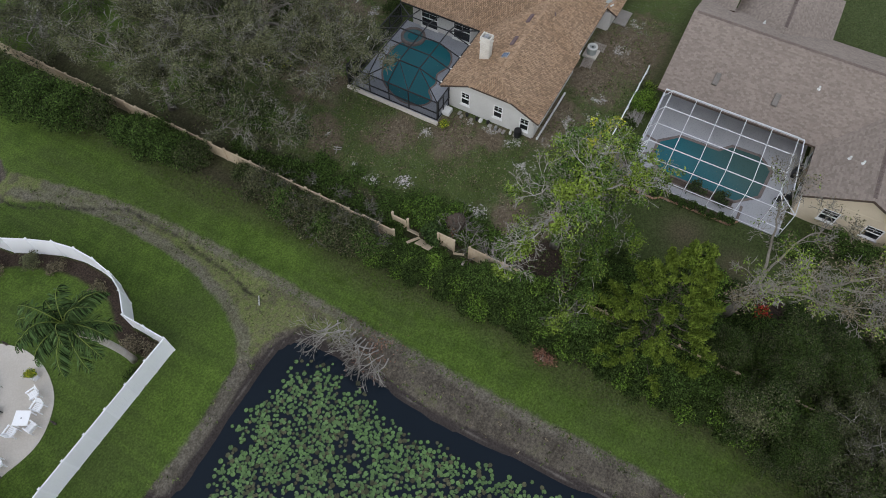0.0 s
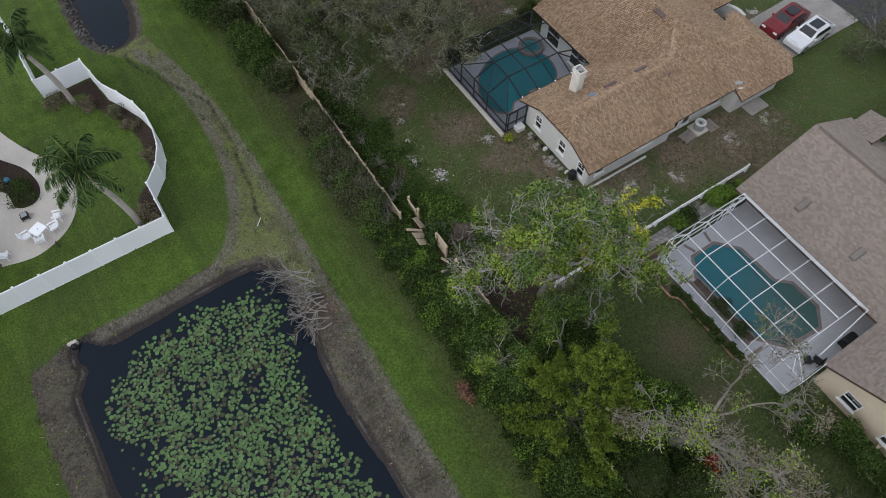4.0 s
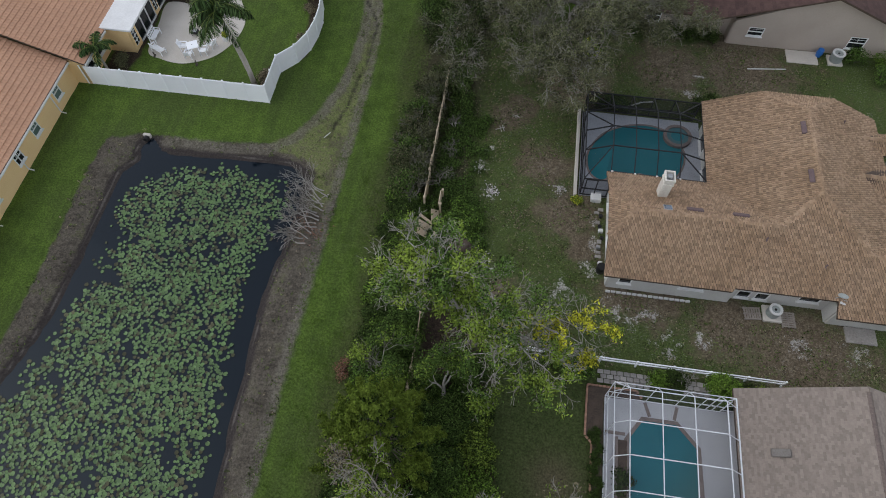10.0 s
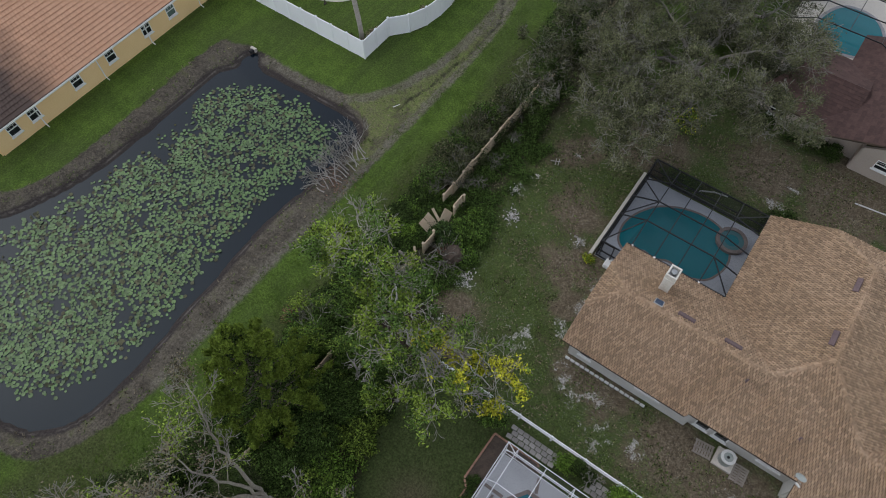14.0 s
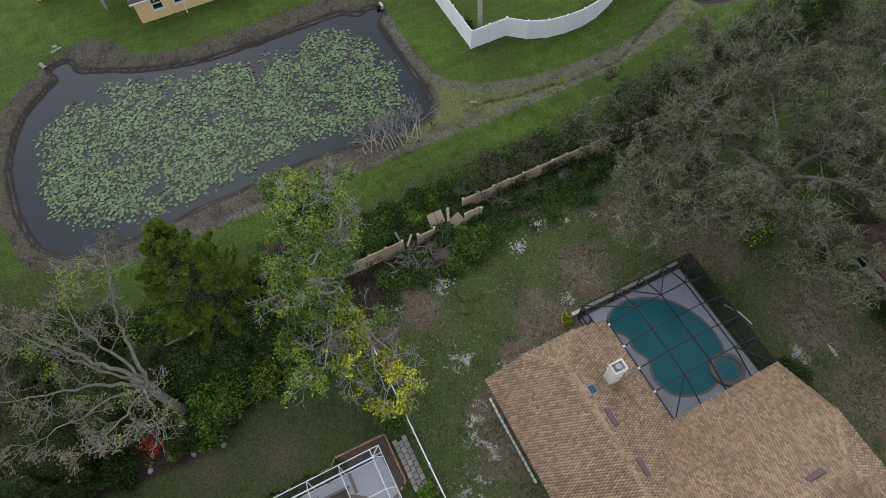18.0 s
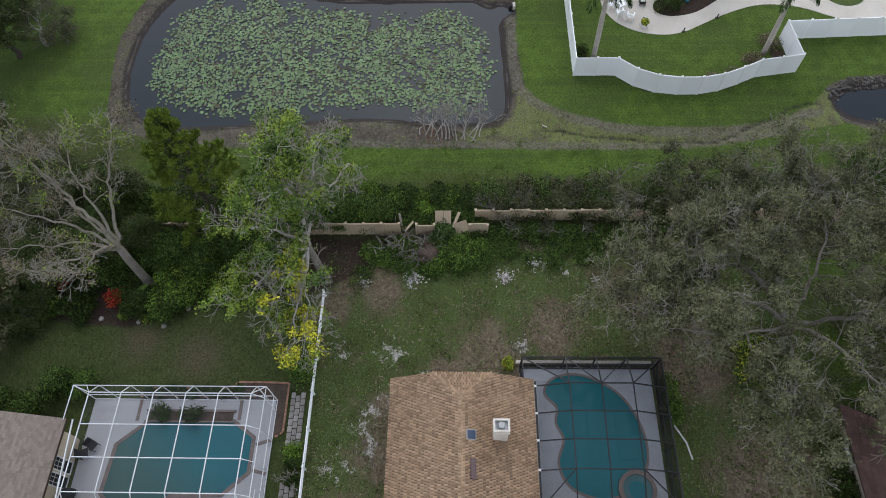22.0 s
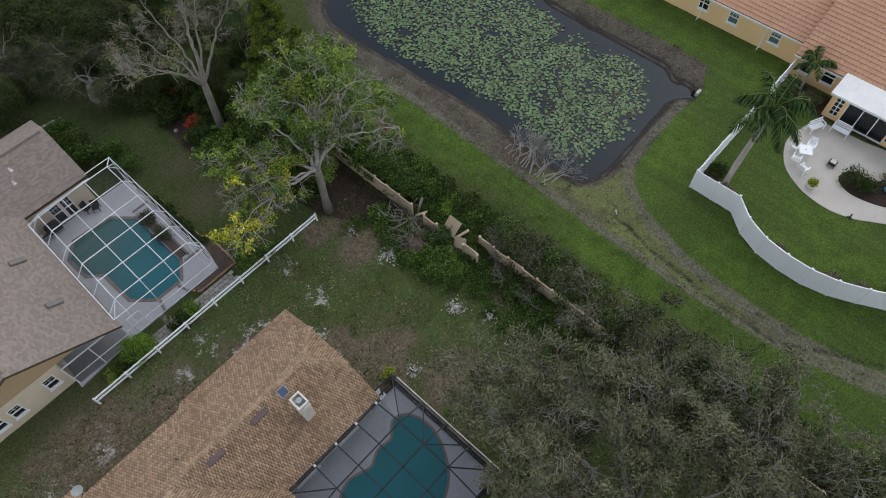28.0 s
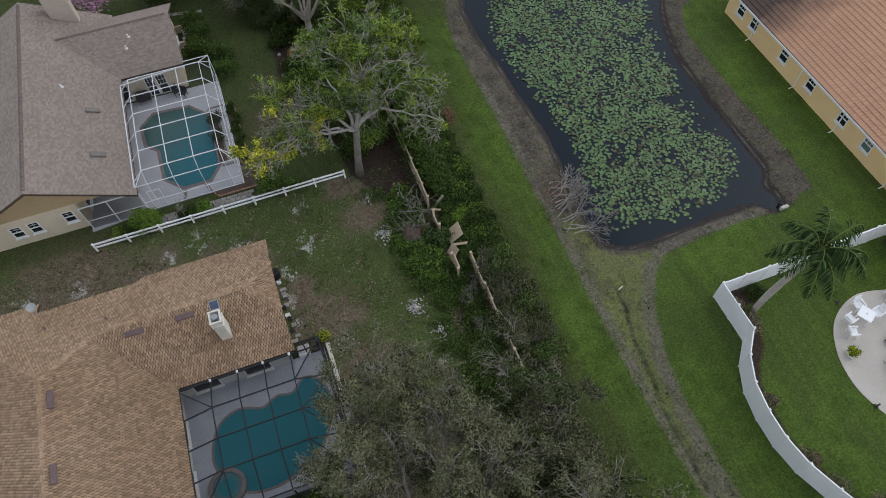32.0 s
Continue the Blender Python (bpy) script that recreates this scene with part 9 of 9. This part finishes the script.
for cx, cy, ca in ((12.4, -19.6, 0.3), (11.9, -19.2, -0.5)):
    seat_ = thing("patio_chair", "dark patio chair on the pool deck under the screen", "chair", "dark patio chairs", at=(cx, cy, G2))
    part("seat", MB().box(-0.26, -0.26, 0.4, 0.26, 0.26, 0.46, pose(0, 0, 0, 0, 0, math.degrees(ca)), bevel=0.02), M["black"], seat_)
    part("backrest", MB().box(-0.26, -0.3, 0.46, 0.26, -0.25, 0.92, pose(0, 0, 0, 0, 0, math.degrees(ca)), bevel=0.02), M["black"], seat_)
    for lx, ly in ((-0.23, -0.23), (0.23, -0.23), (-0.23, 0.23), (0.23, 0.23)):
        part("leg", MB().box(lx - 0.02, ly - 0.02, 0, lx + 0.02, ly + 0.02, 0.4, pose(0, 0, 0, 0, 0, math.degrees(ca))), M["black"], seat_)
heap = thing("dead_brush_heap", "heap of grey dead branches lying by the fence gap", "branches", at=(-2.35, -0.9, 0.1))
mb = MB()
for k in range(44):
    a, v = dr.uniform(0, 6.28), dr.uniform(-2.0, 2.4)
    limbs = skeleton(dr, (0.22 * v + dr.gauss(0, 0.28), v, dr.uniform(0.1, 0.75)), (math.cos(a), math.sin(a), dr.uniform(-0.05, 0.3)), dr.uniform(0.35, 0.8), 0.045, 2, 0.4, 0.12, 0.7, 2, 0.0)
    mb2 = wood(limbs, 5)
    mb.add(mb2.v, mb2.f)
part("branching", mb, M["twig_pale"], heap, kind="stuff")
shrub("dry_clump", -2.0, 1.0, "brown heap of dead fronds by the fence gap", 477, 0.5, 0.6, 0.6, (("leaf_rust", 6, 0.13, 0.16), ("leaf_tan", 5, 0.13, 0.16)), lumps=10, category="dead fronds")
for hx, hy, wide, count in ((0.05, 0.0, 0.42, 220), (0.13, 6.2, 0.34, 110), (-0.95, 8.3, 0.26, 50), (5.2, 7.2, 0.25, 40), (0.55, -3.6, 0.2, 40)):
    rub = MB()
    for k in range(count):
        a, rr = dr.uniform(0, 6.28), abs(dr.gauss(0, wide))
        rub.ball((hx + rr * math.cos(a), hy + 1.2 * rr * math.sin(a), G + 0.02 + dr.uniform(0, 0.15) * max(0, 1 - rr)), dr.uniform(0.025, 0.07), 0.7, 6, 0.3, dr)
    solid("rubble_heap", rub, M["sand_pile"], "small heap of pale broken rubble on the grass", "rubble", "rubble heaps", kind="stuff")
rocks = MB()
for k in range(240):
    i = dr.randrange(0, int(len(POND_B) * 0.3))
    px, py_ = POND_B[i] * 1.0
    px, py_ = px - dr.uniform(-0.2, 0.9) * (1 if px < -15.5 else -1), py_ - dr.uniform(-0.3, 0.6)
    rocks.ball((px, py_, float(height(np.array([px]), np.array([py_]))[0]) + 0.03), dr.uniform(0.06, 0.16), 0.7, 6, 0.3, dr)
solid("rip_rap", rocks, M["rock_wet"], "dark wet stones along the edge of the second pond", "stones", kind="stuff")
solid("stick", MB().tube([(-13.6, 9.6, 0.0), (-13.1, 9.9, 0.35)], [0.03, 0.025], 6), M["pipe_white"], "thin white stake leaning in the swale", "stake")
solid("bent_pipe", MB().tube([(9.7, 16.05, G + 0.04), (10.3, 16.2, G + 0.05), (11.3, 16.75, G + 0.05), (12.3, 16.95, G + 0.04)], [0.055, 0.055, 0.055, 0.055], 8), M["pipe_white"], "bent white pipe lying on the ground", "pipe")
solid("crossed_sticks", MB().bar((-0.2, 12.2, G + 0.06), (0.5, 12.5, G + 0.1), 0.05).bar((0.1, 12.6, G + 0.08), (0.3, 12.0, G + 0.12), 0.05).bar((0.3, 12.7, G + 0.08), (0.5, 12.1, G + 0.1), 0.05), M["bark_dead"], "small pile of pale sticks on the yard", "sticks")


# ---- grass tufts, weeds and litter ----
def tufts(name, spots, blades, length, material, label, seed):
    r = np.random.RandomState(seed)
    p = np.repeat(np.asarray(spots), blades, axis=0)
    n = len(p)
    p = p + np.stack([r.normal(0, 0.05, n), r.normal(0, 0.05, n), np.zeros(n)], 1)
    a = r.uniform(0, 6.283, n)
    ln = length * r.uniform(0.5, 1.3, n)
    out = np.stack([np.cos(a), np.sin(a), r.uniform(0.3, 1.2, n)], 1)
    out /= np.linalg.norm(out, axis=1, keepdims=True)
    side = np.stack([-np.sin(a), np.cos(a), np.zeros(n)], 1) * (0.018 + 0.02 * r.rand(n))[:, None]
    tip = p + out * ln[:, None]
    solid(name, quads("blade", np.stack([p - side, p + side, tip + side * 0.4, tip - side * 0.4], 1), material), None, label, "grass", kind="stuff")


def scatter(n, x0, x1, y0, y1, accept, seed):
    r = np.random.RandomState(seed)
    x, y = r.uniform(x0, x1, n), r.uniform(y0, y1, n)
    k = accept(x, y, r)
    x, y = x[k], y[k]
    return np.stack([x, y, height(x, y)], 1)


def patchy(x, y, f, s):
    return np.array([noise.noise((a * f, b * f, s)) for a, b in zip(x, y)])


def off_plan(x, y):
    """Clear of houses, decks and paths."""
    free = np.ones(x.shape, bool)
    for x0, x1, y0, y1 in ((8.3, 16, -0.6, 15.4), (15.5, 30.5, -1.8, 15.4), (6.2, 16, 6.6, 15.4), (7.7, 28, -34, -6.7), (10, 34, 24.5, 46), (30, 48, -1, 7)):
        free &= ~((x > x0) & (x < x1) & (y > y0) & (y < y1))
    return free


tufts("yard_grass", scatter(20000, -3.5, 27, -6.4, 24, lambda x, y, r: off_plan(x, y) & (patchy(x, y, 0.5, 2) + 0.5 * patchy(x, y, 1.9, 5) + r.uniform(-0.3, 0.3, len(x)) > -0.05), 1), 4, 0.10, M["grass_blade"], "thin uneven grass of the bare back yard", 2)
tufts("yard_straw", scatter(16000, -3.5, 27, -6.4, 24, lambda x, y, r: off_plan(x, y) & (patchy(x, y, 0.6, 7) + r.uniform(-0.3, 0.3, len(x)) > 0.1), 3), 3, 0.11, M["straw"], "dry straw and litter on the back yard", 4)
tufts("lawn_grass", scatter(9000, -12, -6.6, -26, 32, lambda x, y, r: patchy(x, y, 0.7, 1) + r.uniform(-0.5, 0.5, len(x)) > 0.05, 5), 4, 0.07, M["lawn_blade"], "mown grass of the strip beside the pond", 6)
tufts("bank_weeds", scatter(1200, -34, -11, -27.5, 9, lambda x, y, r: (loop_distance(BANK, x, y) < 0.3) & (loop_distance(POND, x, y) > 0.25) & (patchy(x, y, 0.6, 11) + r.uniform(-0.4, 0.4, len(x)) > 0.1), 7), 4, 0.16, M["straw"], "dry weeds on the muddy pond bank", 8)
tufts("bank_grass", scatter(6000, -34, -11, -27.5, 33, lambda x, y, r: (np.minimum(loop_distance(BANK, x, y), line_distance(SWALE, x, y) - 1.6) < 0.2) & (loop_distance(POND, x, y) > 0.3) & (patchy(x, y, 0.45, 13) + r.uniform(-0.3, 0.3, len(x)) > 0.0), 9), 4, 0.14, M["grass_blade"], "thin green growth on bank and swale", 10)
